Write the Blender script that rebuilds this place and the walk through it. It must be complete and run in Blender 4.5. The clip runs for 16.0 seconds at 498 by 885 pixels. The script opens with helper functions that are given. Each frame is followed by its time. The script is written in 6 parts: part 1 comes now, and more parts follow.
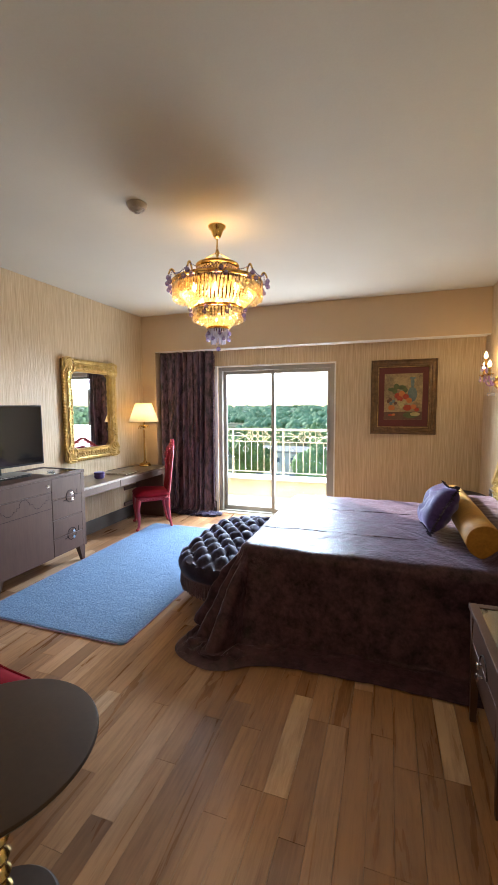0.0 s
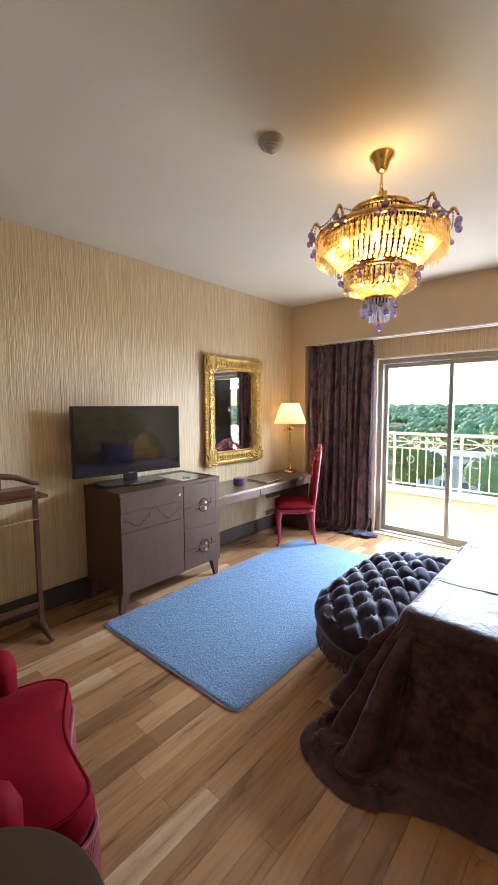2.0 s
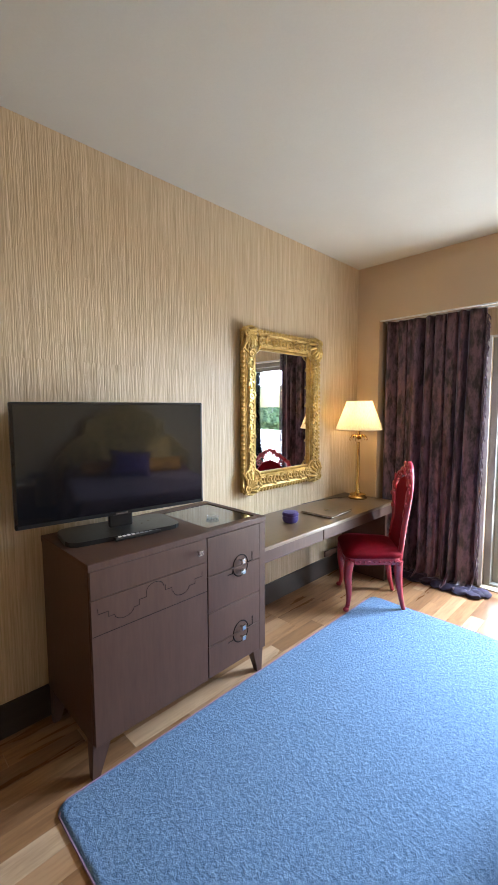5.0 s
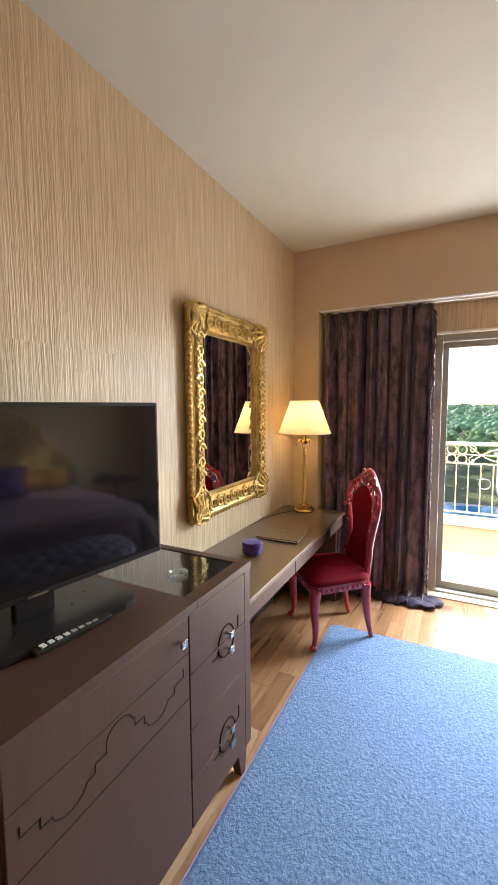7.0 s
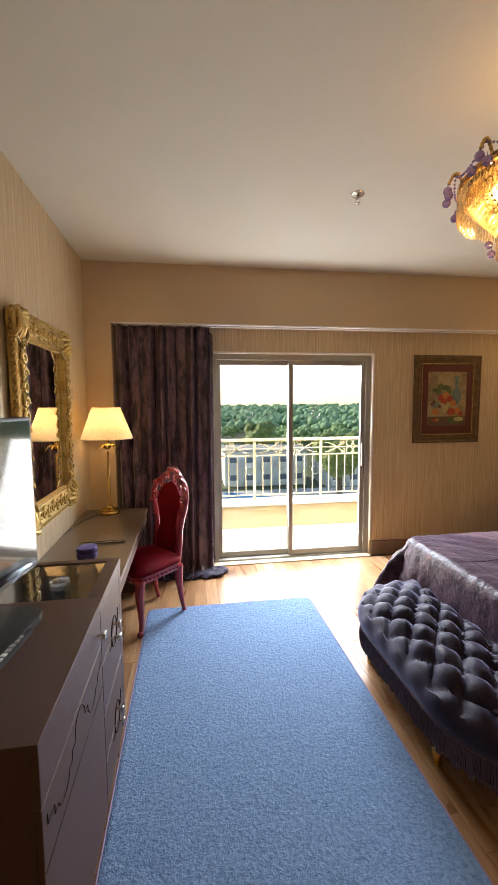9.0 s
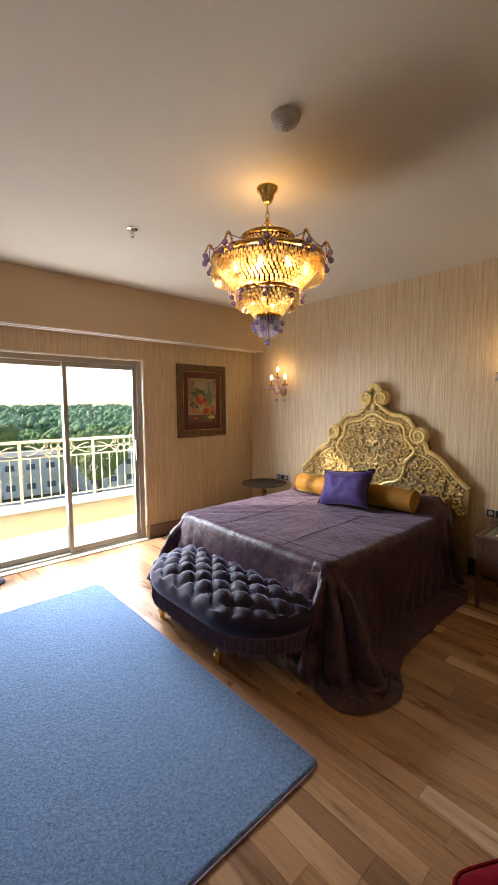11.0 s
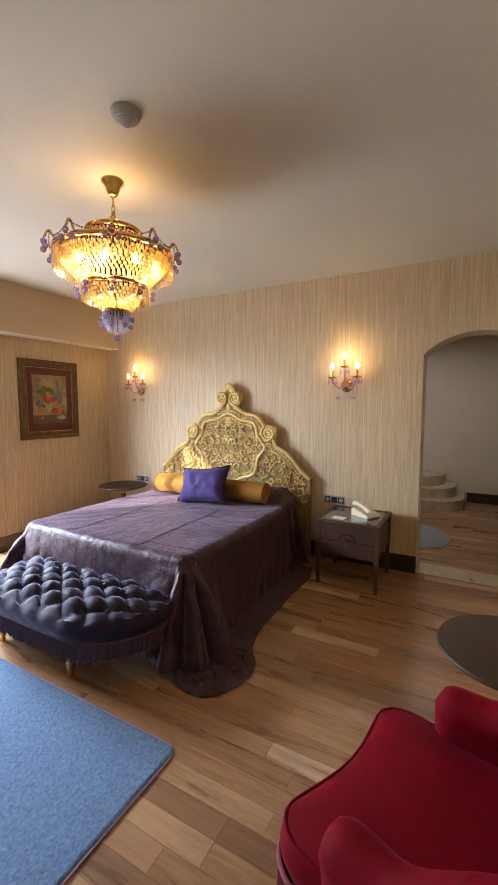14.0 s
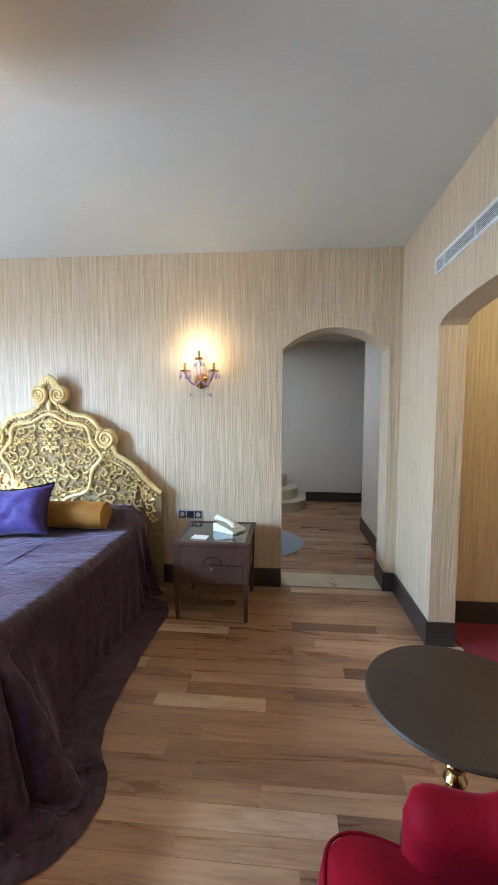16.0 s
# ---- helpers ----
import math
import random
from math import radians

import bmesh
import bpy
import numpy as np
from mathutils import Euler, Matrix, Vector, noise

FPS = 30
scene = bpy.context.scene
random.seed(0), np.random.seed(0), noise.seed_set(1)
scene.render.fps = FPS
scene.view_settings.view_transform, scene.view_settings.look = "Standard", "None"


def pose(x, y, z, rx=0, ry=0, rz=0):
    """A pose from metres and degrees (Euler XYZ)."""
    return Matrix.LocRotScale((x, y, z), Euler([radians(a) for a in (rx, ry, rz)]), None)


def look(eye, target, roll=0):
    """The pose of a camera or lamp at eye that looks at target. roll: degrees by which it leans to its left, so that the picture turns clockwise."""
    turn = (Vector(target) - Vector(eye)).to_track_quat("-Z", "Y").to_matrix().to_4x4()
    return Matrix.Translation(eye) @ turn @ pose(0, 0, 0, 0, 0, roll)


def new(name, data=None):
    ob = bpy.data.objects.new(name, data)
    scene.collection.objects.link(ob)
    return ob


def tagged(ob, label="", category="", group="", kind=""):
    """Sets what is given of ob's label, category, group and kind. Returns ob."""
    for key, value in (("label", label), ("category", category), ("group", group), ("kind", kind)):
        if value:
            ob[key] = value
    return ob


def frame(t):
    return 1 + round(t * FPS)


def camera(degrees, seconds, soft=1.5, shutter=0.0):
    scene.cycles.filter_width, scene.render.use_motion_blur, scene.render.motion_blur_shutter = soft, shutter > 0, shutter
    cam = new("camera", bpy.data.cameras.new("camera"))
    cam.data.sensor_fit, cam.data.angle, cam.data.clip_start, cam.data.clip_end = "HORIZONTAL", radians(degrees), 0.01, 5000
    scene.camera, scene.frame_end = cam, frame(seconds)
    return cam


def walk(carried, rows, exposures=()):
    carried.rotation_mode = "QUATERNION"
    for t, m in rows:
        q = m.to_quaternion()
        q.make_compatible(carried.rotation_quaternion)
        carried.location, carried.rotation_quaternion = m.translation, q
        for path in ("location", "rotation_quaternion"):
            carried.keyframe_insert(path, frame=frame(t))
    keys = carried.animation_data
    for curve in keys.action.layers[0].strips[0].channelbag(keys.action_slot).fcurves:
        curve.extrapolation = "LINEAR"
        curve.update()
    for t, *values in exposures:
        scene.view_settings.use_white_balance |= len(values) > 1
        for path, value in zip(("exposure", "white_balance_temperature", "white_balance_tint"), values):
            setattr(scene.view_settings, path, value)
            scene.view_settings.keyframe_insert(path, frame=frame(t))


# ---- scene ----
cam = camera(63.3, 16.0)
PATH = [
    (0, (0.108, 0.203, 1.586), (-0.538, 2.087, 1.407), -0.3),
    (0.5, (0.055, 0.355, 1.584), (-0.769, 2.168, 1.401), -0.3),
    (1, (-0.014, 0.524, 1.59), (-1.022, 2.242, 1.405), -0.3),
    (1.5, (-0.083, 0.716, 1.596), (-1.261, 2.322, 1.413), -0.3),
    (2, (-0.174, 0.912, 1.599), (-1.482, 2.415, 1.419), -0.3),
    (2.5, (-0.31, 1.114, 1.595), (-1.704, 2.535, 1.412), -0.3),
    (3, (-0.462, 1.319, 1.581), (-1.917, 2.679, 1.406), -0.4),
    (3.5, (-0.621, 1.519, 1.58), (-2.106, 2.848, 1.408), -0.5),
    (6, (-1.72, 1.997, 1.573), (-2.968, 3.549, 1.397), -0.1),
    (6.5, (-1.907, 2.073, 1.585), (-3.018, 3.726, 1.406), -0.2),
    (7, (-2.086, 2.098, 1.586), (-3.003, 3.867, 1.411), -0.4),
    (7.5, (-2.251, 2.045, 1.604), (-2.918, 3.922, 1.425), -0.4),
    (8, (-2.356, 1.945, 1.62), (-2.722, 3.903, 1.44), -0.5),
    (8.5, (-2.425, 1.799, 1.639), (-2.468, 3.79, 1.449), -0.4),
    (9, (-2.513, 1.676, 1.642), (-2.213, 3.645, 1.458), -0.4),
    (9.5, (-2.641, 1.573, 1.629), (-2.012, 3.463, 1.451), -0.3),
    (10, (-2.766, 1.476, 1.651), (-1.843, 3.241, 1.468), -0.4),
    (12.3, (-2.957, 1.155, 1.627), (-1.361, 2.348, 1.449), -0.1),
    (12.5, (-2.963, 1.15, 1.627), (-1.35, 2.319, 1.45), -0.1),
    (13, (-2.962, 1.15, 1.629), (-1.315, 2.27, 1.448), 0.0),
    (13.5, (-2.957, 1.155, 1.626), (-1.272, 2.217, 1.447), -0.1),
    (14, (-2.904, 1.201, 1.613), (-1.157, 2.158, 1.434), -0.0),
    (14.5, (-2.81, 1.285, 1.589), (-0.985, 2.083, 1.411), 0.1),
    (15, (-2.699, 1.384, 1.56), (-0.798, 1.982, 1.392), -0.0),
    (15.5, (-2.545, 1.524, 1.52), (-0.582, 1.881, 1.378), 0.2),
    (16, (-2.326, 1.584, 1.549), (-0.339, 1.759, 1.401), 0.2),
]
EXPOSURES = ((0, 1.7, 6200, 9), (2, 1.75, 6300, 9), (3.5, 1.75, 5150, 4), (6, 1.7, 6700, 11), (7, 1.6, 6900, 13), (8, 1.4, 7100, 13), (9, 1.15, 7200, 14), (10, 1.1, 7100, 14), (12.5, 1.45, 7000, 18), (13.5, 1.5, 7000, 17), (14.5, 1.85, 5400, 8), (15.5, 2.15, 4650, 2), (16, 2.3, 4750, 3))
walk(cam, [(t, look(eye, target, roll)) for t, eye, target, roll in PATH], exposures=EXPOSURES)

# ---- light ----
SUN_ELEV = 21.0
world = bpy.data.worlds.new("world")
scene.world = world
world.use_nodes = True
wn = world.node_tree
sky = wn.nodes.new("ShaderNodeTexSky")
sky.sky_type = "NISHITA"
sky.sun_disc = False
sky.dust_density = 0.3
sky.sun_elevation = radians(SUN_ELEV)
sky.sun_rotation = math.atan2(-0.774, 0.633)
wn.nodes["Background"].inputs["Strength"].default_value = 0.15
wn.links.new(sky.outputs["Color"], wn.nodes["Background"].inputs["Color"])

sun_data = bpy.data.lights.new("sun", "SUN")
sun_data.energy, sun_data.angle, sun_data.color = 3.6, radians(0.6), (1.0, 0.9, 0.76)
sun = new("sun", sun_data)
sun.matrix_world = look((0, 0, 0), (0.774, -0.633, -math.tan(radians(SUN_ELEV))))


def area_lamp(name, eye, target, sx, sy, watts, colour):
    d = bpy.data.lights.new(name, "AREA")
    d.shape, d.size, d.size_y, d.energy, d.color = "RECTANGLE", sx, sy, watts, colour
    ob = new(name, d)
    ob.matrix_world = look(eye, target)
    return ob


def point_lamp(name, place, watts, colour, size=0.03):
    d = bpy.data.lights.new(name, "POINT")
    d.energy, d.color, d.shadow_soft_size = watts, colour, size
    ob = new(name, d)
    ob.location = place
    return ob


WARM = (1.0, 0.66, 0.30)
# the sky's light, coming in under the balcony slab
window_light = area_lamp("window_light", (-1.5, 6.45, 2.32), (-0.9, 3.4, 0.9), 3.0, 0.85, 370, (0.70, 0.83, 1.0))
# light thrown up into the room by the sunlit balcony floor
balcony_bounce = area_lamp("balcony_bounce_light", (-1.42, 5.92, 0.70), (-1.2, 2.6, 1.9), 1.55, 1.2, 30, (0.93, 0.95, 1.0))
CH = Vector((-1.12, 3.08, 0))
for k in range(4):
    a = k * math.pi / 2 + 0.4
    point_lamp("chandelier_bulb_light", (CH.x + 0.2 * math.cos(a), CH.y + 0.2 * math.sin(a), 2.415), 1.6, WARM, 0.03)
point_lamp("chandelier_low_light", (CH.x, CH.y, 2.265), 1.2, WARM, 0.04)
point_lamp("chandelier_top_light", (CH.x, CH.y, 2.635), 3.6, (1.0, 0.56, 0.2), 0.1)
point_lamp("desk_lamp_light", (-3.17, 5.17, 1.50), 2.0, WARM, 0.04)
for sy_ in (2.31, 5.09):
    point_lamp("sconce_light", (1.05, sy_, 2.13), 0.9, WARM, 0.03)
point_lamp("entry_light", (-0.45, -0.5, 2.42), 8, (1.0, 0.72, 0.32), 0.06)
area_lamp("bath_light", (3.1, 1.9, 2.68), (3.1, 1.9, 0), 0.5, 0.5, 6, (1.0, 0.92, 0.82))

# ---- materials ----


def nodes_of(name):
    m = bpy.data.materials.new(name)
    m.use_nodes = True
    return m, m.node_tree.nodes, m.node_tree.links, m.node_tree.nodes["Principled BSDF"]


def ramp(N, stops):
    r = N.new("ShaderNodeValToRGB")
    while len(r.color_ramp.elements) < len(stops):
        r.color_ramp.elements.new(0.5)
    for e, (p, c) in zip(r.color_ramp.elements, stops):
        e.position, e.color = p, (*c, 1)
    return r


def coords(N, L, scale=(1, 1, 1)):
    tc, mp = N.new("ShaderNodeTexCoord"), N.new("ShaderNodeMapping")
    mp.inputs["Scale"].default_value = scale
    L.new(tc.outputs["Object"], mp.inputs["Vector"])
    return mp.outputs["Vector"]


def tex(N, L, vec, scale, detail=4, rough=0.6, dist=0.0):
    t = N.new("ShaderNodeTexNoise")
    t.inputs["Scale"].default_value, t.inputs["Detail"].default_value = scale, detail
    t.inputs["Roughness"].default_value, t.inputs["Distortion"].default_value = rough, dist
    L.new(vec, t.inputs["Vector"])
    return t.outputs["Fac"]


def surface(name, dark, light, rough=0.5, metal=0.0, scale=4.0, fine=80.0, stretch=(1, 1, 1), bump=0.1, dist=0.004, sheen=0.0,
            sheen_tint=(1, 1, 1), coat=0.0, rvar=0.1, contrast=(0.3, 0.7), spec=0.5):
    """Colour drifts between two tones at a broad and a fine scale; fine relief."""
    m, N, L, B = nodes_of(name)
    v = coords(N, L, stretch)
    a, b = tex(N, L, v, scale, 5), tex(N, L, v, fine, 3)
    mx = N.new("ShaderNodeMath")
    mx.operation = "MULTIPLY_ADD"
    mx.inputs[1].default_value = 0.35
    L.new(b, mx.inputs[0])
    sc = N.new("ShaderNodeMath")
    sc.operation = "MULTIPLY"
    sc.inputs[1].default_value = 0.65
    L.new(a, sc.inputs[0])
    L.new(sc.outputs[0], mx.inputs[2])
    r = ramp(N, [(contrast[0], dark), (contrast[1], light)])
    L.new(mx.outputs[0], r.inputs["Fac"])
    L.new(r.outputs["Color"], B.inputs["Base Color"])
    mr = N.new("ShaderNodeMapRange")
    mr.inputs["To Min"].default_value, mr.inputs["To Max"].default_value = max(0.02, rough - rvar), min(1, rough + rvar)
    L.new(a, mr.inputs["Value"])
    L.new(mr.outputs["Result"], B.inputs["Roughness"])
    B.inputs["Metallic"].default_value = metal
    B.inputs["Sheen Weight"].default_value = sheen
    B.inputs["Sheen Tint"].default_value = (*sheen_tint, 1)
    B.inputs["Sheen Roughness"].default_value = 0.35
    B.inputs["Coat Weight"].default_value = coat
    B.inputs["Coat Roughness"].default_value = 0.12
    B.inputs["Specular IOR Level"].default_value = spec
    if bump:
        bp = N.new("ShaderNodeBump")
        bp.inputs["Strength"].default_value, bp.inputs["Distance"].default_value = bump, dist
        L.new(mx.outputs[0], bp.inputs["Height"])
        L.new(bp.outputs["Normal"], B.inputs["Normal"])
    return m


def wallpaper():
    m, N, L, B = nodes_of("streaked_wallpaper")
    s1 = tex(N, L, coords(N, L, (1, 1, 0.03)), 105, 3, 0.6, 0.35)
    s2 = tex(N, L, coords(N, L, (1, 1, 0.02)), 42, 3, 0.6, 0.2)
    w = tex(N, L, coords(N, L, (1, 1, 0.5)), 1.3, 3)
    ad = N.new("ShaderNodeMath")
    ad.operation = "MULTIPLY_ADD"
    ad.inputs[1].default_value = 0.68
    L.new(s1, ad.inputs[0])
    mu = N.new("ShaderNodeMath")
    mu.operation = "MULTIPLY"
    mu.inputs[1].default_value = 0.32
    L.new(s2, mu.inputs[0])
    L.new(mu.outputs[0], ad.inputs[2])
    r = ramp(N, [(0.34, (0.415, 0.308, 0.178)), (0.5, (0.53, 0.408, 0.252)), (0.66, (0.64, 0.515, 0.345))])
    L.new(ad.outputs[0], r.inputs["Fac"])
    L.new(r.outputs["Color"], B.inputs["Base Color"])
    mr = N.new("ShaderNodeMapRange")
    mr.inputs["To Min"].default_value, mr.inputs["To Max"].default_value = 0.36, 0.6
    L.new(w, mr.inputs["Value"])
    L.new(mr.outputs["Result"], B.inputs["Roughness"])
    bp = N.new("ShaderNodeBump")
    bp.inputs["Strength"].default_value, bp.inputs["Distance"].default_value = 0.8, 0.008
    L.new(ad.outputs[0], bp.inputs["Height"])
    L.new(bp.outputs["Normal"], B.inputs["Normal"])
    return m


def plank_wood():
    m, N, L, B = nodes_of("oak_planks")
    oi = N.new("ShaderNodeObjectInfo")
    geo = N.new("ShaderNodeNewGeometry")
    add = N.new("ShaderNodeMath")
    L.new(oi.outputs["Random"], add.inputs[0])
    L.new(geo.outputs["Random Per Island"], add.inputs[1])
    fr = N.new("ShaderNodeMath")
    fr.operation = "FRACT"
    L.new(add.outputs[0], fr.inputs[0])
    tc = N.new("ShaderNodeTexCoord")
    off = N.new("ShaderNodeVectorMath")
    off.operation = "MULTIPLY_ADD"
    cx = N.new("ShaderNodeCombineXYZ")
    for k in ("X", "Y", "Z"):
        L.new(fr.outputs[0], cx.inputs[k])
    L.new(cx.outputs[0], off.inputs[0])
    off.inputs[1].default_value = (37, 53, 11)
    mp = N.new("ShaderNodeMapping")
    mp.inputs["Scale"].default_value = (1, 0.09, 1)
    L.new(geo.outputs["Position"], mp.inputs["Vector"])
    L.new(mp.outputs["Vector"], off.inputs[2])
    g1 = tex(N, L, off.outputs[0], 60, 5, 0.65, 0.4)
    g2 = tex(N, L, off.outputs[0], 9, 4, 0.6, 1.2)
    base = ramp(N, [(0.0, (0.15, 0.074, 0.036)), (0.22, (0.25, 0.130, 0.060)), (0.78, (0.335, 0.184, 0.088)), (0.94, (0.39, 0.235, 0.13)), (1.0, (0.50, 0.35, 0.22))])
    L.new(fr.outputs[0], base.inputs["Fac"])
    gr = ramp(N, [(0.32, (0.50, 0.42, 0.36)), (0.55, (1, 1, 1)), (0.75, (1.12, 1.1, 1.08))])
    sm = N.new("ShaderNodeMath")
    sm.operation = "MULTIPLY_ADD"
    sm.inputs[1].default_value = 0.45
    L.new(g1, sm.inputs[0])
    hm = N.new("ShaderNodeMath")
    hm.operation = "MULTIPLY"
    hm.inputs[1].default_value = 0.55
    L.new(g2, hm.inputs[0])
    L.new(hm.outputs[0], sm.inputs[2])
    L.new(sm.outputs[0], gr.inputs["Fac"])
    mix = N.new("ShaderNodeMix")
    mix.data_type, mix.blend_type = "RGBA", "MULTIPLY"
    mix.inputs[0].default_value = 1.0
    L.new(base.outputs["Color"], mix.inputs[6])
    L.new(gr.outputs["Color"], mix.inputs[7])
    L.new(mix.outputs[2], B.inputs["Base Color"])
    mr = N.new("ShaderNodeMapRange")
    mr.inputs["To Min"].default_value, mr.inputs["To Max"].default_value = 0.2, 0.4
    L.new(g2, mr.inputs["Value"])
    L.new(mr.outputs["Result"], B.inputs["Roughness"])
    bp = N.new("ShaderNodeBump")
    bp.inputs["Strength"].default_value, bp.inputs["Distance"].default_value = 0.12, 0.002
    L.new(g1, bp.inputs["Height"])
    L.new(bp.outputs["Normal"], B.inputs["Normal"])
    return m


def glass(name, colour=(1, 1, 1), rough=0.0):
    m, N, L, B = nodes_of(name)
    N.remove(B)
    t, g, mx, fr = (N.new("ShaderNodeBsdf" + k) if k in ("Transparent", "Glossy") else N.new(k) for k in ("Transparent", "Glossy", "ShaderNodeMixShader", "ShaderNodeFresnel"))
    fr.inputs["IOR"].default_value = 1.45
    t.inputs["Color"].default_value = (*colour, 1)
    g.inputs["Roughness"].default_value = rough
    L.new(fr.outputs[0], mx.inputs[0])
    L.new(t.outputs[0], mx.inputs[1])
    L.new(g.outputs[0], mx.inputs[2])
    L.new(mx.outputs[0], N["Material Output"].inputs["Surface"])
    return m


def crystal(name, colour, clear=0.35, gloss=0.3, through=0.55):
    """Cut crystal: lets lamp light through, glitters, and shows a little of what is behind."""
    m, N, L, B = nodes_of(name)
    N.remove(B)
    tl, tr, gl = N.new("ShaderNodeBsdfTranslucent"), N.new("ShaderNodeBsdfTransparent"), N.new("ShaderNodeBsdfGlossy")
    for n, k in ((tl, 1.0), (tr, 1.0)):
        n.inputs["Color"].default_value = (*[c * k for c in colour], 1)
    gl.inputs["Roughness"].default_value = 0.08
    a, b = N.new("ShaderNodeMixShader"), N.new("ShaderNodeMixShader")
    a.inputs[0].default_value, b.inputs[0].default_value = clear, gloss
    L.new(tl.outputs[0], a.inputs[1])
    L.new(tr.outputs[0], a.inputs[2])
    L.new(a.outputs[0], b.inputs[1])
    L.new(gl.outputs[0], b.inputs[2])
    L.new(b.outputs[0], N["Material Output"].inputs["Surface"])
    return m


def glow(name, colour, strength):
    m, N, L, B = nodes_of(name)
    B.inputs["Base Color"].default_value = (*colour, 1)
    B.inputs["Emission Color"].default_value = (*colour, 1)
    B.inputs["Emission Strength"].default_value = strength
    return m


def shade_cloth():
    m, N, L, B = nodes_of("pleated_shade_cloth")
    N.remove(B)
    d, t, mx = N.new("ShaderNodeBsdfDiffuse"), N.new("ShaderNodeBsdfTranslucent"), N.new("ShaderNodeMixShader")
    n = tex(N, L, coords(N, L, (1, 1, 0.1)), 120, 3)
    r = ramp(N, [(0.3, (0.72, 0.62, 0.44)), (0.7, (0.86, 0.77, 0.58))])
    L.new(n, r.inputs["Fac"])
    L.new(r.outputs["Color"], d.inputs["Color"])
    L.new(r.outputs["Color"], t.inputs["Color"])
    mx.inputs[0].default_value = 0.6
    L.new(d.outputs[0], mx.inputs[1])
    L.new(t.outputs[0], mx.inputs[2])
    L.new(mx.outputs[0], N["Material Output"].inputs["Surface"])
    return m


PAPER = wallpaper()
SMOOTHP = surface("plain_beige_paper", (0.50, 0.375, 0.24), (0.56, 0.43, 0.285), 0.6, scale=1.6, fine=110, bump=0.12, dist=0.003)
CEIL = surface("ceiling_paint", (0.52, 0.49, 0.41), (0.57, 0.54, 0.455), 0.85, scale=1.2, fine=120, bump=0.05)
PLASTER = surface("smooth_plaster", (0.60, 0.55, 0.47), (0.66, 0.61, 0.53), 0.8, scale=1.5, fine=90, bump=0.06)
WOOD = plank_wood()
GAP = surface("floor_joint", (0.10, 0.06, 0.035), (0.16, 0.10, 0.06), 0.8)
GROOVE = surface("dark_groove", (0.012, 0.009, 0.008), (0.02, 0.015, 0.013), 0.85, spec=0.1)
BASE = surface("wenge_baseboard", (0.022, 0.016, 0.013), (0.042, 0.031, 0.025), 0.42, scale=3, fine=60, stretch=(1, 1, 6))
# lighter copy of the baseboard colour, with the sunlight by the door painted in
SUNBASE = surface("sunlit_baseboard", (0.16, 0.10, 0.065), (0.24, 0.16, 0.10), 0.5, scale=4, fine=60)
CABINET = surface("espresso_veneer", (0.056, 0.026, 0.017), (0.094, 0.048, 0.032), 0.46, scale=3, fine=70, stretch=(1, 1, 0.12), bump=0.06, spec=0.32)
DESKTOP = surface("walnut_desktop", (0.10, 0.060, 0.030), (0.155, 0.10, 0.056), 0.3, scale=3, fine=70, stretch=(1, 0.12, 1), bump=0.05, coat=0.2)
TABLEW = surface("dark_table_veneer", (0.032, 0.019, 0.012), (0.050, 0.032, 0.020), 0.5, scale=3, fine=50, bump=0.04, spec=0.25)
MAHOG = surface("mahogany", (0.05, 0.02, 0.012), (0.10, 0.042, 0.025), 0.3, scale=5, fine=70, stretch=(1, 1, 0.2), coat=0.3)
VELVET = surface("aubergine_velvet", (0.011, 0.0035, 0.007), (0.066, 0.030, 0.042), 0.42, scale=11, fine=36, bump=0.7, dist=0.016, sheen=0.42, sheen_tint=(0.76, 0.64, 0.86), contrast=(0.37, 0.61), rvar=0.27, spec=0.22)
CURTAIN = surface("crushed_velvet", (0.014, 0.008, 0.013), (0.15, 0.088, 0.115), 0.42, scale=16, fine=46, stretch=(1, 1, 0.42), bump=0.3, dist=0.006, sheen=0.5, sheen_tint=(0.75, 0.65, 0.75), contrast=(0.41, 0.57), rvar=0.2)
TUFT = surface("midnight_velvet", (0.008, 0.005, 0.012), (0.032, 0.022, 0.044), 0.6, scale=14, fine=60, bump=0.4, dist=0.006, sheen=0.38, sheen_tint=(0.60, 0.62, 1.0), rvar=0.2, spec=0.18)
FRINGE = surface("plum_fringe", (0.035, 0.016, 0.026), (0.11, 0.06, 0.08), 0.7, scale=60, fine=200, sheen=0.4)
REDV = surface("red_velvet", (0.095, 0.0003, 0.003), (0.19, 0.0008, 0.009), 0.7, scale=7, fine=90, bump=0.12, spec=0.08, sheen=0.18, sheen_tint=(1.0, 0.12, 0.22))
REDFR = surface("red_fringe", (0.16, 0.02, 0.035), (0.32, 0.08, 0.09), 0.7, scale=60, fine=200)
REDLAC = surface("red_lacquer", (0.26, 0.010, 0.022), (0.36, 0.022, 0.04), 0.3, scale=9, fine=80, bump=0.12, coat=0.4)
PURPV = surface("violet_satin", (0.024, 0.015, 0.075), (0.085, 0.056, 0.20), 0.62, scale=9, fine=50, bump=0.4, sheen=0.5, sheen_tint=(0.7, 0.65, 1.0), spec=0.15, dist=0.008)
OCHRE = surface("ochre_velvet", (0.16, 0.070, 0.010), (0.38, 0.18, 0.028), 0.65, scale=7, fine=60, bump=0.3, sheen=0.35, sheen_tint=(1.0, 0.75, 0.35), spec=0.15)
GILT = surface("gilded_wood", (0.34, 0.20, 0.045), (0.74, 0.54, 0.20), 0.34, 0.75, scale=14, fine=70, bump=0.5, dist=0.006)
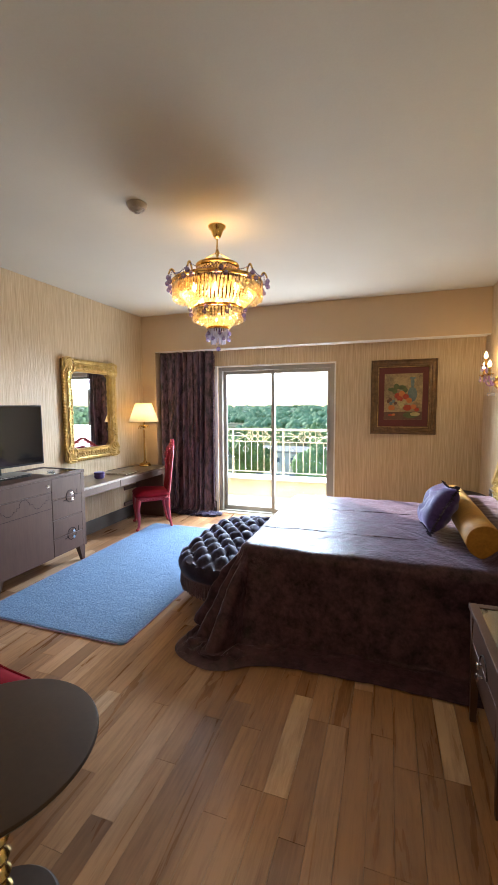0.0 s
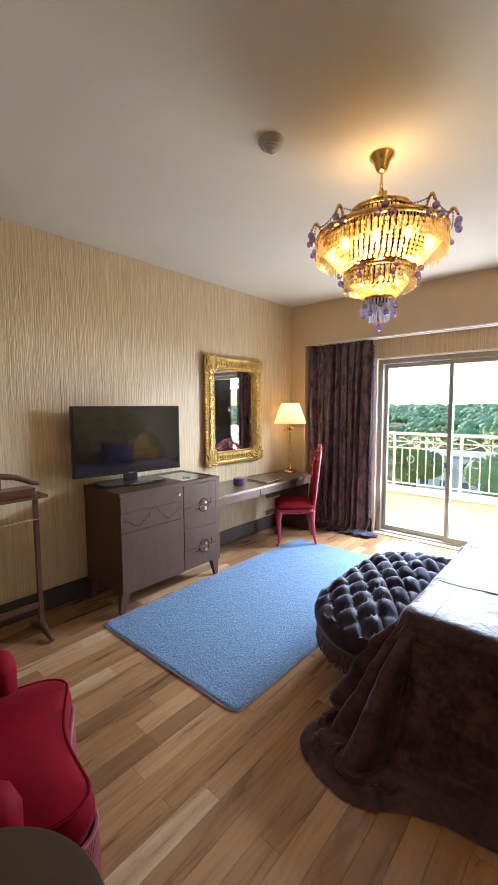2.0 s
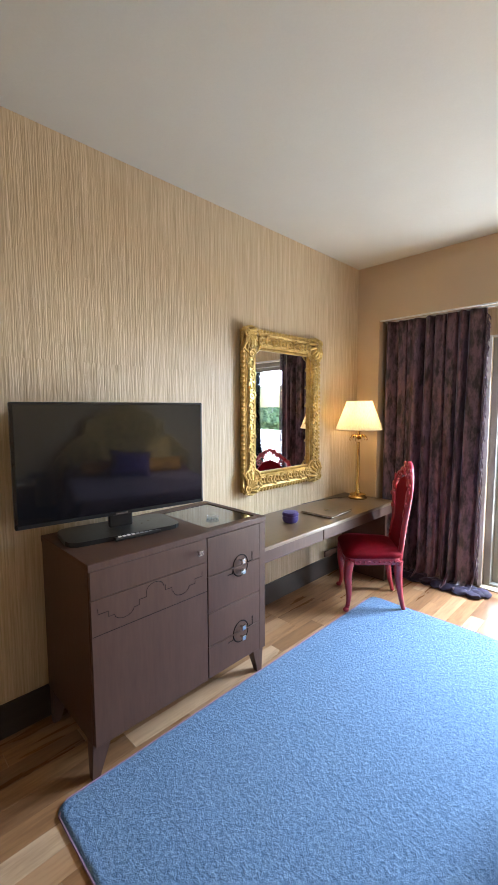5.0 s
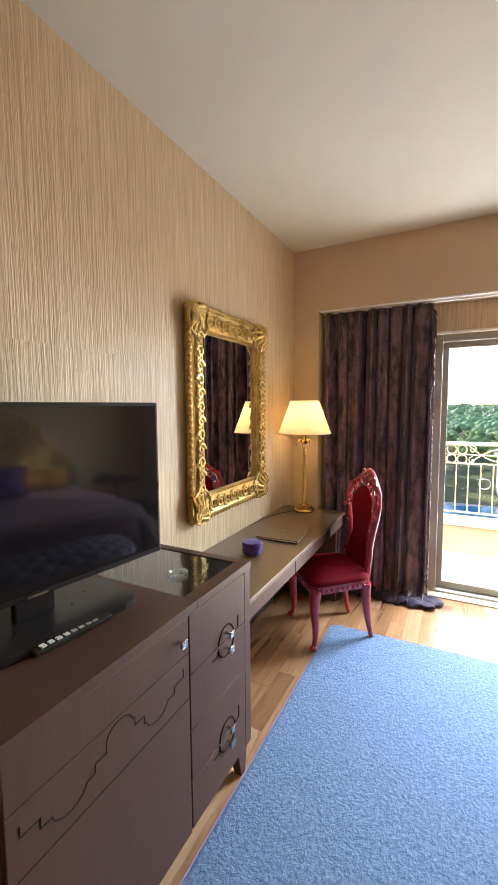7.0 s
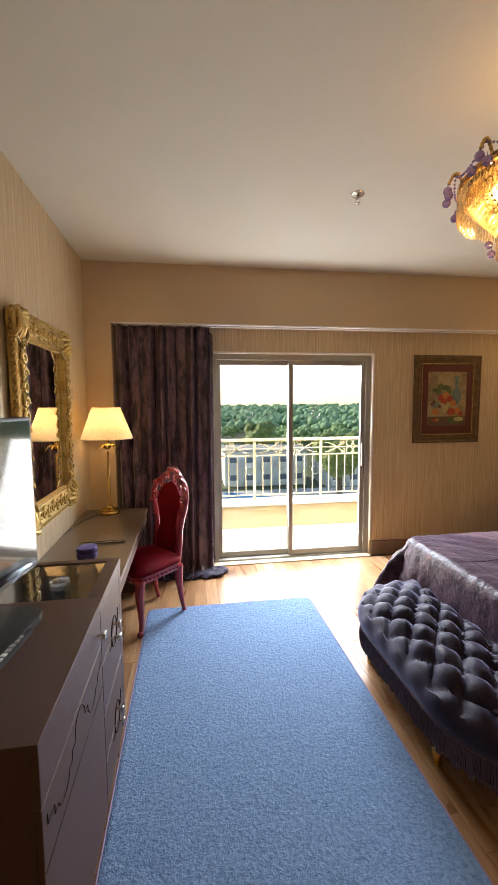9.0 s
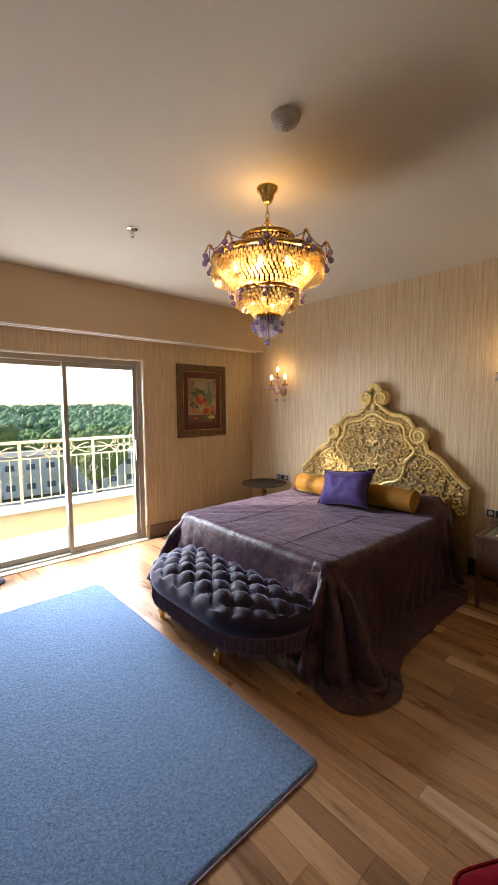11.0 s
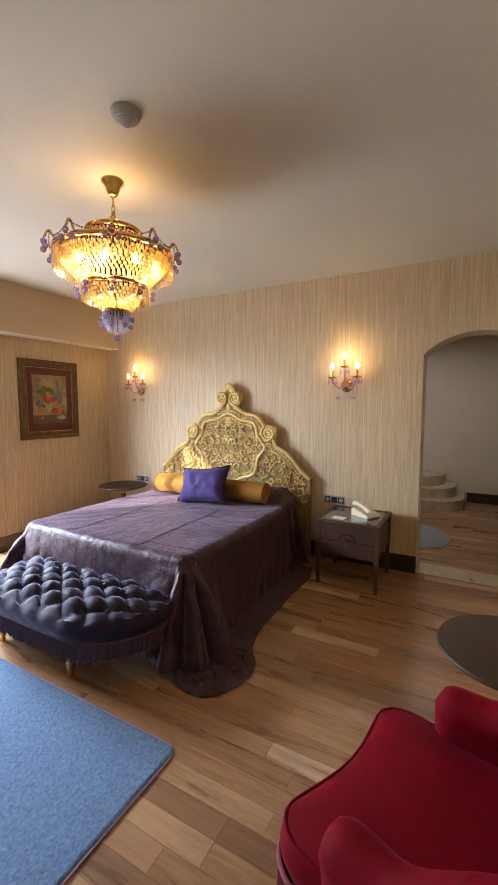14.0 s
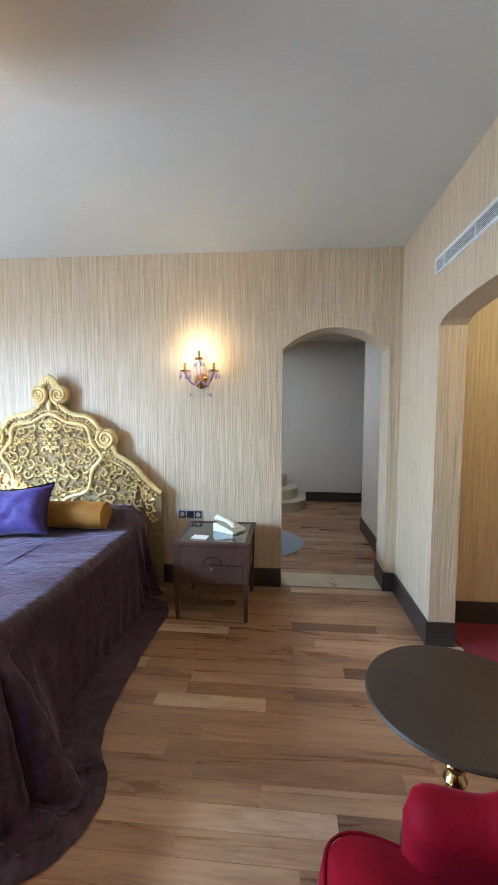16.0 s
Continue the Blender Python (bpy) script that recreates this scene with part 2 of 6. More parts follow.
HBGOLD = surface("champagne_gilt", (0.48, 0.33, 0.10), (0.82, 0.64, 0.28), 0.40, 0.3, scale=16, fine=60, bump=0.5, dist=0.008)
# darker than HBGOLD, for the ground behind the raised carving
HBDARK = surface("dark_recess", (0.15, 0.095, 0.036), (0.44, 0.32, 0.14), 0.6, 0.2, scale=26, fine=70, bump=0.8, dist=0.012)
BRASS = surface("polished_brass", (0.58, 0.37, 0.10), (0.76, 0.54, 0.20), 0.2, 1.0, scale=9, fine=60, bump=0.05)
CHROME = surface("brushed_nickel", (0.55, 0.52, 0.48), (0.72, 0.7, 0.66), 0.25, 1.0, scale=9, fine=90, bump=0.04)
ALU = surface("bronze_aluminium", (0.27, 0.25, 0.21), (0.33, 0.31, 0.265), 0.38, 0.35, scale=5, fine=90, bump=0.03)
BLACKP = surface("black_plastic", (0.010, 0.010, 0.011), (0.020, 0.020, 0.021), 0.3, scale=9, fine=120, bump=0.05)
SCREEN = surface("tv_screen", (0.006, 0.006, 0.008), (0.009, 0.009, 0.011), 0.045, scale=2, fine=20, bump=0, rvar=0.012, coat=0.7)
GREYB = surface("grey_buttons", (0.3, 0.3, 0.3), (0.42, 0.42, 0.42), 0.6)
WHITEP = surface("white_enamel", (0.66, 0.65, 0.61), (0.76, 0.75, 0.71), 0.45, scale=4, fine=90, bump=0.04)
# white diffuser plastic greyed: the shade of its backlit side is in the colour
DIFF = surface("backlit_white_plastic", (0.34, 0.31, 0.27), (0.42, 0.39, 0.34), 0.5)
CREAM = surface("ivory_plastic", (0.62, 0.56, 0.40), (0.70, 0.64, 0.48), 0.4, scale=6, fine=90, bump=0.04)
CARD = surface("paper_card", (0.74, 0.72, 0.70), (0.82, 0.8, 0.78), 0.8)
RUG = surface("blue_grey_pile", (0.065, 0.118, 0.21), (0.165, 0.25, 0.385), 0.95, scale=62, fine=190, bump=1.0, dist=0.014, sheen=0.15, sheen_tint=(0.7, 0.85, 1), contrast=(0.34, 0.62), spec=0.1)
RUGEDGE = surface("rug_binding", (0.22, 0.14, 0.22), (0.34, 0.22, 0.32), 0.9)
MATPILE = surface("grey_blue_pile", (0.16, 0.17, 0.19), (0.27, 0.28, 0.31), 0.95, scale=60, fine=220, bump=0.8, dist=0.008)
CARPET = surface("burgundy_carpet", (0.11, 0.006, 0.016), (0.19, 0.014, 0.03), 0.95, scale=8, fine=160, bump=0.7)
MARBLE = surface("cream_marble", (0.36, 0.29, 0.19), (0.58, 0.5, 0.37), 0.3, scale=5, fine=30, bump=0.03)
STONE = surface("balcony_tile", (0.29, 0.25, 0.20), (0.38, 0.34, 0.28), 0.6, scale=5, fine=60, bump=0.1)
RENDERW = surface("ochre_render", (0.46, 0.33, 0.17), (0.56, 0.42, 0.24), 0.85, scale=3, fine=80, bump=0.2)
RAILP = surface("cream_iron_paint", (0.46, 0.37, 0.24), (0.56, 0.46, 0.32), 0.5, scale=9, fine=80)
MIRROR = surface("mirror_silver", (0.86, 0.87, 0.87), (0.9, 0.9, 0.9), 0.012, 1.0, bump=0, rvar=0.005)
PANE = glass("door_glass", (0.93, 0.97, 0.98))
TOPGLASS = surface("smoked_glass_top", (0.014, 0.015, 0.014), (0.022, 0.023, 0.021), 0.03, scale=2, fine=20, bump=0, rvar=0.01, coat=0.6)
CRYSTAL = crystal("amber_lit_crystal", (1.0, 0.82, 0.48), 0.45, 0.26)
SKIRT = crystal("pale_amber_crystal", (1.0, 0.90, 0.68), 0.86, 0.3)
CLEAR = crystal("clear_crystal", (0.93, 0.90, 0.98), 0.5, 0.35)
DISH = crystal("clear_dish_glass", (0.95, 0.97, 0.97), 0.9, 0.12)
AMETHYST = crystal("amethyst_glass", (0.50, 0.38, 0.66), 0.62, 0.28)
PINK = crystal("pink_glass", (0.80, 0.50, 0.78), 0.4, 0.3)
BULB = glow("bulb_glow", (1.0, 0.72, 0.36), 11)
CANDLE = surface("candle_sleeve", (0.66, 0.55, 0.36), (0.74, 0.64, 0.45), 0.5)
SHADE = shade_cloth()
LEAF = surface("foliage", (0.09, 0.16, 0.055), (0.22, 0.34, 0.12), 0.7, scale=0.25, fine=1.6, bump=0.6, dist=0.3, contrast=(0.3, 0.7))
# paler and bluer than LEAF: the haze of distance is put into the colour
HAZELEAF = surface("hazed_foliage", (0.10, 0.20, 0.10), (0.24, 0.38, 0.20), 0.8, scale=0.1, fine=0.8, bump=0.6, dist=0.5)
LEAF2 = surface("bright_foliage", (0.05, 0.09, 0.015), (0.16, 0.21, 0.05), 0.7, scale=0.4, fine=2.2, bump=0.6, dist=0.3)
BARK = surface("bark", (0.05, 0.035, 0.025), (0.12, 0.09, 0.06), 0.9)
GRASS = surface("ground_cover", (0.05, 0.08, 0.025), (0.17, 0.17, 0.08), 0.9, scale=0.05, fine=0.8, bump=0.3, dist=0.1)
WHITEW = surface("white_facade", (0.60, 0.59, 0.56), (0.72, 0.71, 0.68), 0.8, scale=0.4, fine=5, bump=0.1)
ROOFT = surface("grey_roof", (0.30, 0.29, 0.28), (0.42, 0.40, 0.38), 0.8, scale=0.5, fine=5)
DARKW = surface("dark_windowpane", (0.08, 0.11, 0.15), (0.14, 0.18, 0.22), 0.1, bump=0)
POOLW = surface("pool_water", (0.01, 0.16, 0.42), (0.02, 0.26, 0.58), 0.08, scale=0.6, fine=4, bump=0.2, dist=0.05)
PAVE = surface("pool_paving", (0.5, 0.47, 0.42), (0.62, 0.59, 0.54), 0.8, scale=0.3, fine=3)
MAROON = surface("maroon_mat", (0.08, 0.015, 0.012), (0.12, 0.025, 0.02), 0.7)
CANVAS = surface("painted_ground", (0.09, 0.06, 0.028), (0.36, 0.27, 0.13), 0.6, scale=5, fine=60, contrast=(0.35, 0.6))
PICFRAME = surface("antique_gold_frame", (0.055, 0.032, 0.016), (0.20, 0.12, 0.05), 0.4, 0.4, scale=14, fine=60, bump=0.3)

# ---- builders ----


def part(name, bm, material, parent=None, label="", smooth=False):
    me = bpy.data.meshes.new(name)
    bmesh.ops.recalc_face_normals(bm, faces=bm.faces)
    if smooth:
        for f in bm.faces:
            f.smooth = True
    bm.to_mesh(me)
    bm.free()
    me.materials.append(material)
    ob = new(name, me)
    if smooth:
        me.set_sharp_from_angle(angle=radians(40))
    if parent is not None:
        ob.parent = parent
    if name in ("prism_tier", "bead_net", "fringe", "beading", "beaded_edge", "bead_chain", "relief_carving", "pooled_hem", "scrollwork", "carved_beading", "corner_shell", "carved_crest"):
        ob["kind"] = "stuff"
    if label:
        ob["label"] = label
    return ob


def thing(name, label, category, m=None, group="", kind=""):
    ob = new(name)
    if m is not None:
        ob.matrix_world = m
    return tagged(ob, label, category, group, kind)


def box(bm, lo, hi, bev=0.0):
    lo, hi = Vector(lo), Vector(hi)
    r = bmesh.ops.create_cube(bm, size=1.0)
    c, d = (lo + hi) / 2, hi - lo
    for v in r["verts"]:
        v.co = Vector((c.x + v.co.x * d.x, c.y + v.co.y * d.y, c.z + v.co.z * d.z))
    if bev:
        es = list({e for v in r["verts"] for e in v.link_edges})
        bmesh.ops.bevel(bm, geom=es, offset=bev, segments=2, affect="EDGES", profile=0.5)
    return bm


def B_(lo, hi, bev=0.0):
    return box(bmesh.new(), lo, hi, bev)


def lathe(bm, prof, seg=24, at=(0, 0, 0), m=None, squash=1.0):
    at = Vector(at)
    rings = []
    for r, z in prof:
        ring = []
        for k in range(seg):
            a = 2 * math.pi * k / seg
            p = Vector((max(r, 1e-4) * math.cos(a), max(r, 1e-4) * squash * math.sin(a), z))
            ring.append(bm.verts.new((m @ p if m is not None else p) + at))
        rings.append(ring)
    for a, b in zip(rings, rings[1:]):
        for k in range(seg):
            bm.faces.new((a[k], a[(k + 1) % seg], b[(k + 1) % seg], b[k]))
    for ring in (rings[0], rings[-1]):
        try:
            bm.faces.new(ring)
        except ValueError:
            pass
    return bm


def Lt(prof, seg=24, at=(0, 0, 0), m=None, squash=1.0):
    return lathe(bmesh.new(), prof, seg, at, m, squash)


def tube(bm, pts, r, seg=8, closed=False):
    """A round bar through the points; r a number, or one for each point."""
    pts = [Vector(p) for p in pts]
    n = len(pts)
    rs = r if isinstance(r, (list, tuple)) else [r] * n
    rings, up = [], None
    for i, p in enumerate(pts):
        t = (pts[(i + 1) % n] - pts[i - 1]) if closed else (pts[min(i + 1, n - 1)] - pts[max(i - 1, 0)])
        t.normalize()
        if up is None:
            up = Vector((0, 0, 1)) if abs(t.z) < 0.9 else Vector((1, 0, 0))
        s = t.cross(up)
        if s.length < 1e-5:
            s = t.orthogonal()
        s.normalize()
        up = s.cross(t)
        rings.append([bm.verts.new(p + (s * math.cos(2 * math.pi * k / seg) + up * math.sin(2 * math.pi * k / seg)) * rs[i]) for k in range(seg)])
    pairs = list(zip(rings, rings[1:])) + ([(rings[-1], rings[0])] if closed else [])
    for a, b in pairs:
        for k in range(seg):
            bm.faces.new((a[k], a[(k + 1) % seg], b[(k + 1) % seg], b[k]))
    if not closed:
        bm.faces.new(rings[0])
        bm.faces.new(rings[-1])
    return bm


def ball(bm, c, r, sub=1, scale=(1, 1, 1)):
    g = bmesh.ops.create_icosphere(bm, subdivisions=sub, radius=r)
    for v in g["verts"]:
        v.co = Vector((v.co.x * scale[0], v.co.y * scale[1], v.co.z * scale[2])) + Vector(c)
    return bm


def prism(bm, outline, lo, hi, axis="z"):
    """Extrudes a plan outline between two levels of an axis."""
    def p3(u, v, w):
        return {"z": (u, v, w), "x": (w, u, v), "y": (u, w, v)}[axis]
    a = [bm.verts.new(p3(u, v, lo)) for u, v in outline]
    b = [bm.verts.new(p3(u, v, hi)) for u, v in outline]
    n = len(outline)
    bm.faces.new(a)
    bm.faces.new(b[::-1])
    for k in range(n):
        bm.faces.new((a[k], a[(k + 1) % n], b[(k + 1) % n], b[k]))
    return bm


def sheet(bm, nu, nv, f, wrap=False):
    rows = [[bm.verts.new(f(i / (nu - (0 if wrap else 1)), j / (nv - 1))) for i in range(nu)] for j in range(nv)]
    for j in range(nv - 1):
        for i in range(nu if wrap else nu - 1):
            k = (i + 1) % nu
            bm.faces.new((rows[j][i], rows[j][k], rows[j + 1][k], rows[j + 1][i]))
    return bm


def smoothstep(a, b, x):
    t = max(0.0, min(1.0, (x - a) / (b - a)))
    return t * t * (3 - 2 * t)


def spiral(c, r0, turns, a0, sgn, n=26):
    """Plane points of a scroll that winds in."""
    out = []
    for k in range(n):
        s = k / (n - 1)
        rr = r0 * (1 - 0.86 * s)
        a = a0 + sgn * s * turns * 2 * math.pi
        out.append((c[0] + rr * math.cos(a), c[1] + rr * math.sin(a)))
    return out

# ---- the room's shell ----
W, N_, R_, E_, S_, H, SOF = -3.4, 5.5, 5.735, 1.195, 0.618, 2.912, 2.394
DX0, DX1, DZ = -2.27, -0.575, 2.155          # sliding door opening


def struct(name, bm, mat, label, category, parent=None):
    return tagged(part(name, bm, mat, parent), label, category, kind="structure")


floor = struct("floor", B_((W - 0.2, -1.8, -0.2), (5.2, R_ + 0.2, -0.012)), GAP, "oak strip floor with a satin finish", "floor")
struct("ceiling", B_((W - 0.2, S_ - 0.2, H), (E_ + 0.3, R_ + 0.3, H + 0.2)), CEIL, "plain off-white painted ceiling", "ceiling")
struct("wall_west", B_((W - 0.2, S_ - 0.2, -0.15), (W, R_ + 0.25, H)), PAPER, "beige streaked wallpaper wall", "wall")
seam = part("wallpaper_patch", B_((W, 2.36, 0.17), (W + 0.003, 3.46, 1.815)), PAPER, bpy.data.objects["wall_west"])
bm = bmesh.new()
box(bm, (W, R_, -0.15), (DX0, R_ + 0.25, H))
box(bm, (DX1, R_, -0.15), (E_ + 0.3, R_ + 0.25, H))
box(bm, (DX0, R_, DZ), (DX1, R_ + 0.25, H))
struct("wall_north", bm, PAPER, "beige wallpapered window wall in a recess", "wall")
bm = bmesh.new()
box(bm, (W, N_, SOF), (E_, R_ - 0.001, H - 0.001))
box(bm, (W, N_, -0.05), (-3.172, R_ - 0.001, SOF - 0.001))
struct("soffit", bm, SMOOTHP, "dropped wallpapered beam above the window recess", "soffit")
struct("trim", B_((-3.165, N_ + 0.0, SOF - 0.012), (E_, N_ + 0.03, SOF - 0.001), 0.002), WHITEP, "thin pale edge strip under the beam", "trim")


def arched_wall(name, axis, u0, u1, a0, a1, spring, apex, top, lo, hi, mat, label):
    """A wall along u with one segmental-arched opening from a0 to a1."""
    bm = bmesh.new()
    half, rise = (a1 - a0) / 2, apex - spring
    rad = (half * half + rise * rise) / (2 * rise)
    mid, cz = (a0 + a1) / 2, apex - rad
    n = 24
    us = [a0 + (a1 - a0) * k / n for k in range(n + 1)]
    zs = [spring + rise * math.sqrt(max(0, 1 - ((u - mid) / half) ** 2)) for u in us] if rise < 0.12 else [cz + math.sqrt(max(0, rad * rad - (u - mid) ** 2)) for u in us]
    prism(bm, [(u0, -0.15), (a0, -0.15), (a0, top), (u0, top)], lo, hi, axis)
    prism(bm, [(a1, -0.15), (u1, -0.15), (u1, top), (a1, top)], lo, hi, axis)
    for k in range(n):
        prism(bm, [(us[k], zs[k]), (us[k + 1], zs[k + 1]), (us[k + 1], top), (us[k], top)], lo, hi, axis)
    bmesh.ops.remove_doubles(bm, verts=bm.verts, dist=0.0005)
    return struct(name, bm, mat, label, "wall")


arched_wall("wall_east", "x", S_ - 0.001, R_, 0.71, 1.605, 2.09, 2.27, H, E_, E_ + 0.30, PAPER, "beige streaked wallpaper wall with an arched doorway")
arched_wall("wall_south", "y", W, E_ + 0.001, -1.13, 0.366, 2.10, 2.185, H, S_ - 0.17, S_, PAPER, "beige wallpapered wall with an arched entrance")
# entrance lobby behind the south arch
struct("lobby_wall_east", B_((0.70, -1.8, -0.15), (0.85, S_ - 0.17, 2.6)), PAPER, "wallpapered lobby wall", "wall")
struct("lobby_wall_west", B_((-1.75, -1.8, -0.15), (-1.6, S_ - 0.17, 2.6)), PAPER, "wallpapered lobby wall", "wall")
struct("lobby_wall_south", B_((-1.6, -1.8, -0.15), (0.7, -1.65, 2.6)), PAPER, "wallpapered lobby wall", "wall")
struct("lobby_ceiling", B_((-1.75, -1.8, 2.6), (0.85, S_ - 0.17, 2.75)), CEIL, "plain lobby ceiling", "ceiling")
struct("lobby_carpet", B_((-1.6, -1.65, -0.012), (0.7, 0.40, 0.004)), CARPET, "burgundy red lobby carpet", "carpet")
struct("threshold", B_((-1.12, 0.402, -0.012), (0.36, S_, 0.003), 0.001), MARBLE, "pale marble threshold strip", "threshold")
# bath side room behind the east arch
struct("bath_wall_east", B_((4.75, -0.6, -0.15), (4.95, 4.2, 2.75)), PLASTER, "smooth grey-beige plaster wall", "wall")
struct("bath_wall_north", B_((1.5, 4.0, -0.15), (4.75, 4.2, 2.75)), PLASTER, "smooth grey-beige plaster wall", "wall")
bm = bmesh.new()
box(bm, (1.496, 0.25, -0.15), (3.08, 0.555, 2.75))
box(bm, (1.496, -0.6, -0.15), (4.75, -0.45, 2.75))
struct("bath_wall_south", bm, PLASTER, "smooth plaster wall with a return", "wall")
struct("bath_ceiling", B_((1.496, -0.6, 2.75), (4.95, 4.2, 2.9)), CEIL, "plain ceiling of the side room", "ceiling")
struct("threshold_marble", B_((E_ + 0.01, 0.712, -0.012), (E_ + 0.31, 1.603, 0.006), 0.002), MARBLE, "cream marble doorway threshold", "threshold")

# baseboards
BH = 0.165
bm = bmesh.new()
box(bm, (W, S_, 0), (W + 0.018, N_, BH), 0.003)
struct("baseboard_west", bm, BASE, "dark wenge baseboard", "baseboard")
bm = bmesh.new()
box(bm, (-3.172, R_ - 0.02, 0), (DX0 - 0.03, R_, BH), 0.003)
struct("baseboard_north", bm, BASE, "dark wenge baseboard", "baseboard")
struct("baseboard_window", B_((DX1 + 0.03, R_ - 0.02, 0), (E_, R_, BH - 0.01), 0.003), SUNBASE, "baseboard beside the door, sunlight painted into its brown", "baseboard")
bm = bmesh.new()
box(bm, (E_ - 0.018, 1.607, 0), (E_, R_ - 0.02, BH), 0.003)
box(bm, (E_ - 0.018, S_ + 0.018, 0), (E_, 0.708, BH), 0.003)
box(bm, (E_ - 0.018, 0.706, 0), (E_ + 0.3, 0.724, BH), 0.003)
struct("baseboard_east", bm, BASE, "dark wenge baseboard", "baseboard")
bm = bmesh.new()
box(bm, (0.35, S_, 0), (E_ - 0.018, S_ + 0.018, BH), 0.003)
box(bm, (0.350, S_ - 0.17, 0), (0.367, S_, BH), 0.003)
box(bm, (W + 0.018, S_, 0), (-1.12, S_ + 0.018, BH), 0.003)
struct("baseboard_south", bm, BASE, "dark wenge baseboard", "baseboard")
struct("lobby_baseboard", B_((0.682, -1.65, 0.004), (0.70, S_ - 0.17, BH), 0.003), BASE, "dark wenge lobby baseboard", "baseboard")
bm = bmesh.new()
box(bm, (4.732, -0.45, 0), (4.75, 1.2, BH), 0.003)
box(bm, (1.5, 0.555, 0), (3.09, 0.573, BH), 0.003)
struct("bath_baseboard", bm, BASE, "dark wenge baseboard in the side room", "baseboard")

# ---- sliding door ----
door = tagged(new("window_1"), "bronze aluminium sliding balcony door, closed", "sliding door", kind="structure")
F = R_ + 0.05
bm = bmesh.new()
box(bm, (DX0, F - 0.02, 0), (DX0 + 0.055, F + 0.09, DZ), 0.003)
box(bm, (DX1 - 0.055, F - 0.02, 0), (DX1, F + 0.09, DZ), 0.003)
box(bm, (DX0 + 0.055, F - 0.02, DZ - 0.055), (DX1 - 0.055, F + 0.09, DZ), 0.003)
box(bm, (DX0 + 0.055, F - 0.02, 0.0), (DX1 - 0.055, F + 0.09, 0.03), 0.003)
part("window_frame", bm, ALU, door)
for k, (x0, x1, y) in enumerate(((DX0 + 0.055, -1.42, F + 0.045), (-1.465, DX1 - 0.055, F + 0.0))):
    bm = bmesh.new()
    st = 0.045
    box(bm, (x0, y, 0.03), (x0 + st, y + 0.035, DZ - 0.055), 0.003)
    box(bm, (x1 - st, y, 0.03), (x1, y + 0.035, DZ - 0.055), 0.003)
    box(bm, (x0 + st, y, 0.03), (x1 - st, y + 0.035, 0.03 + 0.06), 0.003)
    box(bm, (x0 + st, y, DZ - 0.055 - 0.05), (x1 - st, y + 0.035, DZ - 0.055), 0.003)
    sash = part("sash", bm, ALU, door)
    pane = part("pane", B_((x0 + st, y + 0.014, 0.09), (x1 - st, y + 0.02, DZ - 0.105)), PANE, sash, "clear glass pane")
    pane.visible_shadow = False
    for z in (1.55, 0.95):
        xc = -1.88 if k == 0 else -1.17
        ring = tube(bmesh.new(), [(xc + 0.042 * math.cos(a), y + 0.011, z + 0.042 * math.sin(a)) for a in np.linspace(0, 2 * math.pi, 28, endpoint=False)], 0.0035, 6, True)
        part("sticker_ring", ring, GREYB, sash, "thin ring sticker on the glass")
bm = bmesh.new()
box(bm, (DX1 - 0.092, F - 0.028, 0.98), (DX1 - 0.068, F - 0.002, 1.22), 0.005)
part("door_handle", bm, ALU, door, "long bronze pull handle")
struct("door_sill", B_((DX0, R_ - 0.06, -0.012), (DX1, F - 0.02, 0.012), 0.003), MARBLE, "cream marble door sill", "sill")
bm = bmesh.new()
box(bm, (DX0 - 0.045, R_ - 0.012, 0.0), (DX0, R_, DZ + 0.02), 0.002)
box(bm, (DX0, R_ - 0.008, DZ), (DX1 + 0.02, R_, DZ + 0.018), 0.002)
box(bm, (DX1, R_ - 0.008, 0.165), (DX1 + 0.02, R_, DZ), 0.002)
struct("door_casing", bm, WHITEP, "narrow pale casing around the sliding door", "trim")

# ---- balcony and view ----
struct("balcony_floor", B_((-4.6, R_ + 0.25, -0.3), (3.2, 7.25, -0.02)), STONE, "pale tiled balcony floor", "balcony")
struct("balcony_roof", B_((-4.6, R_ + 0.25, 2.95), (3.2, 6.95, 3.15)), WHITEW, "plain balcony slab overhead", "balcony")
bm = bmesh.new()
box(bm, (-4.6, 6.98, -0.02), (3.2, 7.2, 0.29))
struct("balcony_parapet", bm, RENDERW, "low ochre rendered parapet", "parapet")
struct("parapet_cap", B_((-4.6, 6.94, 0.29), (3.2, 7.25, 0.335), 0.006), WHITEP, "white stone parapet cap", "parapet")
rail = thing("balcony_railing", "cream wrought-iron railing with circles and scrolls on the parapet", "railing")
y = 7.09
part("top_rail", B_((-4.6, y - 0.035, 1.15), (3.2, y + 0.035, 1.19), 0.008), RAILP, rail)
part("mid_rail", B_((-4.6, y - 0.012, 0.945), (3.2, y + 0.012, 0.962)), RAILP, rail)
part("low_rail", B_((-4.6, y - 0.012, 0.40), (3.2, y + 0.012, 0.418)), RAILP, rail)
part("scroll_rail", B_((-4.6, y - 0.009, 1.045), (3.2, y + 0.009, 1.057)), RAILP, rail)
x = -4.45
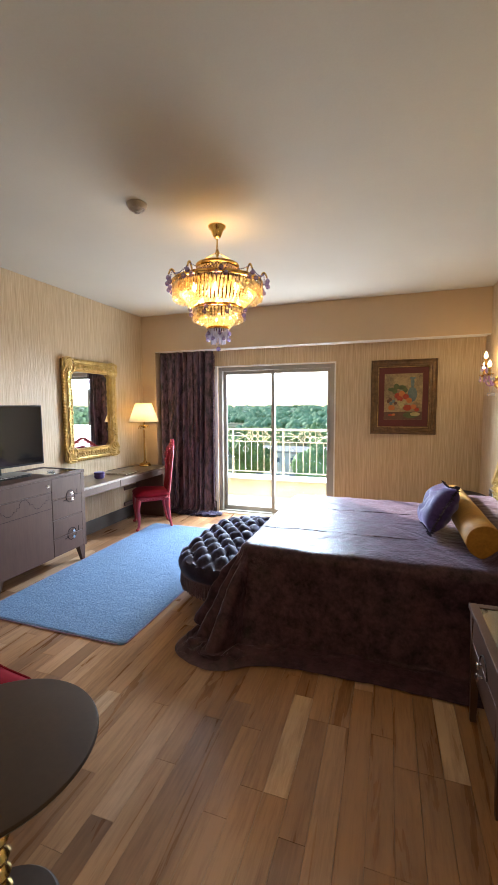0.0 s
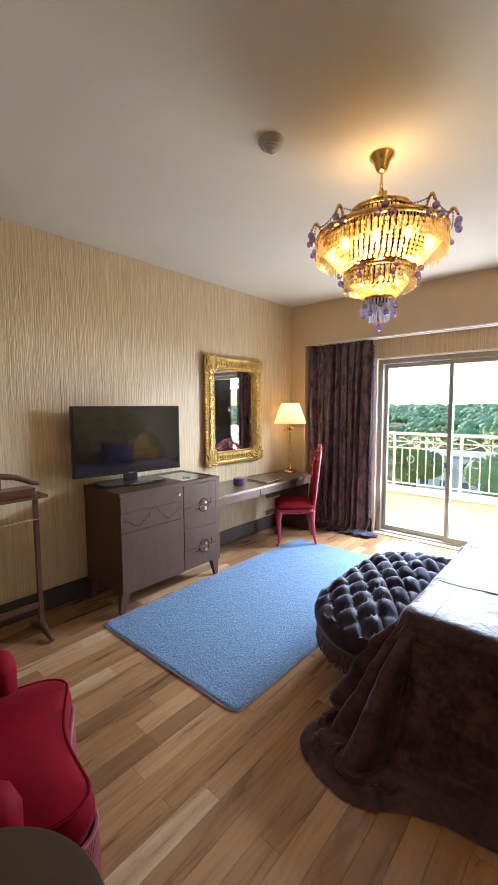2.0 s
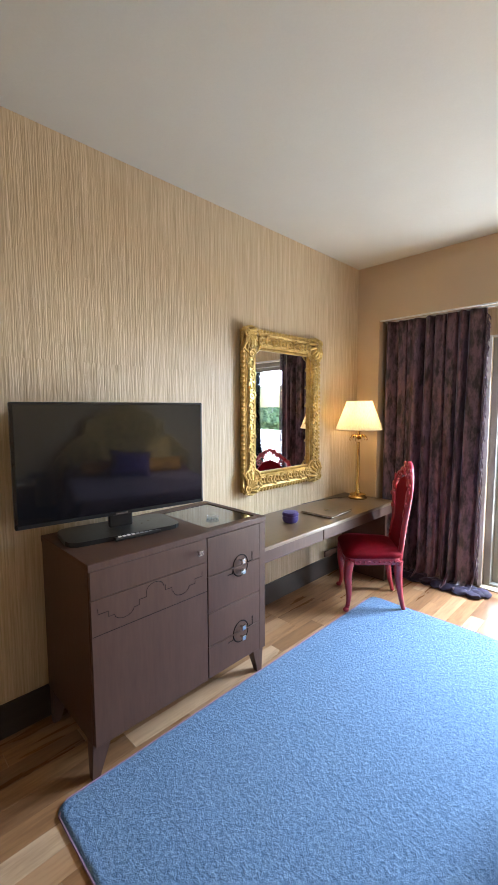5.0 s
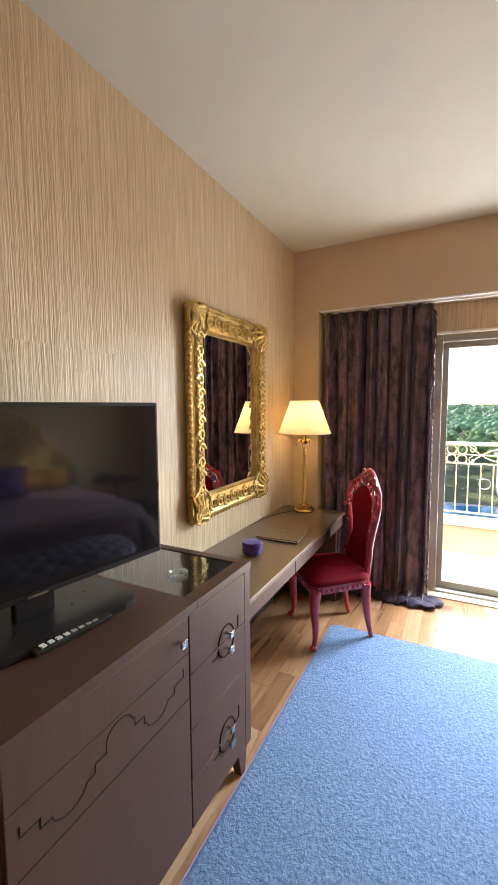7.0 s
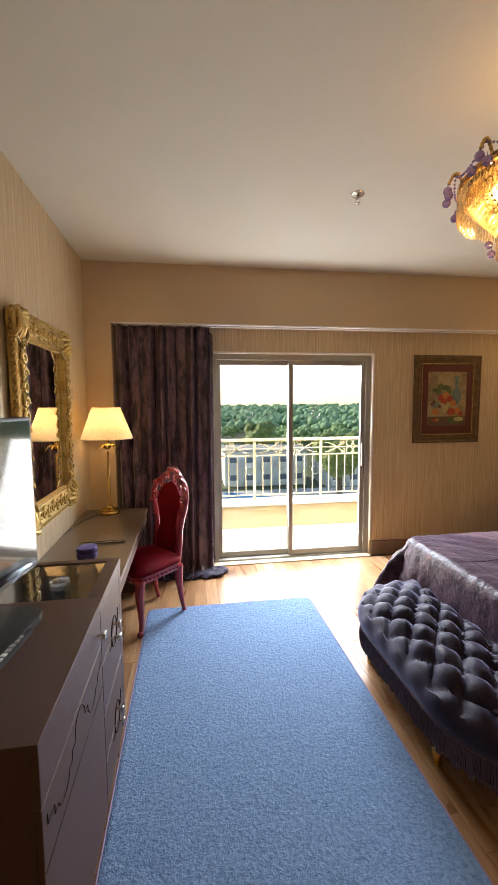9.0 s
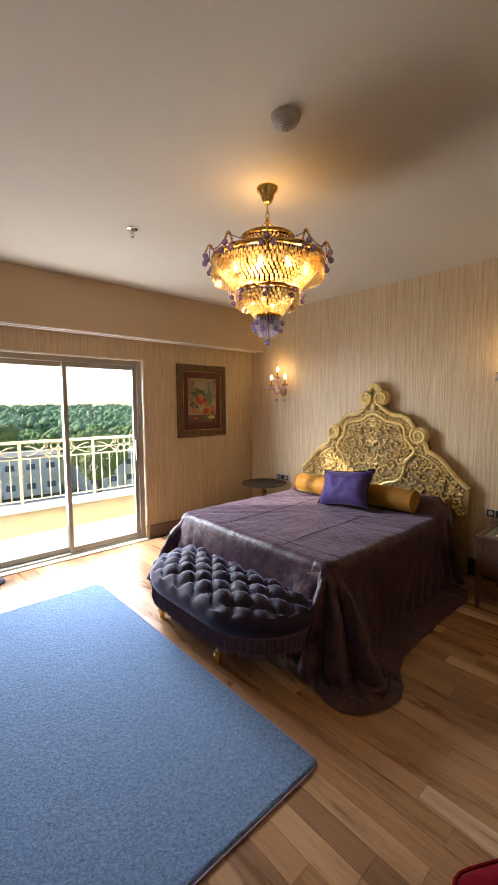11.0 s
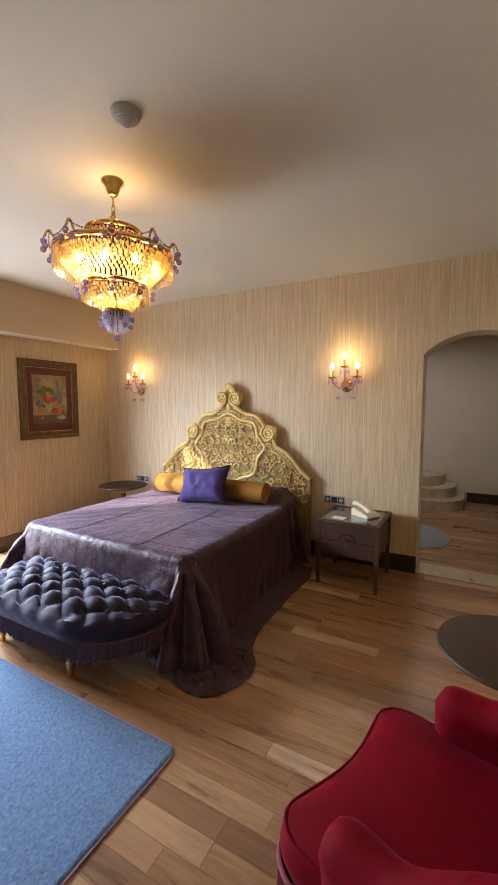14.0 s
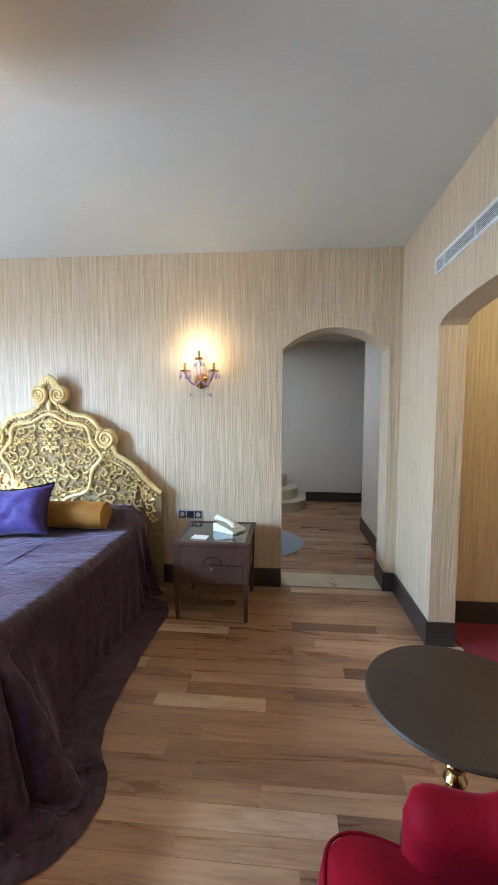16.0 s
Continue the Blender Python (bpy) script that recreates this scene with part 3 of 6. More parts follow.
while x < 3.2:
    part("post", tube(bmesh.new(), [(x, y, 0.335), (x, y, 1.15)], 0.021, 8), RAILP, rail)
    for k in range(1, 8):
        part("bar", tube(bmesh.new(), [(x + k * 0.118, y, 0.41), (x + k * 0.118, y, 0.95)], 0.008, 6), RAILP, rail)
    c = x + 0.472
    for dx, dz in ((-0.052, 1.105), (0.052, 1.105), (-0.052, 1.0), (0.052, 1.0)):
        part("circle", tube(bmesh.new(), [(c + dx + 0.046 * math.cos(a), y, dz + 0.046 * math.sin(a)) for a in np.linspace(0, 2 * math.pi, 20, endpoint=False)], 0.0075, 6, True), RAILP, rail)
    for sgn in (-1, 1):
        for up in (-1, 1):
            pts = [(c + sgn * (0.11 + 0.3 * s), y, 1.05 + up * (0.085 - 0.085 * math.sin(s * math.pi / 2) * 2 + 0.02)) for s in np.linspace(0, 1, 12)]
            part("scroll", tube(bmesh.new(), pts, 0.0075, 6), RAILP, rail)
            sp = spiral((c + sgn * 0.15, 1.05 + up * 0.06), 0.04, 1.2, math.pi / 2, -sgn * up, 16)
            part("curl", tube(bmesh.new(), [(a, y, b) for a, b in sp], 0.006, 6), RAILP, rail)
    x += 0.945

G = -13.0
struct("ground", B_((-1500, 8.0, G - 1), (1500, 3000, G)), GRASS, "green and dusty ground stretching to the horizon", "ground")


def crown(bm, c, r, rng, lumps=6, sub=2):
    for k in range(lumps):
        a, q = rng.uniform(0, 6.28), rng.uniform(0, 0.7) * r
        cc = Vector((c[0] + q * math.cos(a), c[1] + q * math.sin(a), c[2] + rng.uniform(-0.25, 0.45) * r))
        rr = r * rng.uniform(0.35, 0.62)
        g = bmesh.ops.create_icosphere(bm, subdivisions=sub, radius=rr)
        for v in g["verts"]:
            n = noise.noise((v.co + cc) * (1.6 / rr) * 0.9)
            v.co = v.co * (1 + 0.35 * n) + cc


def clumps(bm, rng, lumps):
    """A flat-topped pine crown of many small uneven clumps, one unit across."""
    for k in range(lumps):
        a, q = rng.uniform(0, 6.28), math.sqrt(rng.uniform(0.0, 0.9))
        rr = rng.uniform(0.7, 1.1) * 1.25 / math.sqrt(lumps)
        cc = Vector((q * math.cos(a), q * math.sin(a), 0.5 * (1 - q * q) + rng.uniform(-0.25, 0.15)))
        g = bmesh.ops.create_icosphere(bm, subdivisions=1, radius=rr)
        for v in g["verts"]:
            v.co = v.co * (1 + 0.5 * noise.noise((v.co + cc) * (2.2 / rr))) + cc


rng = random.Random(4)
for band, (y0, y1, count, r0, r1, lumps, sub) in enumerate(((74, 135, 230, 2.2, 3.6, 26, 1), (135, 300, 620, 3.0, 5.0, 12, 1), (300, 900, 900, 5.0, 10.0, 5, 1))):
    src = bmesh.new()
    clumps(src, rng, lumps)
    vs = [v.co.copy() for v in src.verts]
    src.verts.index_update()
    fs = [[v.index for v in f.verts] for f in src.faces]
    src.free()
    allv, allf = [], []
    for k in range(count):
        yy = rng.uniform(y0, y1)
        xx = rng.uniform(-0.75, 0.95) * yy
        r = rng.uniform(r0, r1)
        if band == 0 and -26 < xx < 44 and yy < 85:
            continue
        rz, hz = rng.uniform(0, 6.28), rng.uniform(0.75, 1.1)
        top = G + rng.uniform(5.0, 7.6) + (yy / 900) * 9.5
        ca, sa, b0 = math.cos(rz), math.sin(rz), len(allv)
        allv += [(xx + r * (p.x * ca - p.y * sa), yy + r * (p.x * sa + p.y * ca), top - r * 0.6 + r * hz * p.z) for p in vs]
        allf += [[b0 + i for i in f] for f in fs]
    me = bpy.data.meshes.new("forest")
    me.from_pydata(allv, [], allf)
    # farther bands take the foliage with haze in its colour
    me.materials.append(HAZELEAF if band else LEAF)
    for p_ in me.polygons:
        p_.use_smooth = True
    tagged(new("forest", me), "dense green pine woods in the distance", "woods", kind="stuff")


def tree(x, y, h, r, seed, mat):
    rg = random.Random(seed)
    t = thing("tree", "tall bushy garden tree with light green leaves", "tree", pose(x, y, G), group="garden trees")
    bm = tube(bmesh.new(), [(0, 0, 0), (0.1, 0, h * 0.4), (0, 0.1, h * 0.8)], [0.28, 0.2, 0.07], 8)
    for k in range(5):
        a = k * 1.3
        tube(bm, [(0.08, 0, h * 0.45), (r * 0.5 * math.cos(a), r * 0.5 * math.sin(a), h * 0.75)], [0.1, 0.04], 6)
    part("trunk", bm, BARK, t)
    bm = bmesh.new()
    crown(bm, (0, 0, h - r * 0.9), r, rg, 10, 3)
    vs = [v.co.copy() for v in bm.verts]
    for q in rg.sample(vs, min(900, len(vs))):
        d = Vector((rg.gauss(0, 1), rg.gauss(0, 1), rg.gauss(0, 1))).normalized() * 0.22
        e = d.orthogonal().normalized() * 0.15
        bm.faces.new([bm.verts.new(q + w) for w in (-d, e, d * 1.4, -e)])
    part("crown", bm, mat, t)


for k, (x, y, h, r, m_) in enumerate(((17, 52, 11.0, 3.6, LEAF2), (20.5, 60, 9.8, 3.0, LEAF2), (-8, 54, 9.0, 3.2, LEAF), (24, 46, 8.5, 3.0, LEAF), (30, 58, 9.5, 3.8, LEAF), (13, 86, 11.5, 3.8, LEAF2), (36, 50, 10.5, 3.4, LEAF2), (-20, 60, 9.2, 3.6, LEAF2))):
    tree(x, y, h, r, 20 + k, m_)


def pavilion(x0, y0, w, d, h, cols, rows):
    b = thing("hotel_wing", "white flat-roofed hotel wing with balconies by the pool", "building", pose(x0, y0, G), group="hotel wings")
    part("wall", B_((0, 0, 0), (w, d, h)), WHITEW, b)
    part("roof", B_((-0.4, -0.4, h), (w + 0.4, d + 0.4, h + 0.35)), ROOFT, b)
    for i in range(cols):
        for j in range(rows):
            cx, cz = (i + 0.5) * w / cols, 0.6 + j * h / rows
            win = part("window", B_((cx - 0.75, -0.06, cz), (cx + 0.75, 0.05, cz + 1.6)), WHITEP, b)
            part("pane", B_((cx - 0.66, -0.09, cz + 0.08), (cx + 0.66, -0.06, cz + 1.52)), DARKW, win)
            part("balcony", B_((cx - 1.1, -0.9, cz - 0.25), (cx + 1.1, -0.001, cz - 0.1)), WHITEW, b)
            part("balustrade", B_((cx - 1.1, -0.9, cz - 0.1), (cx + 1.1, -0.84, cz + 0.7)), WHITEW, b)


pavilion(4, 73, 15, 9, 6.3, 5, 2)
pavilion(22, 70, 13, 9, 5.6, 4, 2)
pavilion(-24, 72, 16, 9, 6.0, 5, 2)
struct("pool_deck", B_((-22, 32, G), (34, 69, G + 0.12)), PAVE, "pale paved terrace round the pool", "terrace")
bm = bmesh.new()
prism(bm, [(1 + 10 * math.cos(a) * (1 + 0.14 * math.cos(3 * a)), 60 + 7.5 * math.sin(a) * (1 + 0.1 * math.sin(2 * a))) for a in np.linspace(0, 6.283, 40, endpoint=False)], G + 0.12, G + 0.18)
struct("water", bm, POOLW, "bright blue swimming pool water", "pool")
roof = thing("pergola", "pale louvred pergola roof on the terrace", "pergola", pose(19, 44, G))
for k in range(16):
    part("slat", B_((k * 0.6, 0, 3.1), (k * 0.6 + 0.3, 7, 3.25)), WHITEW, roof)
for k in range(4):
    part("post", B_((0.1 + 8.8 * (k % 2), 0.1 + 6.6 * (k // 2), 0.12), (0.3 + 8.8 * (k % 2), 0.3 + 6.6 * (k // 2), 3.1)), WHITEW, roof)
for k in range(7):
    um = thing("parasol", "white pool parasol standing on the terrace", "parasol", pose(-14 + 4.3 * k, 40 + (k % 2) * 2, G + 0.12), group="pool parasols")
    part("pole", tube(bmesh.new(), [(0, 0, 0), (0, 0, 2.4)], 0.05, 6), WHITEP, um)
    part("canopy", Lt([(1.7, 2.0), (0.9, 2.4), (0.05, 2.65), (0.0, 2.55), (0.9, 2.32), (1.68, 1.94)], 8), WHITEW, um)

# ---- bed ----
bed = thing("bed", "double bed under an aubergine velvet bedspread that trails on the floor", "bed")
BX0, BX1, BY0, BY1, BZ = -0.87, 1.08, 2.76, 4.56, 0.62


def rounded(s, x0, x1, y0, y1, r):
    """The point and outward normal at s (0 to 1) of a rounded rectangle."""
    w, d = x1 - x0 - 2 * r, y1 - y0 - 2 * r
    q = math.pi * r / 2
    t = s * (2 * w + 2 * d + 4 * q)
    cx = (x1 - r, x1 - r, x0 + r, x0 + r)
    cy = (y0 + r, y1 - r, y1 - r, y0 + r)
    a0 = (-math.pi / 2, 0, math.pi / 2, math.pi)
    sides = ((Vector((x0 + r, y0)), Vector((1, 0)), w, Vector((0, -1))), (Vector((x1, y0 + r)), Vector((0, 1)), d, Vector((1, 0))),
             (Vector((x1 - r, y1)), Vector((-1, 0)), w, Vector((0, 1))), (Vector((x0, y1 - r)), Vector((0, -1)), d, Vector((-1, 0))))
    for k in range(4):
        p, u, l, n = sides[k]
        if t < l:
            return p + u * t, n
        t -= l
        if t < q or k == 3:
            a = a0[k] + min(1, t / q) * math.pi / 2
            n = Vector((math.cos(a), math.sin(a)))
            return Vector((cx[k], cy[k])) + n * r, n
        t -= q


def spread_top(x, y):
    hump = 0.13 * smoothstep(0.66, 0.86, x) * (1 - 0.5 * smoothstep(1.0, 1.1, x)) * smoothstep(BY0 - 0.02, BY0 + 0.16, y) * smoothstep(BY1 + 0.02, BY1 - 0.16, y)
    return BZ + hump + 0.007 * noise.noise((x * 3, y * 3, 1)) + 0.006 * noise.noise((x * 7, y * 13, 3)) + 0.003 * noise.noise((x * 22, y * 30, 5))


CORNER, CORNER2, CORNER3 = Vector((BX0, BY0)), Vector((BX0, BY1)), Vector((BX1 - 0.08, BY0))
FLOPS = ((0.10, 0.15), (0.30, 0.30), (0.52, 0.22), (0.70, 0.34), (0.90, 0.18))   # folds of a corner: place round it, depth


def corner_share(p, c, reach):
    return math.exp(-((p - c).length / reach) ** 2)


def pleats(w):
    """Deep soft folds round a corner with sharp valleys between them; w runs from 0 to 1."""
    best = 0.0
    for c, d in FLOPS:
        best = max(best, d / 0.34 * max(0.0, 1 - ((w - c) / 0.115) ** 2))
    return best


def spread(s, j):
    p, n = rounded(s, BX0, BX1, BY0, BY1, 0.10)
    c = Vector(((BX0 + BX1) / 2, (BY0 + BY1) / 2))
    head = smoothstep(BX1 - 0.25, BX1 - 0.02, p.x) * smoothstep(0.3, 0.9, n.x)
    near = smoothstep(0.2, 0.9, -n.y)
    foot = smoothstep(0.2, 0.9, -n.x)
    k1, k2, k3 = corner_share(p, CORNER, 0.26), corner_share(p, CORNER2, 0.26), corner_share(p, CORNER3, 0.2)
    if j < 12:                                   # the top, from the middle outward
        f = (j / 12) ** 0.75
        q = c + (p - n * 0.07 - c) * f
        return Vector((q.x, q.y, spread_top(q.x, q.y)))
    if j < 17:                                   # rounded edge
        a = (j - 12) / 5 * math.pi / 2
        e = p + n * (-0.07 + 0.07 * math.sin(a))
        return Vector((e.x, e.y, spread_top(p.x - n.x * 0.07, p.y - n.y * 0.07) - 0.07 + 0.07 * math.cos(a)))
    u = (j - 17) / 42                            # the hang, then the hem on the floor
    inner = Vector((BX0 + 0.30, (BY0 + 0.30) if p.y < 3.6 else (BY1 - 0.30)))
    phi = math.atan2(abs(p.y - inner.y), inner.x - p.x)          # 0 on the foot side, a quarter turn on the long side
    w = (phi + math.atan2(abs(n.y), max(0.0, -n.x))) / math.pi
    kk = (k1 + k2) * (1 - 0.6 * smoothstep(0.72, 1.0, w))
    fold = pleats(w) - 0.40 * smoothstep(0.0, 0.12, w) * smoothstep(1.12, 0.95, w)
    wr = 0.012 * noise.noise((p.x * 3, p.y * 3, u * 2)) + 0.010 * noise.noise((p.x * 9 + u * 4, p.y * 9, u * 3)) + 0.004 * noise.noise((p.x * 24, p.y * 24, u * 9))
    wr += 0.05 * k3 * math.sin(p.x * 42)
    z_top = spread_top(p.x - n.x * 0.07, p.y - n.y * 0.07) - 0.07
    base = 0.02 + 0.075 * near + 0.03 * foot
    v = min(1.0, u / 0.75)
    ripple = kk * 0.012 * noise.noise((w * 14, v * 9, 2.0))
    out = base * v ** 1.3 + kk * 0.18 * v ** 0.8 + 0.26 * kk * fold * smoothstep(0.0, 0.3, v) * (0.5 + 0.5 * v) + wr * v + ripple
    if u <= 0.75:
        out = out * (1 - head) + 0.006 * head
        z = z_top * (1 - v) + 0.03 * v
        z += 0.035 * kk * smoothstep(0.6, 1.0, v) * (0.5 + 0.5 * noise.noise((w * 9, v * 6, 4.0)))
        return Vector((p.x + n.x * out, p.y + n.y * out, z))
    h = (u - 0.75) / 0.25
    lay = 0.20 * near * (1 - k3) + 0.03 * foot + 0.02 * k1 + 0.05 * k2
    out += -0.24 * kk * fold * smoothstep(0.0, 0.8, h) + lay * h + 0.006 * noise.noise((p.x * 11, p.y * 11, h))
    out = out * (1 - head) + 0.006 * head
    z = 0.03 - 0.022 * h + 0.014 * abs(noise.noise((p.x * 8, p.y * 8, h * 4))) * (1 - h)
    z += 0.06 * kk * math.sin(h * math.pi) * abs(noise.noise((w * 12, h * 5, 7.0))) + 0.02 * kk * (1 - h)
    return Vector((p.x + n.x * out, p.y + n.y * out, max(0.007, z)))


# finer steps round the corners, where the cloth gathers
place, around = 0.0, []
while place < 1.0:
    around.append(place)
    q = rounded(place, BX0, BX1, BY0, BY1, 0.10)[0]
    crowd = max(corner_share(q, CORNER, 0.2), corner_share(q, CORNER2, 0.2), 0.5 * corner_share(q, CORNER3, 0.2))
    place += 0.0022 / (1 + 7 * crowd)
bm = bmesh.new()
sheet(bm, len(around), 60, lambda s, t: spread(around[min(round(s * len(around)), len(around) - 1)], round(t * 59)), True)
bmesh.ops.remove_doubles(bm, verts=bm.verts, dist=0.0004)
part("bedspread", bm, VELVET, bed, "crushed aubergine velvet bedspread", True)
for yy in (3.27, 3.98):
    part("seam", tube(bmesh.new(), [(x, yy + 0.01 * math.sin(x * 3), spread_top(x, yy) + 0.001) for x in np.linspace(BX0 + 0.06, 0.62, 30)], 0.0025, 6), VELVET, bed, "raised seam across the bedspread")
part("seam", tube(bmesh.new(), [(BX0 + 0.16, yy, spread_top(BX0 + 0.16, yy) + 0.001) for yy in np.linspace(BY0 + 0.05, BY1 - 0.05, 30)], 0.0025, 6), VELVET, bed, "raised seam across the bedspread")
part("mattress", B_((BX0 + 0.06, BY0 + 0.06, 0.30), (BX1 - 0.05, BY1 - 0.06, 0.57), 0.04), CARD, bed)
part("bed_base", B_((BX0 + 0.08, BY0 + 0.08, 0.0), (BX1 - 0.05, BY1 - 0.08, 0.30), 0.01), CABINET, bed)

# ---- headboard ----
HY, HX = 3.66, 1.105
head = thing("headboard", "carved champagne-gilt headboard with scrolls and leaf relief against the wall", "headboard")


def head_outline():
    """Half the outline, from the foot up to the crest, as distances from the middle."""
    pts = [(1.0, 0.0), (1.0, 0.84)]
    for k in range(1, 9):
        a = k / 8
        pts.append((1.0 - 0.40 * a - 0.02 * math.sin(a * 6.28), 0.84 + 0.33 * a ** 1.05 + 0.035 * math.sin(a * math.pi)))
    pts += [(0.575, 1.24), (0.545, 1.30)]
    for k in range(0, 9):
        a = k / 8
        pts.append((0.46 - 0.32 * a, 1.39 + 0.18 * math.sin(a * math.pi / 2) + 0.03 * math.sin(a * 6.28)))
    pts += [(0.10, 1.60), (0.075, 1.66), (0.085, 1.76), (0.05, 1.82), (0.0, 1.86)]
    return pts


half = head_outline()
ring = [(HY + a, b) for a, b in half] + [(HY - a, b) for a, b in half[-2::-1]]
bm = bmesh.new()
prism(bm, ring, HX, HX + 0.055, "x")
part("panel", bm, HBDARK, head, "dark carved ground")
bm = bmesh.new()
inset = [(HY + (a - HY) * 1.0, b) for a, b in ring[1:-1]]
tube(bm, [(HX - 0.004, a, b) for a, b in inset], 0.024, 8)
tube(bm, [(HX - 0.004, HY + (a - HY) * 0.93, b - 0.055) for a, b in inset], 0.009, 6)
part("rim", bm, HBGOLD, head, "gilt moulded rim", True)
bm = bmesh.new()
for (a, b), (c, d) in zip(inset, inset[1:]):
    n = max(1, int(math.hypot(c - a, d - b) / 0.028))
    for k in range(n):
        s = (k + 0.5) / n
        ball(bm, (HX - 0.020, HY + (a + (c - a) * s - HY) * 0.968, b + (d - b) * s - 0.026), 0.0125, 1)
part("beading", bm, HBGOLD, head, "row of gilt beads")


def volute(cy, cz, r, sgn, a0):
    bm = bmesh.new()
    lathe(bm, [(r, 0.0), (r, 0.05), (r * 0.86, 0.062), (0, 0.062)], 24, (HX + 0.04, cy, cz), Matrix.Rotation(-math.pi / 2, 3, "Y"))
    sp = spiral((cy, cz), r * 0.92, 2.1, a0, sgn, 44)
    tube(bm, [(HX - 0.026, a, b) for a, b in sp], [0.017 * (1 - 0.5 * k / 43) for k in range(44)], 8)
    for k in range(20):
        a = k * 0.314
        ball(bm, (HX - 0.018, cy + r * 0.78 * math.cos(a), cz + r * 0.78 * math.sin(a)), 0.010, 1)
    part("volute", bm, HBGOLD, head, "gilt spiral volute", True)


for sg in (-1, 1):
    volute(HY + sg * 0.515, 1.315, 0.092, sg, math.pi / 2 + (0.5 if sg > 0 else -0.5))
    volute(HY + sg * 0.092, 1.70, 0.082, -sg, -math.pi / 2)
bm = bmesh.new()
for k in range(5):
    a = math.pi / 2 + (k - 2) * 0.38
    ball(bm, (HX - 0.01, HY + 0.06 * math.cos(a), 1.77 + 0.06 * math.sin(a)), 0.05, 2, (0.4, 0.32, 1.0))
ball(bm, (HX - 0.01, HY, 1.60), 0.05, 2, (0.4, 0.6, 1.2))
part("crest", bm, HBGOLD, head, "gilt shell crest", True)
# the pointed shield in the middle
sh = []
for k in range(49):
    a = -math.pi / 2 + 2 * math.pi * k / 48
    q = 1 + 0.07 * math.cos(8 * a)
    w = 0.44 * (math.cos(a)) * q
    sh.append((HY + w, 1.15 + (0.36 if math.sin(a) > 0 else 0.43) * (abs(math.sin(a)) ** (1.0 if math.sin(a) > 0 else 1.25)) * (1 if math.sin(a) > 0 else -1) * q))
bm = bmesh.new()
tube(bm, [(HX - 0.012, a, b) for a, b in sh[:-1]], 0.018, 8, True)
tube(bm, [(HX - 0.008, HY + (a - HY) * 0.88, 1.15 + (b - 1.15) * 0.88) for a, b in sh[:-1]], 0.008, 6, True)
part("shield_moulding", bm, HBGOLD, head, "gilt shield-shaped moulding", True)


def inside_head(u, z, margin):
    u = abs(u)
    top = 0
    for (a, b), (c, d) in zip(half, half[1:]):
        if min(a, c) <= u <= max(a, c) and abs(a - c) > 1e-6:
            top = max(top, b + (d - b) * (u - a) / (c - a))
    return u < 0.93 and z < top - margin


def carve(bm, cy, cz, r, sgn, a0):
    """One acanthus scroll: a tapering spiral with leaf blades on its back."""
    sp = spiral((cy, cz), r, 1.15, a0, sgn, 18)
    tube(bm, [(HX - 0.010, a, b) for a, b in sp], [0.011 * (1 - 0.5 * k / 17) for k in range(18)], 6)
    for k in (1, 4, 7, 10):
        a, b = sp[k]
        c, d = sp[k + 1]
        t = Vector((c - a, d - b)).normalized()
        nrm = Vector((t.y, -t.x)) * sgn
        tip = Vector((a, b)) + nrm * r * 0.55 - t * r * 0.25
        tube(bm, [(HX - 0.006, a, b), (HX - 0.018, (a + tip.x) / 2, (b + tip.y) / 2), (HX - 0.004, tip.x, tip.y)], [0.008, 0.014, 0.003], 6)


rg = random.Random(11)
carv = bmesh.new()
placed = []
for k in range(2600):
    u, z = rg.uniform(0.03, 0.93), rg.uniform(0.6, 1.55)
    r = rg.uniform(0.026, 0.06)
    if not inside_head(u, z, r + 0.055) or any(math.hypot(u - a, z - b) < 0.88 * (r + q) for a, b, q in placed) or u < r * 0.7:
        continue
    placed.append((u, z, r))
    a0, sg = rg.uniform(0, 6.28), rg.choice((-1, 1))
    carve(carv, HY + u, z, r, sg, a0)
    carve(carv, HY - u, z, r, -sg, math.pi - a0)
part("relief_carving", carv, HBGOLD, head, "gilt leaf and scroll relief", True)
for z, r in ((1.43, 0.03), (1.27, 0.05), (0.98, 0.045)):
    bm = bmesh.new()
    for k in range(8):
        a = k * math.pi / 4
        ball(bm, (HX - 0.012, HY + r * math.cos(a), z + r * 1.3 * math.sin(a)), 0.019, 1, (0.6, 1, 1))
    ball(bm, (HX - 0.016, HY, z), 0.02, 2, (0.7, 1, 1))
    part("rosette", bm, HBGOLD, head, "gilt flower rosette", True)

# ---- pillows ----


def bolster(name, label, cy0, cy1, x, z, r):
    t = thing(name, label, "bolster")
    prof = [(0.0, -(cy1 - cy0) / 2), (r * 0.93, -(cy1 - cy0) / 2), (r, -(cy1 - cy0) / 2 + 0.012)]
    prof += [(r * (1 + 0.012 * math.sin(k * 1.7)), -(cy1 - cy0) / 2 + 0.012 + (cy1 - cy0 - 0.024) * k / 10) for k in range(1, 10)]
    prof += [(r, (cy1 - cy0) / 2 - 0.012), (r * 0.93, (cy1 - cy0) / 2), (0.0, (cy1 - cy0) / 2)]
    m = Matrix.Rotation(-math.pi / 2, 3, "X")
    part("cushion_body", Lt(prof, 36, (x, (cy0 + cy1) / 2, z), m), OCHRE, t, "", True)
    for yy in (cy0 + 0.004, cy1 - 0.004):
        part("piping", tube(bmesh.new(), [(x + r * 0.97 * math.cos(a), yy, z + r * 0.97 * math.sin(a)) for a in np.linspace(0, 6.283, 30, endpoint=False)], 0.006, 6, True), OCHRE, t)


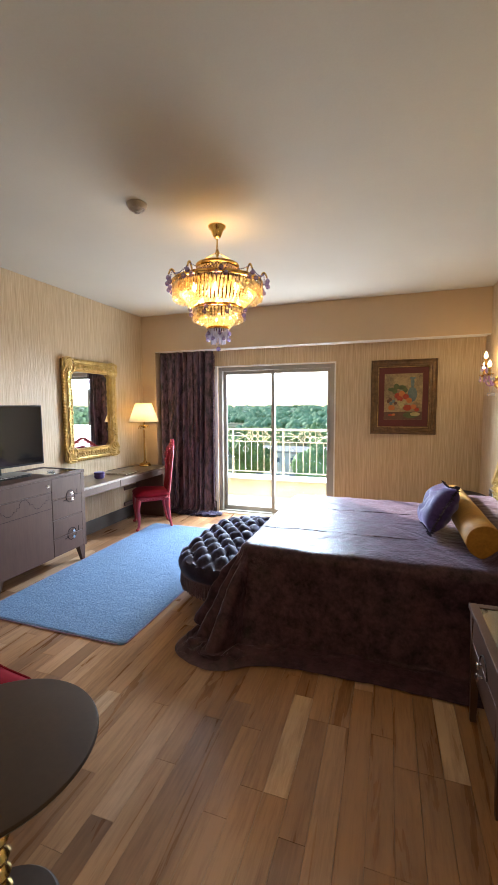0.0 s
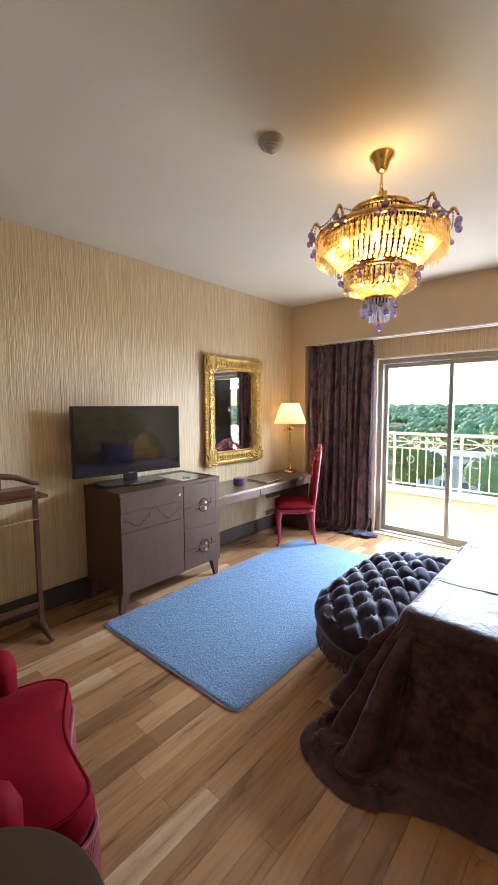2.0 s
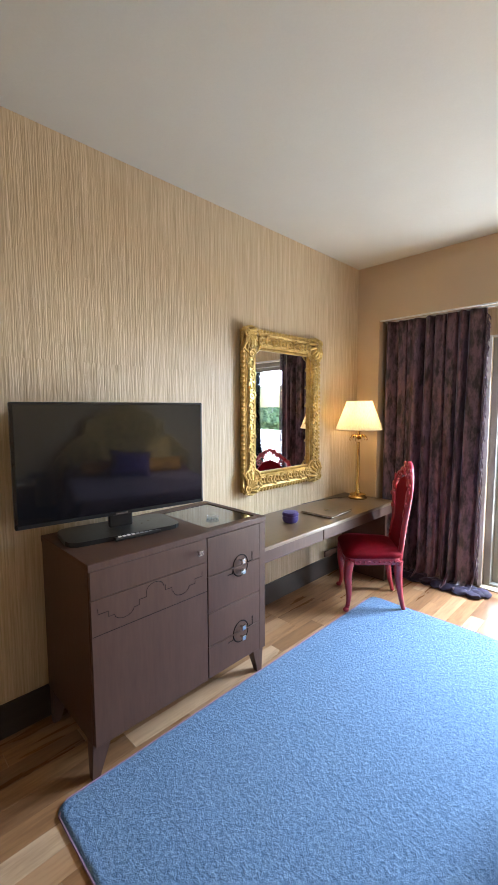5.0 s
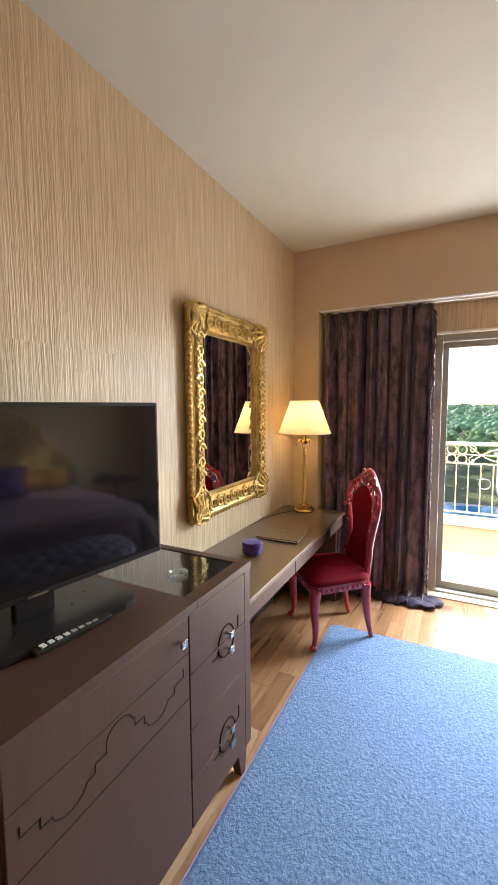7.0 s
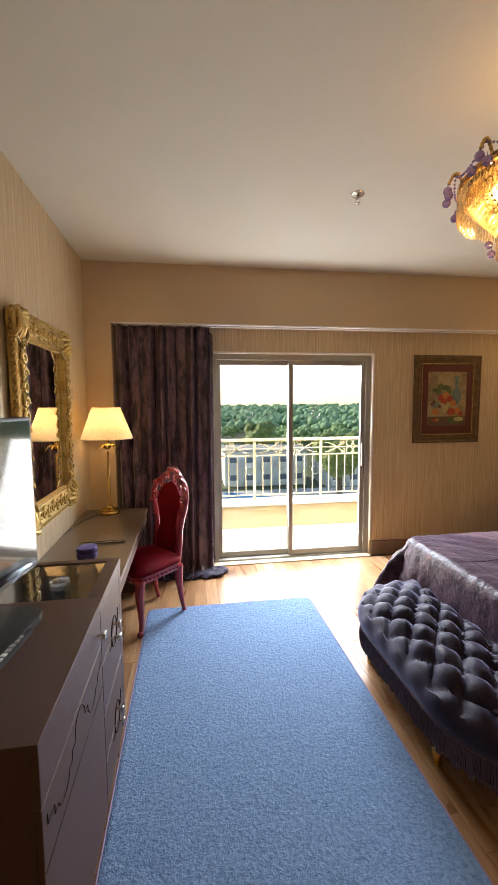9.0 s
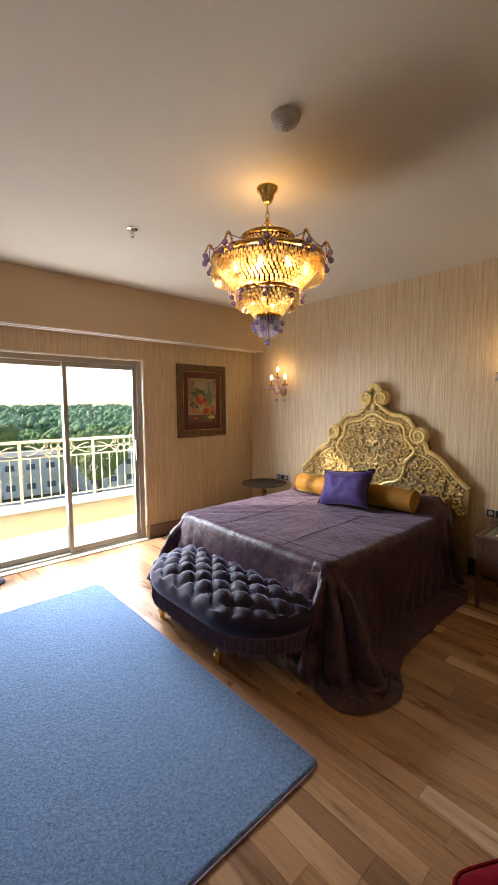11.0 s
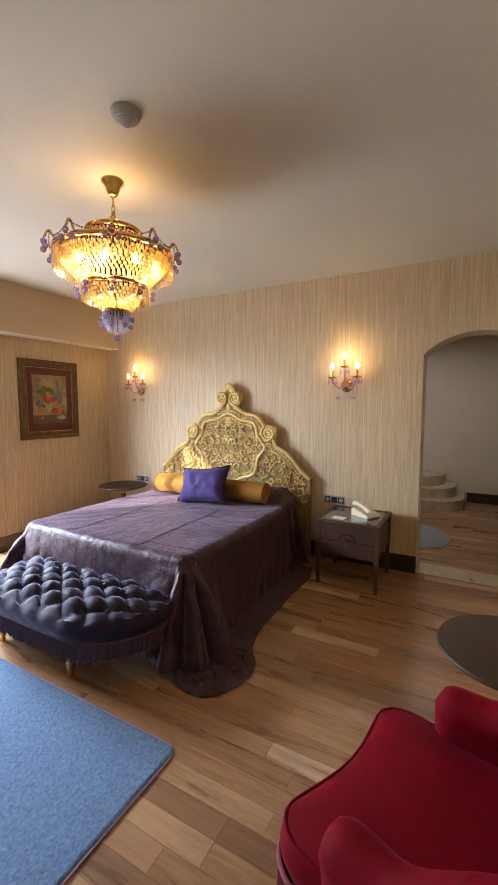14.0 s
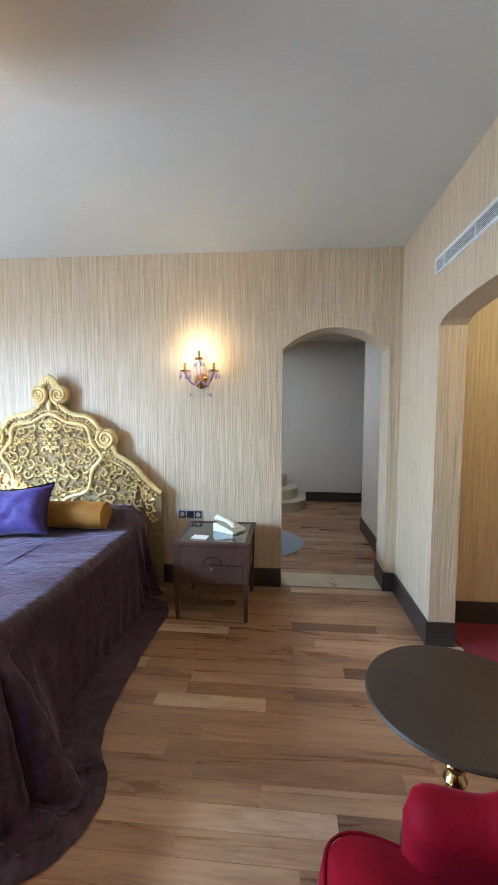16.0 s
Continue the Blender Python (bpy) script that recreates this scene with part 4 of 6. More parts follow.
bolster("bolster", "ochre gold velvet bolster lying on the bed", 2.98, 4.36, 0.70, 0.735, 0.105)
cush = thing("cushion", "violet satin cushion with a ruffled edge leaning on the bolster", "cushion", pose(0.49, 3.60, 0.80, 0, -62, 0) @ pose(0, 0, 0, 0, 0, 7))


def cushion_f(s, t, side):
    a, b = s * 2 - 1, t * 2 - 1
    w = 0.275 * (0.88 + 0.12 * b * b), 0.19 * (0.88 + 0.12 * a * a)
    th = 0.095 * ((1 - a ** 4) * (1 - b ** 4)) ** 0.6 + 0.03 * noise.noise((a * 3.0 + 2, b * 3.0, side)) * 1.2 * (1 - a * a) * (1 - b * b)
    return Vector((b * w[1], a * w[0], side * th))


bm = bmesh.new()
sheet(bm, 28, 22, lambda s, t: cushion_f(s, t, 1))
sheet(bm, 28, 22, lambda s, t: cushion_f(s, t, -1))
bmesh.ops.remove_doubles(bm, verts=bm.verts, dist=0.0005)
part("cushion_body", bm, PURPV, cush, "", True)
bm = bmesh.new()
rim = [cushion_f(k / 60, 0, 1) for k in range(60)] + [cushion_f(1, k / 44, 1) for k in range(44)] + [cushion_f(1 - k / 60, 1, 1) for k in range(60)] + [cushion_f(0, 1 - k / 44, 1) for k in range(44)]
a_ = [bm.verts.new(p) for p in rim]
b_ = [bm.verts.new(p * 1.075 + Vector((0, 0, 0.016 * (-1) ** k + 0.01 * rg.uniform(-1, 1)))) for k, p in enumerate(rim)]
c_ = [bm.verts.new(p * 1.02 + Vector((0, 0, -0.006))) for p in rim]
for k in range(len(rim)):
    q = (k + 1) % len(rim)
    bm.faces.new((a_[k], a_[q], b_[q], b_[k]))
    bm.faces.new((c_[k], c_[q], b_[q], b_[k]))
part("ruffle", bm, TUFT, cush, "dark gathered ruffle", True)

# ---- tufted bench ----
bench = thing("bench", "tufted midnight velvet fringed bench at the foot of the bed", "bench")
NX0, NX1, NY0, NY1 = -1.48, -0.97, 2.80, 4.22


def bench_edge(s):
    """The plan outline: straight towards the bed, rounded on the open side."""
    p, n = rounded(s, NX0, NX1 + 0.36, NY0, NY1, 0.42)
    return Vector((min(p.x, NX1), p.y)), n


def tufts(x, y):
    u, v = (x / 0.148 + y / 0.20), (x / 0.148 - y / 0.20)
    return (abs(math.sin(math.pi * u)) * abs(math.sin(math.pi * v))) ** 0.40


def bench_f(s, j):
    p, n = bench_edge(s)
    c = Vector(((NX0 + NX1) / 2, (NY0 + NY1) / 2))
    if j <= 26:
        f = j / 26
        q = c + (p - c) * f
        crown_ = 0.065 * (1 - f ** 3.2)
        return Vector((q.x, q.y, 0.385 + crown_ + (0.060 * tufts(q.x, q.y) + 0.016 * noise.noise((q.x * 9, q.y * 9, 2)) + 0.007 * noise.noise((q.x * 26, q.y * 26, 5))) * (1 - 0.5 * f ** 6)))
    v = (j - 26) / 7
    bulge = 0.035 * math.sin(v * math.pi)
    q = p + n * bulge
    return Vector((min(q.x, NX1 + 0.01), q.y, 0.42 - 0.15 * v + 0.012 * math.sin(s * 150) * (1 - v)))


bm = bmesh.new()
sheet(bm, 220, 34, lambda s, t: bench_f(s, round(t * 33)), True)
bmesh.ops.remove_doubles(bm, verts=bm.verts, dist=0.0004)
part("tufted_seat", bm, TUFT, bench, "", True)
outl = [bench_edge(k / 120)[0] for k in range(120)]
bm = bmesh.new()
prism(bm, [(p.x, p.y) for p in outl], 0.175, 0.275)
part("bench_body", bm, TUFT, bench)
bm = bmesh.new()
for k in range(520):
    p, n = bench_edge(k / 520)
    if p.x > NX1 - 0.004:
        continue
    q = p + n * 0.012
    tube(bm, [(q.x, q.y, 0.285), (q.x + n.x * 0.006 + rg.uniform(-0.004, 0.004), q.y + n.y * 0.006 + rg.uniform(-0.004, 0.004), 0.19), (q.x + rg.uniform(-0.006, 0.006), q.y + rg.uniform(-0.006, 0.006), 0.155 + rg.uniform(0, 0.03))], [0.0035, 0.0042, 0.005], 4)
part("fringe", bm, FRINGE, bench, "long plum thread fringe")
bm = tube(bmesh.new(), [(p.x, p.y, 0.285) for p in [bench_edge(k / 120)[0] + bench_edge(k / 120)[1] * 0.01 for k in range(120)]], 0.009, 6, True)
part("braid", bm, FRINGE, bench, "plum braid")
for iu in range(-40, 40):
    for iv in range(-60, 60):
        x, y = 0.148 * (iu + iv) / 2, 0.20 * (iu - iv) / 2
        end = max(0.0, NY0 + 0.42 - y, y - NY1 + 0.42)
        side = max(0.0, NX0 + 0.42 - x)
        if NX0 + 0.06 < x < NX1 - 0.03 and math.hypot(end, side) < 0.35:
            c = Vector(((NX0 + NX1) / 2, (NY0 + NY1) / 2))
            f = max(abs(x - c.x) / ((NX1 - NX0) / 2), abs(y - c.y) / ((NY1 - NY0) / 2))
            part("button", ball(bmesh.new(), (x, y, 0.388 + 0.065 * (1 - f ** 3.2)), 0.013, 2, (1, 1, 0.5)), TUFT, bench)
for x, y in ((-1.415, 3.23), (-1.39, 3.97), (-1.05, 2.95), (-1.05, 4.05)):
    part("leg", Lt([(0.014, 0), (0.02, 0.008), (0.017, 0.03), (0.03, 0.06), (0.024, 0.1), (0.034, 0.175)], 14, (x, y, 0)), BRASS, bench, "small turned brass foot", True)

# ---- rug ----
rug = thing("rug", "blue-grey wool pile rug lying on the oak floor", "rug")
RX0, RX1, RY0, RY1 = -2.857, -1.514, 2.342, 4.88


def rug_f(s, t):
    x, y = RX0 + (RX1 - RX0) * s, RY0 + (RY1 - RY0) * t
    e = min(x - RX0, RX1 - x, y - RY0, RY1 - y)
    dx, dy = min(x - RX0, RX1 - x), min(y - RY0, RY1 - y)
    if dx < 0.05 and dy < 0.05:                       # rounded corners
        cx = RX0 + 0.05 if x < (RX0 + RX1) / 2 else RX1 - 0.05
        cy = RY0 + 0.05 if y < (RY0 + RY1) / 2 else RY1 - 0.05
        d = Vector((x - cx, y - cy))
        m_ = max(abs(d.x), abs(d.y))
        if d.length > 0:
            d = d / d.length * m_
        x, y = cx + d.x, cy + d.y
    return Vector((x, y, 0.002 + 0.011 * smoothstep(-0.004, 0.014, e) + 0.0025 * noise.noise((x * 14, y * 14, 0))))


bm = bmesh.new()
sheet(bm, 110, 200, rug_f)
part("rug_surface", bm, RUG, rug, "", True)
bm = bmesh.new()
loop = [(p.x, p.y) for p in (rounded(k / 100, RX0, RX1, RY0, RY1, 0.05)[0] for k in range(100))]
tube(bm, [(a, b, 0.005) for a, b in loop], 0.004, 6, True)
part("binding", bm, RUGEDGE, rug, "dark stitched edge binding")

# ---- dresser ----
dres = thing("dresser", "espresso brown dresser with a door, four drawers and splayed legs", "dresser")
D0, D1, DXB, DXF, DT = 2.50, 3.54, -3.378, -2.83, 0.952
part("body", B_((DXB, D0 + 0.004, 0.165), (DXF - 0.018, D1 - 0.004, DT - 0.03), 0.003), CABINET, dres)
G0, G1, GX0, GX1 = 3.155, 3.50, -3.31, -2.885
for lo, hi in (((DXB, D0, DT - 0.03), (DXF, G0, DT)), ((DXB, G1, DT - 0.03), (DXF, D1, DT)), ((DXB, G0, DT - 0.03), (GX0, G1, DT)), ((GX1, G0, DT - 0.03), (DXF, G1, DT))):
    part("top_board", B_(lo, hi, 0.0015), CABINET, dres)
part("glass_inset", B_((GX0 + 0.001, G0 + 0.001, DT - 0.025), (GX1 - 0.001, G1 - 0.001, DT - 0.004)), TOPGLASS, dres, "dark glass inset in the top")
for sgn, yc in ((1, D0 + 0.045), (-1, D1 - 0.045)):
    for xc in (DXF - 0.05, DXB + 0.05):
        bm = bmesh.new()
        top_ = [(xc - 0.03, yc - 0.042), (xc + 0.03, yc - 0.042), (xc + 0.03, yc + 0.042), (xc - 0.03, yc + 0.042)]
        low_ = [(xc - 0.016, yc - 0.016 - sgn * 0.028), (xc + 0.016, yc - 0.016 - sgn * 0.028), (xc + 0.016, yc + 0.016 - sgn * 0.028), (xc - 0.016, yc + 0.016 - sgn * 0.028)]
        a = [bm.verts.new((*p, 0.17)) for p in top_]
        b = [bm.verts.new((*p, 0.0)) for p in low_]
        bm.faces.new(a)
        bm.faces.new(b)
        for k in range(4):
            bm.faces.new((a[k], a[(k + 1) % 4], b[(k + 1) % 4], b[k]))
        part("leg", bm, CABINET, dres)
FX0, FX1 = DXF - 0.018, DXF - 0.002
YD = 3.108


def knob(parent, y, z, s=0.013):
    bm = bmesh.new()
    tube(bm, [(FX1, y, z), (FX1 + 0.022, y, z)], 0.006, 8)
    box(bm, (FX1 + 0.02, y - s, z - s), (FX1 + 0.03, y + s, z + s), 0.002)
    part("knob", bm, CHROME, parent, "square nickel knob")


dr = part("flap", B_((FX0, D0 + 0.006, 0.80), (FX1, YD - 0.003, DT - 0.032), 0.002), CABINET, dres)
knob(dr, YD - 0.06, 0.865)
dr = part("door", B_((FX0, D0 + 0.006, 0.165), (FX1, YD - 0.003, 0.797), 0.002), CABINET, dres)


def stepped(y0, y1, z, a):
    """A Moorish stepped line with a round lobe down and a round lobe up."""
    w = (y1 - y0) / 12
    p = [(0, 1), (0, 0), (1, 0), (1, -1)] + [(2.6 - 1.0 * math.cos(t), -1 - 1.2 * math.sin(t)) for t in np.linspace(0, math.pi, 9)] + [(4.2, -1), (4.2, 0), (5, 0), (5, 1)]
    p += [(6 - 1.0 * math.cos(t), 1 + 1.3 * math.sin(t)) for t in np.linspace(0, math.pi, 9)] + [(7.2, 1), (7.2, 0), (8, 0), (8, -1)]
    p += [(9.2 - 1.0 * math.cos(t), -1 - 1.2 * math.sin(t)) for t in np.linspace(0, math.pi, 9)] + [(11, -1), (11, 0), (12, 0), (12, 1.2)]
    return [(FX1 + 0.0005, y0 + u * w, z + v * a) for u, v in p]


part("inlay_line", tube(bmesh.new(), stepped(D0 + 0.035, YD - 0.035, 0.735, 0.024), 0.0014, 4), GROOVE, dr, "dark stepped groove line")
part("inlay_line", tube(bmesh.new(), [(FX1, D0 + 0.01, 0.645), (FX1, YD - 0.006, 0.645)], 0.0016, 4), GROOVE, dr, "fine dark groove line")
zs_ = [0.168, 0.338, 0.52, 0.715, DT - 0.032]
for k in range(4):
    dr = part("drawer", B_((FX0, YD + 0.003, zs_[k] + 0.002), (FX1, D1 - 0.052, zs_[k + 1] - 0.002), 0.002), CABINET, dres)
    yc = (YD + D1 - 0.05) / 2 + 0.04
    if k in (0, 2):
        knob(dr, yc, zs_[k + 1] - 0.028)
        pts = [(FX1 + 0.0005, yc + 0.055 * math.cos(a), zs_[k + 1] - 0.004 + 0.055 * math.sin(a)) for a in np.linspace(math.pi, 2 * math.pi, 16)]
        part("inlay_line", tube(bmesh.new(), [(FX1, yc - 0.095, zs_[k + 1] - 0.03), (FX1, yc - 0.06, zs_[k + 1] - 0.03)] + pts, 0.0035, 4), GROOVE, dr, "dark round groove")
    else:
        knob(dr, yc, zs_[k] + 0.03)
        pts = [(FX1 + 0.0005, yc + 0.055 * math.cos(a), zs_[k] + 0.004 + 0.055 * math.sin(a)) for a in np.linspace(math.pi, 0, 16)]
        part("inlay_line", tube(bmesh.new(), pts + [(FX1, yc + 0.09, zs_[k] + 0.006), (FX1, yc + 0.09, zs_[k] + 0.055)], 0.0035, 4), GROOVE, dr, "dark round groove")
bm = bmesh.new()
prism(bm, [(D1 - 0.05, 0.165), (D1 - 0.004, 0.165), (D1 - 0.004, DT - 0.032), (D1 - 0.05, DT - 0.032)], FX0, FX1, "x")
part("side_stile", bm, CABINET, dres)

# ---- television and remotes ----
tv = thing("television", "black flat-screen television on a glossy stand", "television", pose(-3.175, 2.825, 0, 0, 0, -8.6))
part("casing", B_((-0.03, -0.475, 1.035), (0.012, 0.475, 1.605), 0.006), BLACKP, tv)
part("screen", B_((0.012, -0.462, 1.055), (0.0145, 0.462, 1.592)), SCREEN, tv, "glossy dark screen")
part("badge", B_((0.0145, -0.03, 1.040), (0.0165, 0.03, 1.048)), CHROME, tv)
part("neck", B_((-0.03, -0.06, 0.972), (0.0, 0.06, 1.06), 0.006), BLACKP, tv)
bm = bmesh.new()
prism(bm, [(p.x, p.y) for p in (rounded(k / 48, -0.13, 0.15, -0.29, 0.27, 0.06)[0] for k in range(48))], DT + 0.001, DT + 0.022)
part("stand_base", bm, BLACKP, tv, "glossy black stand base")
for (x, y, a, L_) in ((-3.055, 2.83, -6, 0.235),):
    rc = thing("remote_control", "slim black remote control with grey buttons on the dresser", "remote control", pose(x + 0.03, y, DT + 0.001, 0, 0, a))
    part("body", B_((-0.022, -L_ / 2, 0), (0.022, L_ / 2, 0.016), 0.005), BLACKP, rc)
    for i in range(3):
        for j in range(8):
            part("button", B_((-0.018 + 0.0125 * i, -L_ / 2 + 0.02 + j * 0.022, 0.016), (-0.008 + 0.012 * i, -L_ / 2 + 0.034 + j * 0.022, 0.019)), CARD if j < 4 else GREYB, rc)

# ---- desk ----
desk = thing("desk", "walnut brown wall desk with a slim drawer apron", "desk")
part("desktop", B_((W + 0.003, D1 + 0.004, 0.715), (-2.875, 5.30, 0.74), 0.003), DESKTOP, desk)
part("apron", B_((W + 0.02, D1 + 0.006, 0.635), (-2.90, 5.28, 0.714), 0.002), CABINET, desk)
for y0, y1 in ((D1 + 0.02, 4.20), (4.21, 5.26)):
    part("drawer", B_((-2.90, y0, 0.637), (-2.884, y1, 0.712), 0.002), CABINET, desk)
part("side_panel", B_((W + 0.02, 5.23, 0.0), (-2.93, 5.27, 0.634), 0.003), CABINET, desk)
for z in (0.2, 0.42):
    part("rail", B_((-3.36, 4.9, z), (-3.34, 5.23, z + 0.05), 0.003), CABINET, desk)
jar = thing("trinket_box", "small round violet velvet box on the desk", "box", pose(-3.115, 4.115, 0.741))
part("bowl", Lt([(0.044, 0), (0.056, 0.012), (0.060, 0.03), (0.056, 0.048), (0.05, 0.052)], 28), PURPV, jar, "", True)
part("lid", Lt([(0.059, 0.0525), (0.061, 0.062), (0.055, 0.076), (0.03, 0.08), (0, 0.08)], 28), PURPV, jar, "", True)
fol = thing("folder", "brown leather guest folder lying on the desk", "folder", pose(-3.09, 4.54, 0.741, 0, 0, 4))
part("back_cover", B_((-0.14, -0.16, 0), (0.14, 0.16, 0.004), 0.001), DESKTOP, fol)
part("pages", B_((-0.135, -0.155, 0.0045), (0.135, 0.155, 0.012)), CARD, fol)
part("front_cover", B_((-0.14, -0.16, 0.0125), (0.14, 0.16, 0.017), 0.001), DESKTOP, fol)
part("emblem", Lt([(0.0, 0.0172), (0.02, 0.0172), (0.02, 0.0182), (0, 0.0182)], 14), CHROME, fol, "small silver emblem")
glassc = thing("ashtray", "small clear glass dish on the dresser", "dish", pose(-3.02, 3.30, DT - 0.003))
part("dish", Lt([(0.0, 0), (0.034, 0), (0.038, 0.012), (0.036, 0.013), (0.031, 0.004), (0, 0.004)], 24), DISH, glassc, "", True)

# ---- table lamp ----
lamp = thing("table_lamp", "gilt palm-tree table lamp with a cream shade, switched on", "lamp", pose(-3.175, 5.165, 0.741))
part("base", Lt([(0.0, 0), (0.082, 0), (0.086, 0.012), (0.078, 0.022), (0.07, 0.028), (0.074, 0.036), (0.06, 0.044), (0.03, 0.05), (0.022, 0.065), (0, 0.065)], 28), BRASS, lamp, "", True)
prof = [(0.016, 0.06)]
for k in range(20):
    z = 0.07 + k * 0.0225
    prof += [(0.018 - k * 0.0003, z), (0.0135 - k * 0.0002, z + 0.014), (0.013, z + 0.0215)]
part("stem", Lt(prof, 14), BRASS, lamp, "ringed gilt palm stem", True)
for k in range(9):
    a = k * 2 * math.pi / 9
    bm = bmesh.new()
    for side in (0,):
        pts = [(0.01 + 0.075 * s, 0.55 + 0.055 * math.sin(s * 2.4) - 0.05 * s * s) for s in np.linspace(0, 1, 9)]
        lv = []
        for q, (r, z) in enumerate(pts):
            wd = 0.017 * math.sin(min(1, q / 8 + 0.12) * math.pi) + 0.002
            for o, zz in ((-wd, z - 0.006), (0, z), (wd, z - 0.006)):
                lv.append(bm.verts.new((r * math.cos(a) - o * math.sin(a), r * math.sin(a) + o * math.cos(a), zz)))
        for q in range(8):
            for o in range(2):
                bm.faces.new((lv[q * 3 + o], lv[q * 3 + o + 1], lv[q * 3 + o + 4], lv[q * 3 + o + 3]))
    lf = part("leaf", bm, BRASS, lamp, "gilt palm leaf", True)
    md = lf.modifiers.new("thickness", "SOLIDIFY")
    md.thickness = 0.002
part("socket", Lt([(0.012, 0.55), (0.012, 0.68), (0.0, 0.68)], 12), BRASS, lamp)
part("bulb", ball(bmesh.new(), (0, 0, 0.735), 0.028, 2), BULB, lamp, "glowing bulb", True)
n = 72
part("shade", sheet(bmesh.new(), n, 8, lambda s, t: Vector(((0.207 - 0.095 * t) * math.cos(6.2832 * s) * (1 + 0.006 * (round(s * n) % 2)), (0.207 - 0.095 * t) * math.sin(6.2832 * s) * (1 + 0.006 * (round(s * n) % 2)), 0.635 + 0.255 * t)), True), SHADE, lamp, "cream pleated fabric shade", True)
for z, r in ((0.635, 0.208), (0.89, 0.113)):
    part("shade_ring", tube(bmesh.new(), [(r * math.cos(a), r * math.sin(a), z) for a in np.linspace(0, 6.283, 40, endpoint=False)], 0.003, 6, True), CANDLE, lamp)
cord = thing("lamp_cord", "thin dark lamp cord lying along the desk", "cable")
part("cord", tube(bmesh.new(), [(-3.25, 5.13, 0.745), (-3.33, 4.98, 0.744), (-3.37, 4.8, 0.744), (-3.385, 4.6, 0.744)], 0.003, 6), BLACKP, cord)

# ---- mirror ----
mir = thing("mirror", "tall wall mirror in a carved gilt frame", "mirror")
MY0, MY1, MZ0, MZ1, MW = 3.875, 4.79, 0.955, 2.135, 0.135
part("backing", B_((W + 0.002, MY0 + 0.03, MZ0 + 0.03), (W + 0.018, MY1 - 0.03, MZ1 - 0.03)), CABINET, mir)
part("glass", B_((W + 0.018, MY0 + MW - 0.01, MZ0 + MW - 0.01), (W + 0.022, MY1 - MW + 0.01, MZ1 - MW + 0.01)), MIRROR, mir, "silvered mirror glass")
bm = bmesh.new()
prof = [(0.0, 0.0), (0.0, 0.045), (0.018, 0.055), (0.035, 0.045), (0.06, 0.058), (0.095, 0.056), (0.115, 0.036), (0.127, 0.042), (MW, 0.026), (MW, 0.004)]
rings = []
for o, d in prof:
    rings.append([bm.verts.new((W + 0.010 + d * 0.8, y, z)) for y, z in ((MY0 + o, MZ0 + o), (MY1 - o, MZ0 + o), (MY1 - o, MZ1 - o), (MY0 + o, MZ1 - o))])
for a, b in zip(rings, rings[1:]):
    for k in range(4):
        bm.faces.new((a[k], a[(k + 1) % 4], b[(k + 1) % 4], b[k]))
part("frame", bm, GILT, mir, "carved gilt frame")


def mx(y, z, d):
    return (W + 0.010 + d * 0.8, y, z)


bm = bmesh.new()
for (ya, za, yb, zb) in ((MY0, MZ0, MY1, MZ0), (MY0, MZ1, MY1, MZ1), (MY0, MZ0, MY0, MZ1), (MY1, MZ0, MY1, MZ1)):
    n = int(math.hypot(yb - ya, zb - za) / 0.034)
    for k in range(n):
        s = (k + 0.5) / n
        y, z = ya + (yb - ya) * s, za + (zb - za) * s
        ball(bm, mx(y + (0.004 if ya == MY1 == yb else 0), z, 0.036), 0.0185, 1, (1, 1, 1))
part("beaded_edge", bm, GILT, mir, "row of gilt beads", True)
bm = bmesh.new()
for (ya, za, yb, zb, o) in ((MY0, MZ0, MY1, MZ0, 1), (MY0, MZ1, MY1, MZ1, -1), (MY0, MZ0, MY0, MZ1, 1), (MY1, MZ0, MY1, MZ1, -1)):
    vert = ya == yb
    length = abs(zb - za) + abs(yb - ya) - 2 * MW
    n = int(length / 0.016)
    for k in range(n):
        s = MW + (k + 0.5) * length / n
        c = (ya + o * (MW - 0.008), za + s) if vert else (ya + s, za + o * (MW - 0.008))
        ball(bm, mx(*c, 0.03), 0.0065, 1)
    m = int(length / 0.075)
    for k in range(m):
        s = MW + (k + 0.5) * length / m
        sg = 1 if k % 2 else -1
        c = (ya + o * 0.072, za + s) if vert else (ya + s, za + o * 0.072)
        sp = spiral(c, 0.036, 1.3, (0 if vert else math.pi / 2) + (math.pi if sg < 0 else 0), sg, 18)
        tube(bm, [mx(a, b, 0.062) for a, b in sp], [0.011 * (1 - 0.55 * q / 17) for q in range(18)], 6)
        for w_ in (-1, 1):
            ball(bm, mx(c[0] + (0.02 * w_ if vert else 0.034), c[1] + (0.034 if vert else 0.02 * w_), 0.058), 0.018, 1, (0.5, 0.5 if vert else 1.1, 1.1 if vert else 0.5))
part("scrollwork", bm, GILT, mir, "gilt scroll and leaf relief", True)
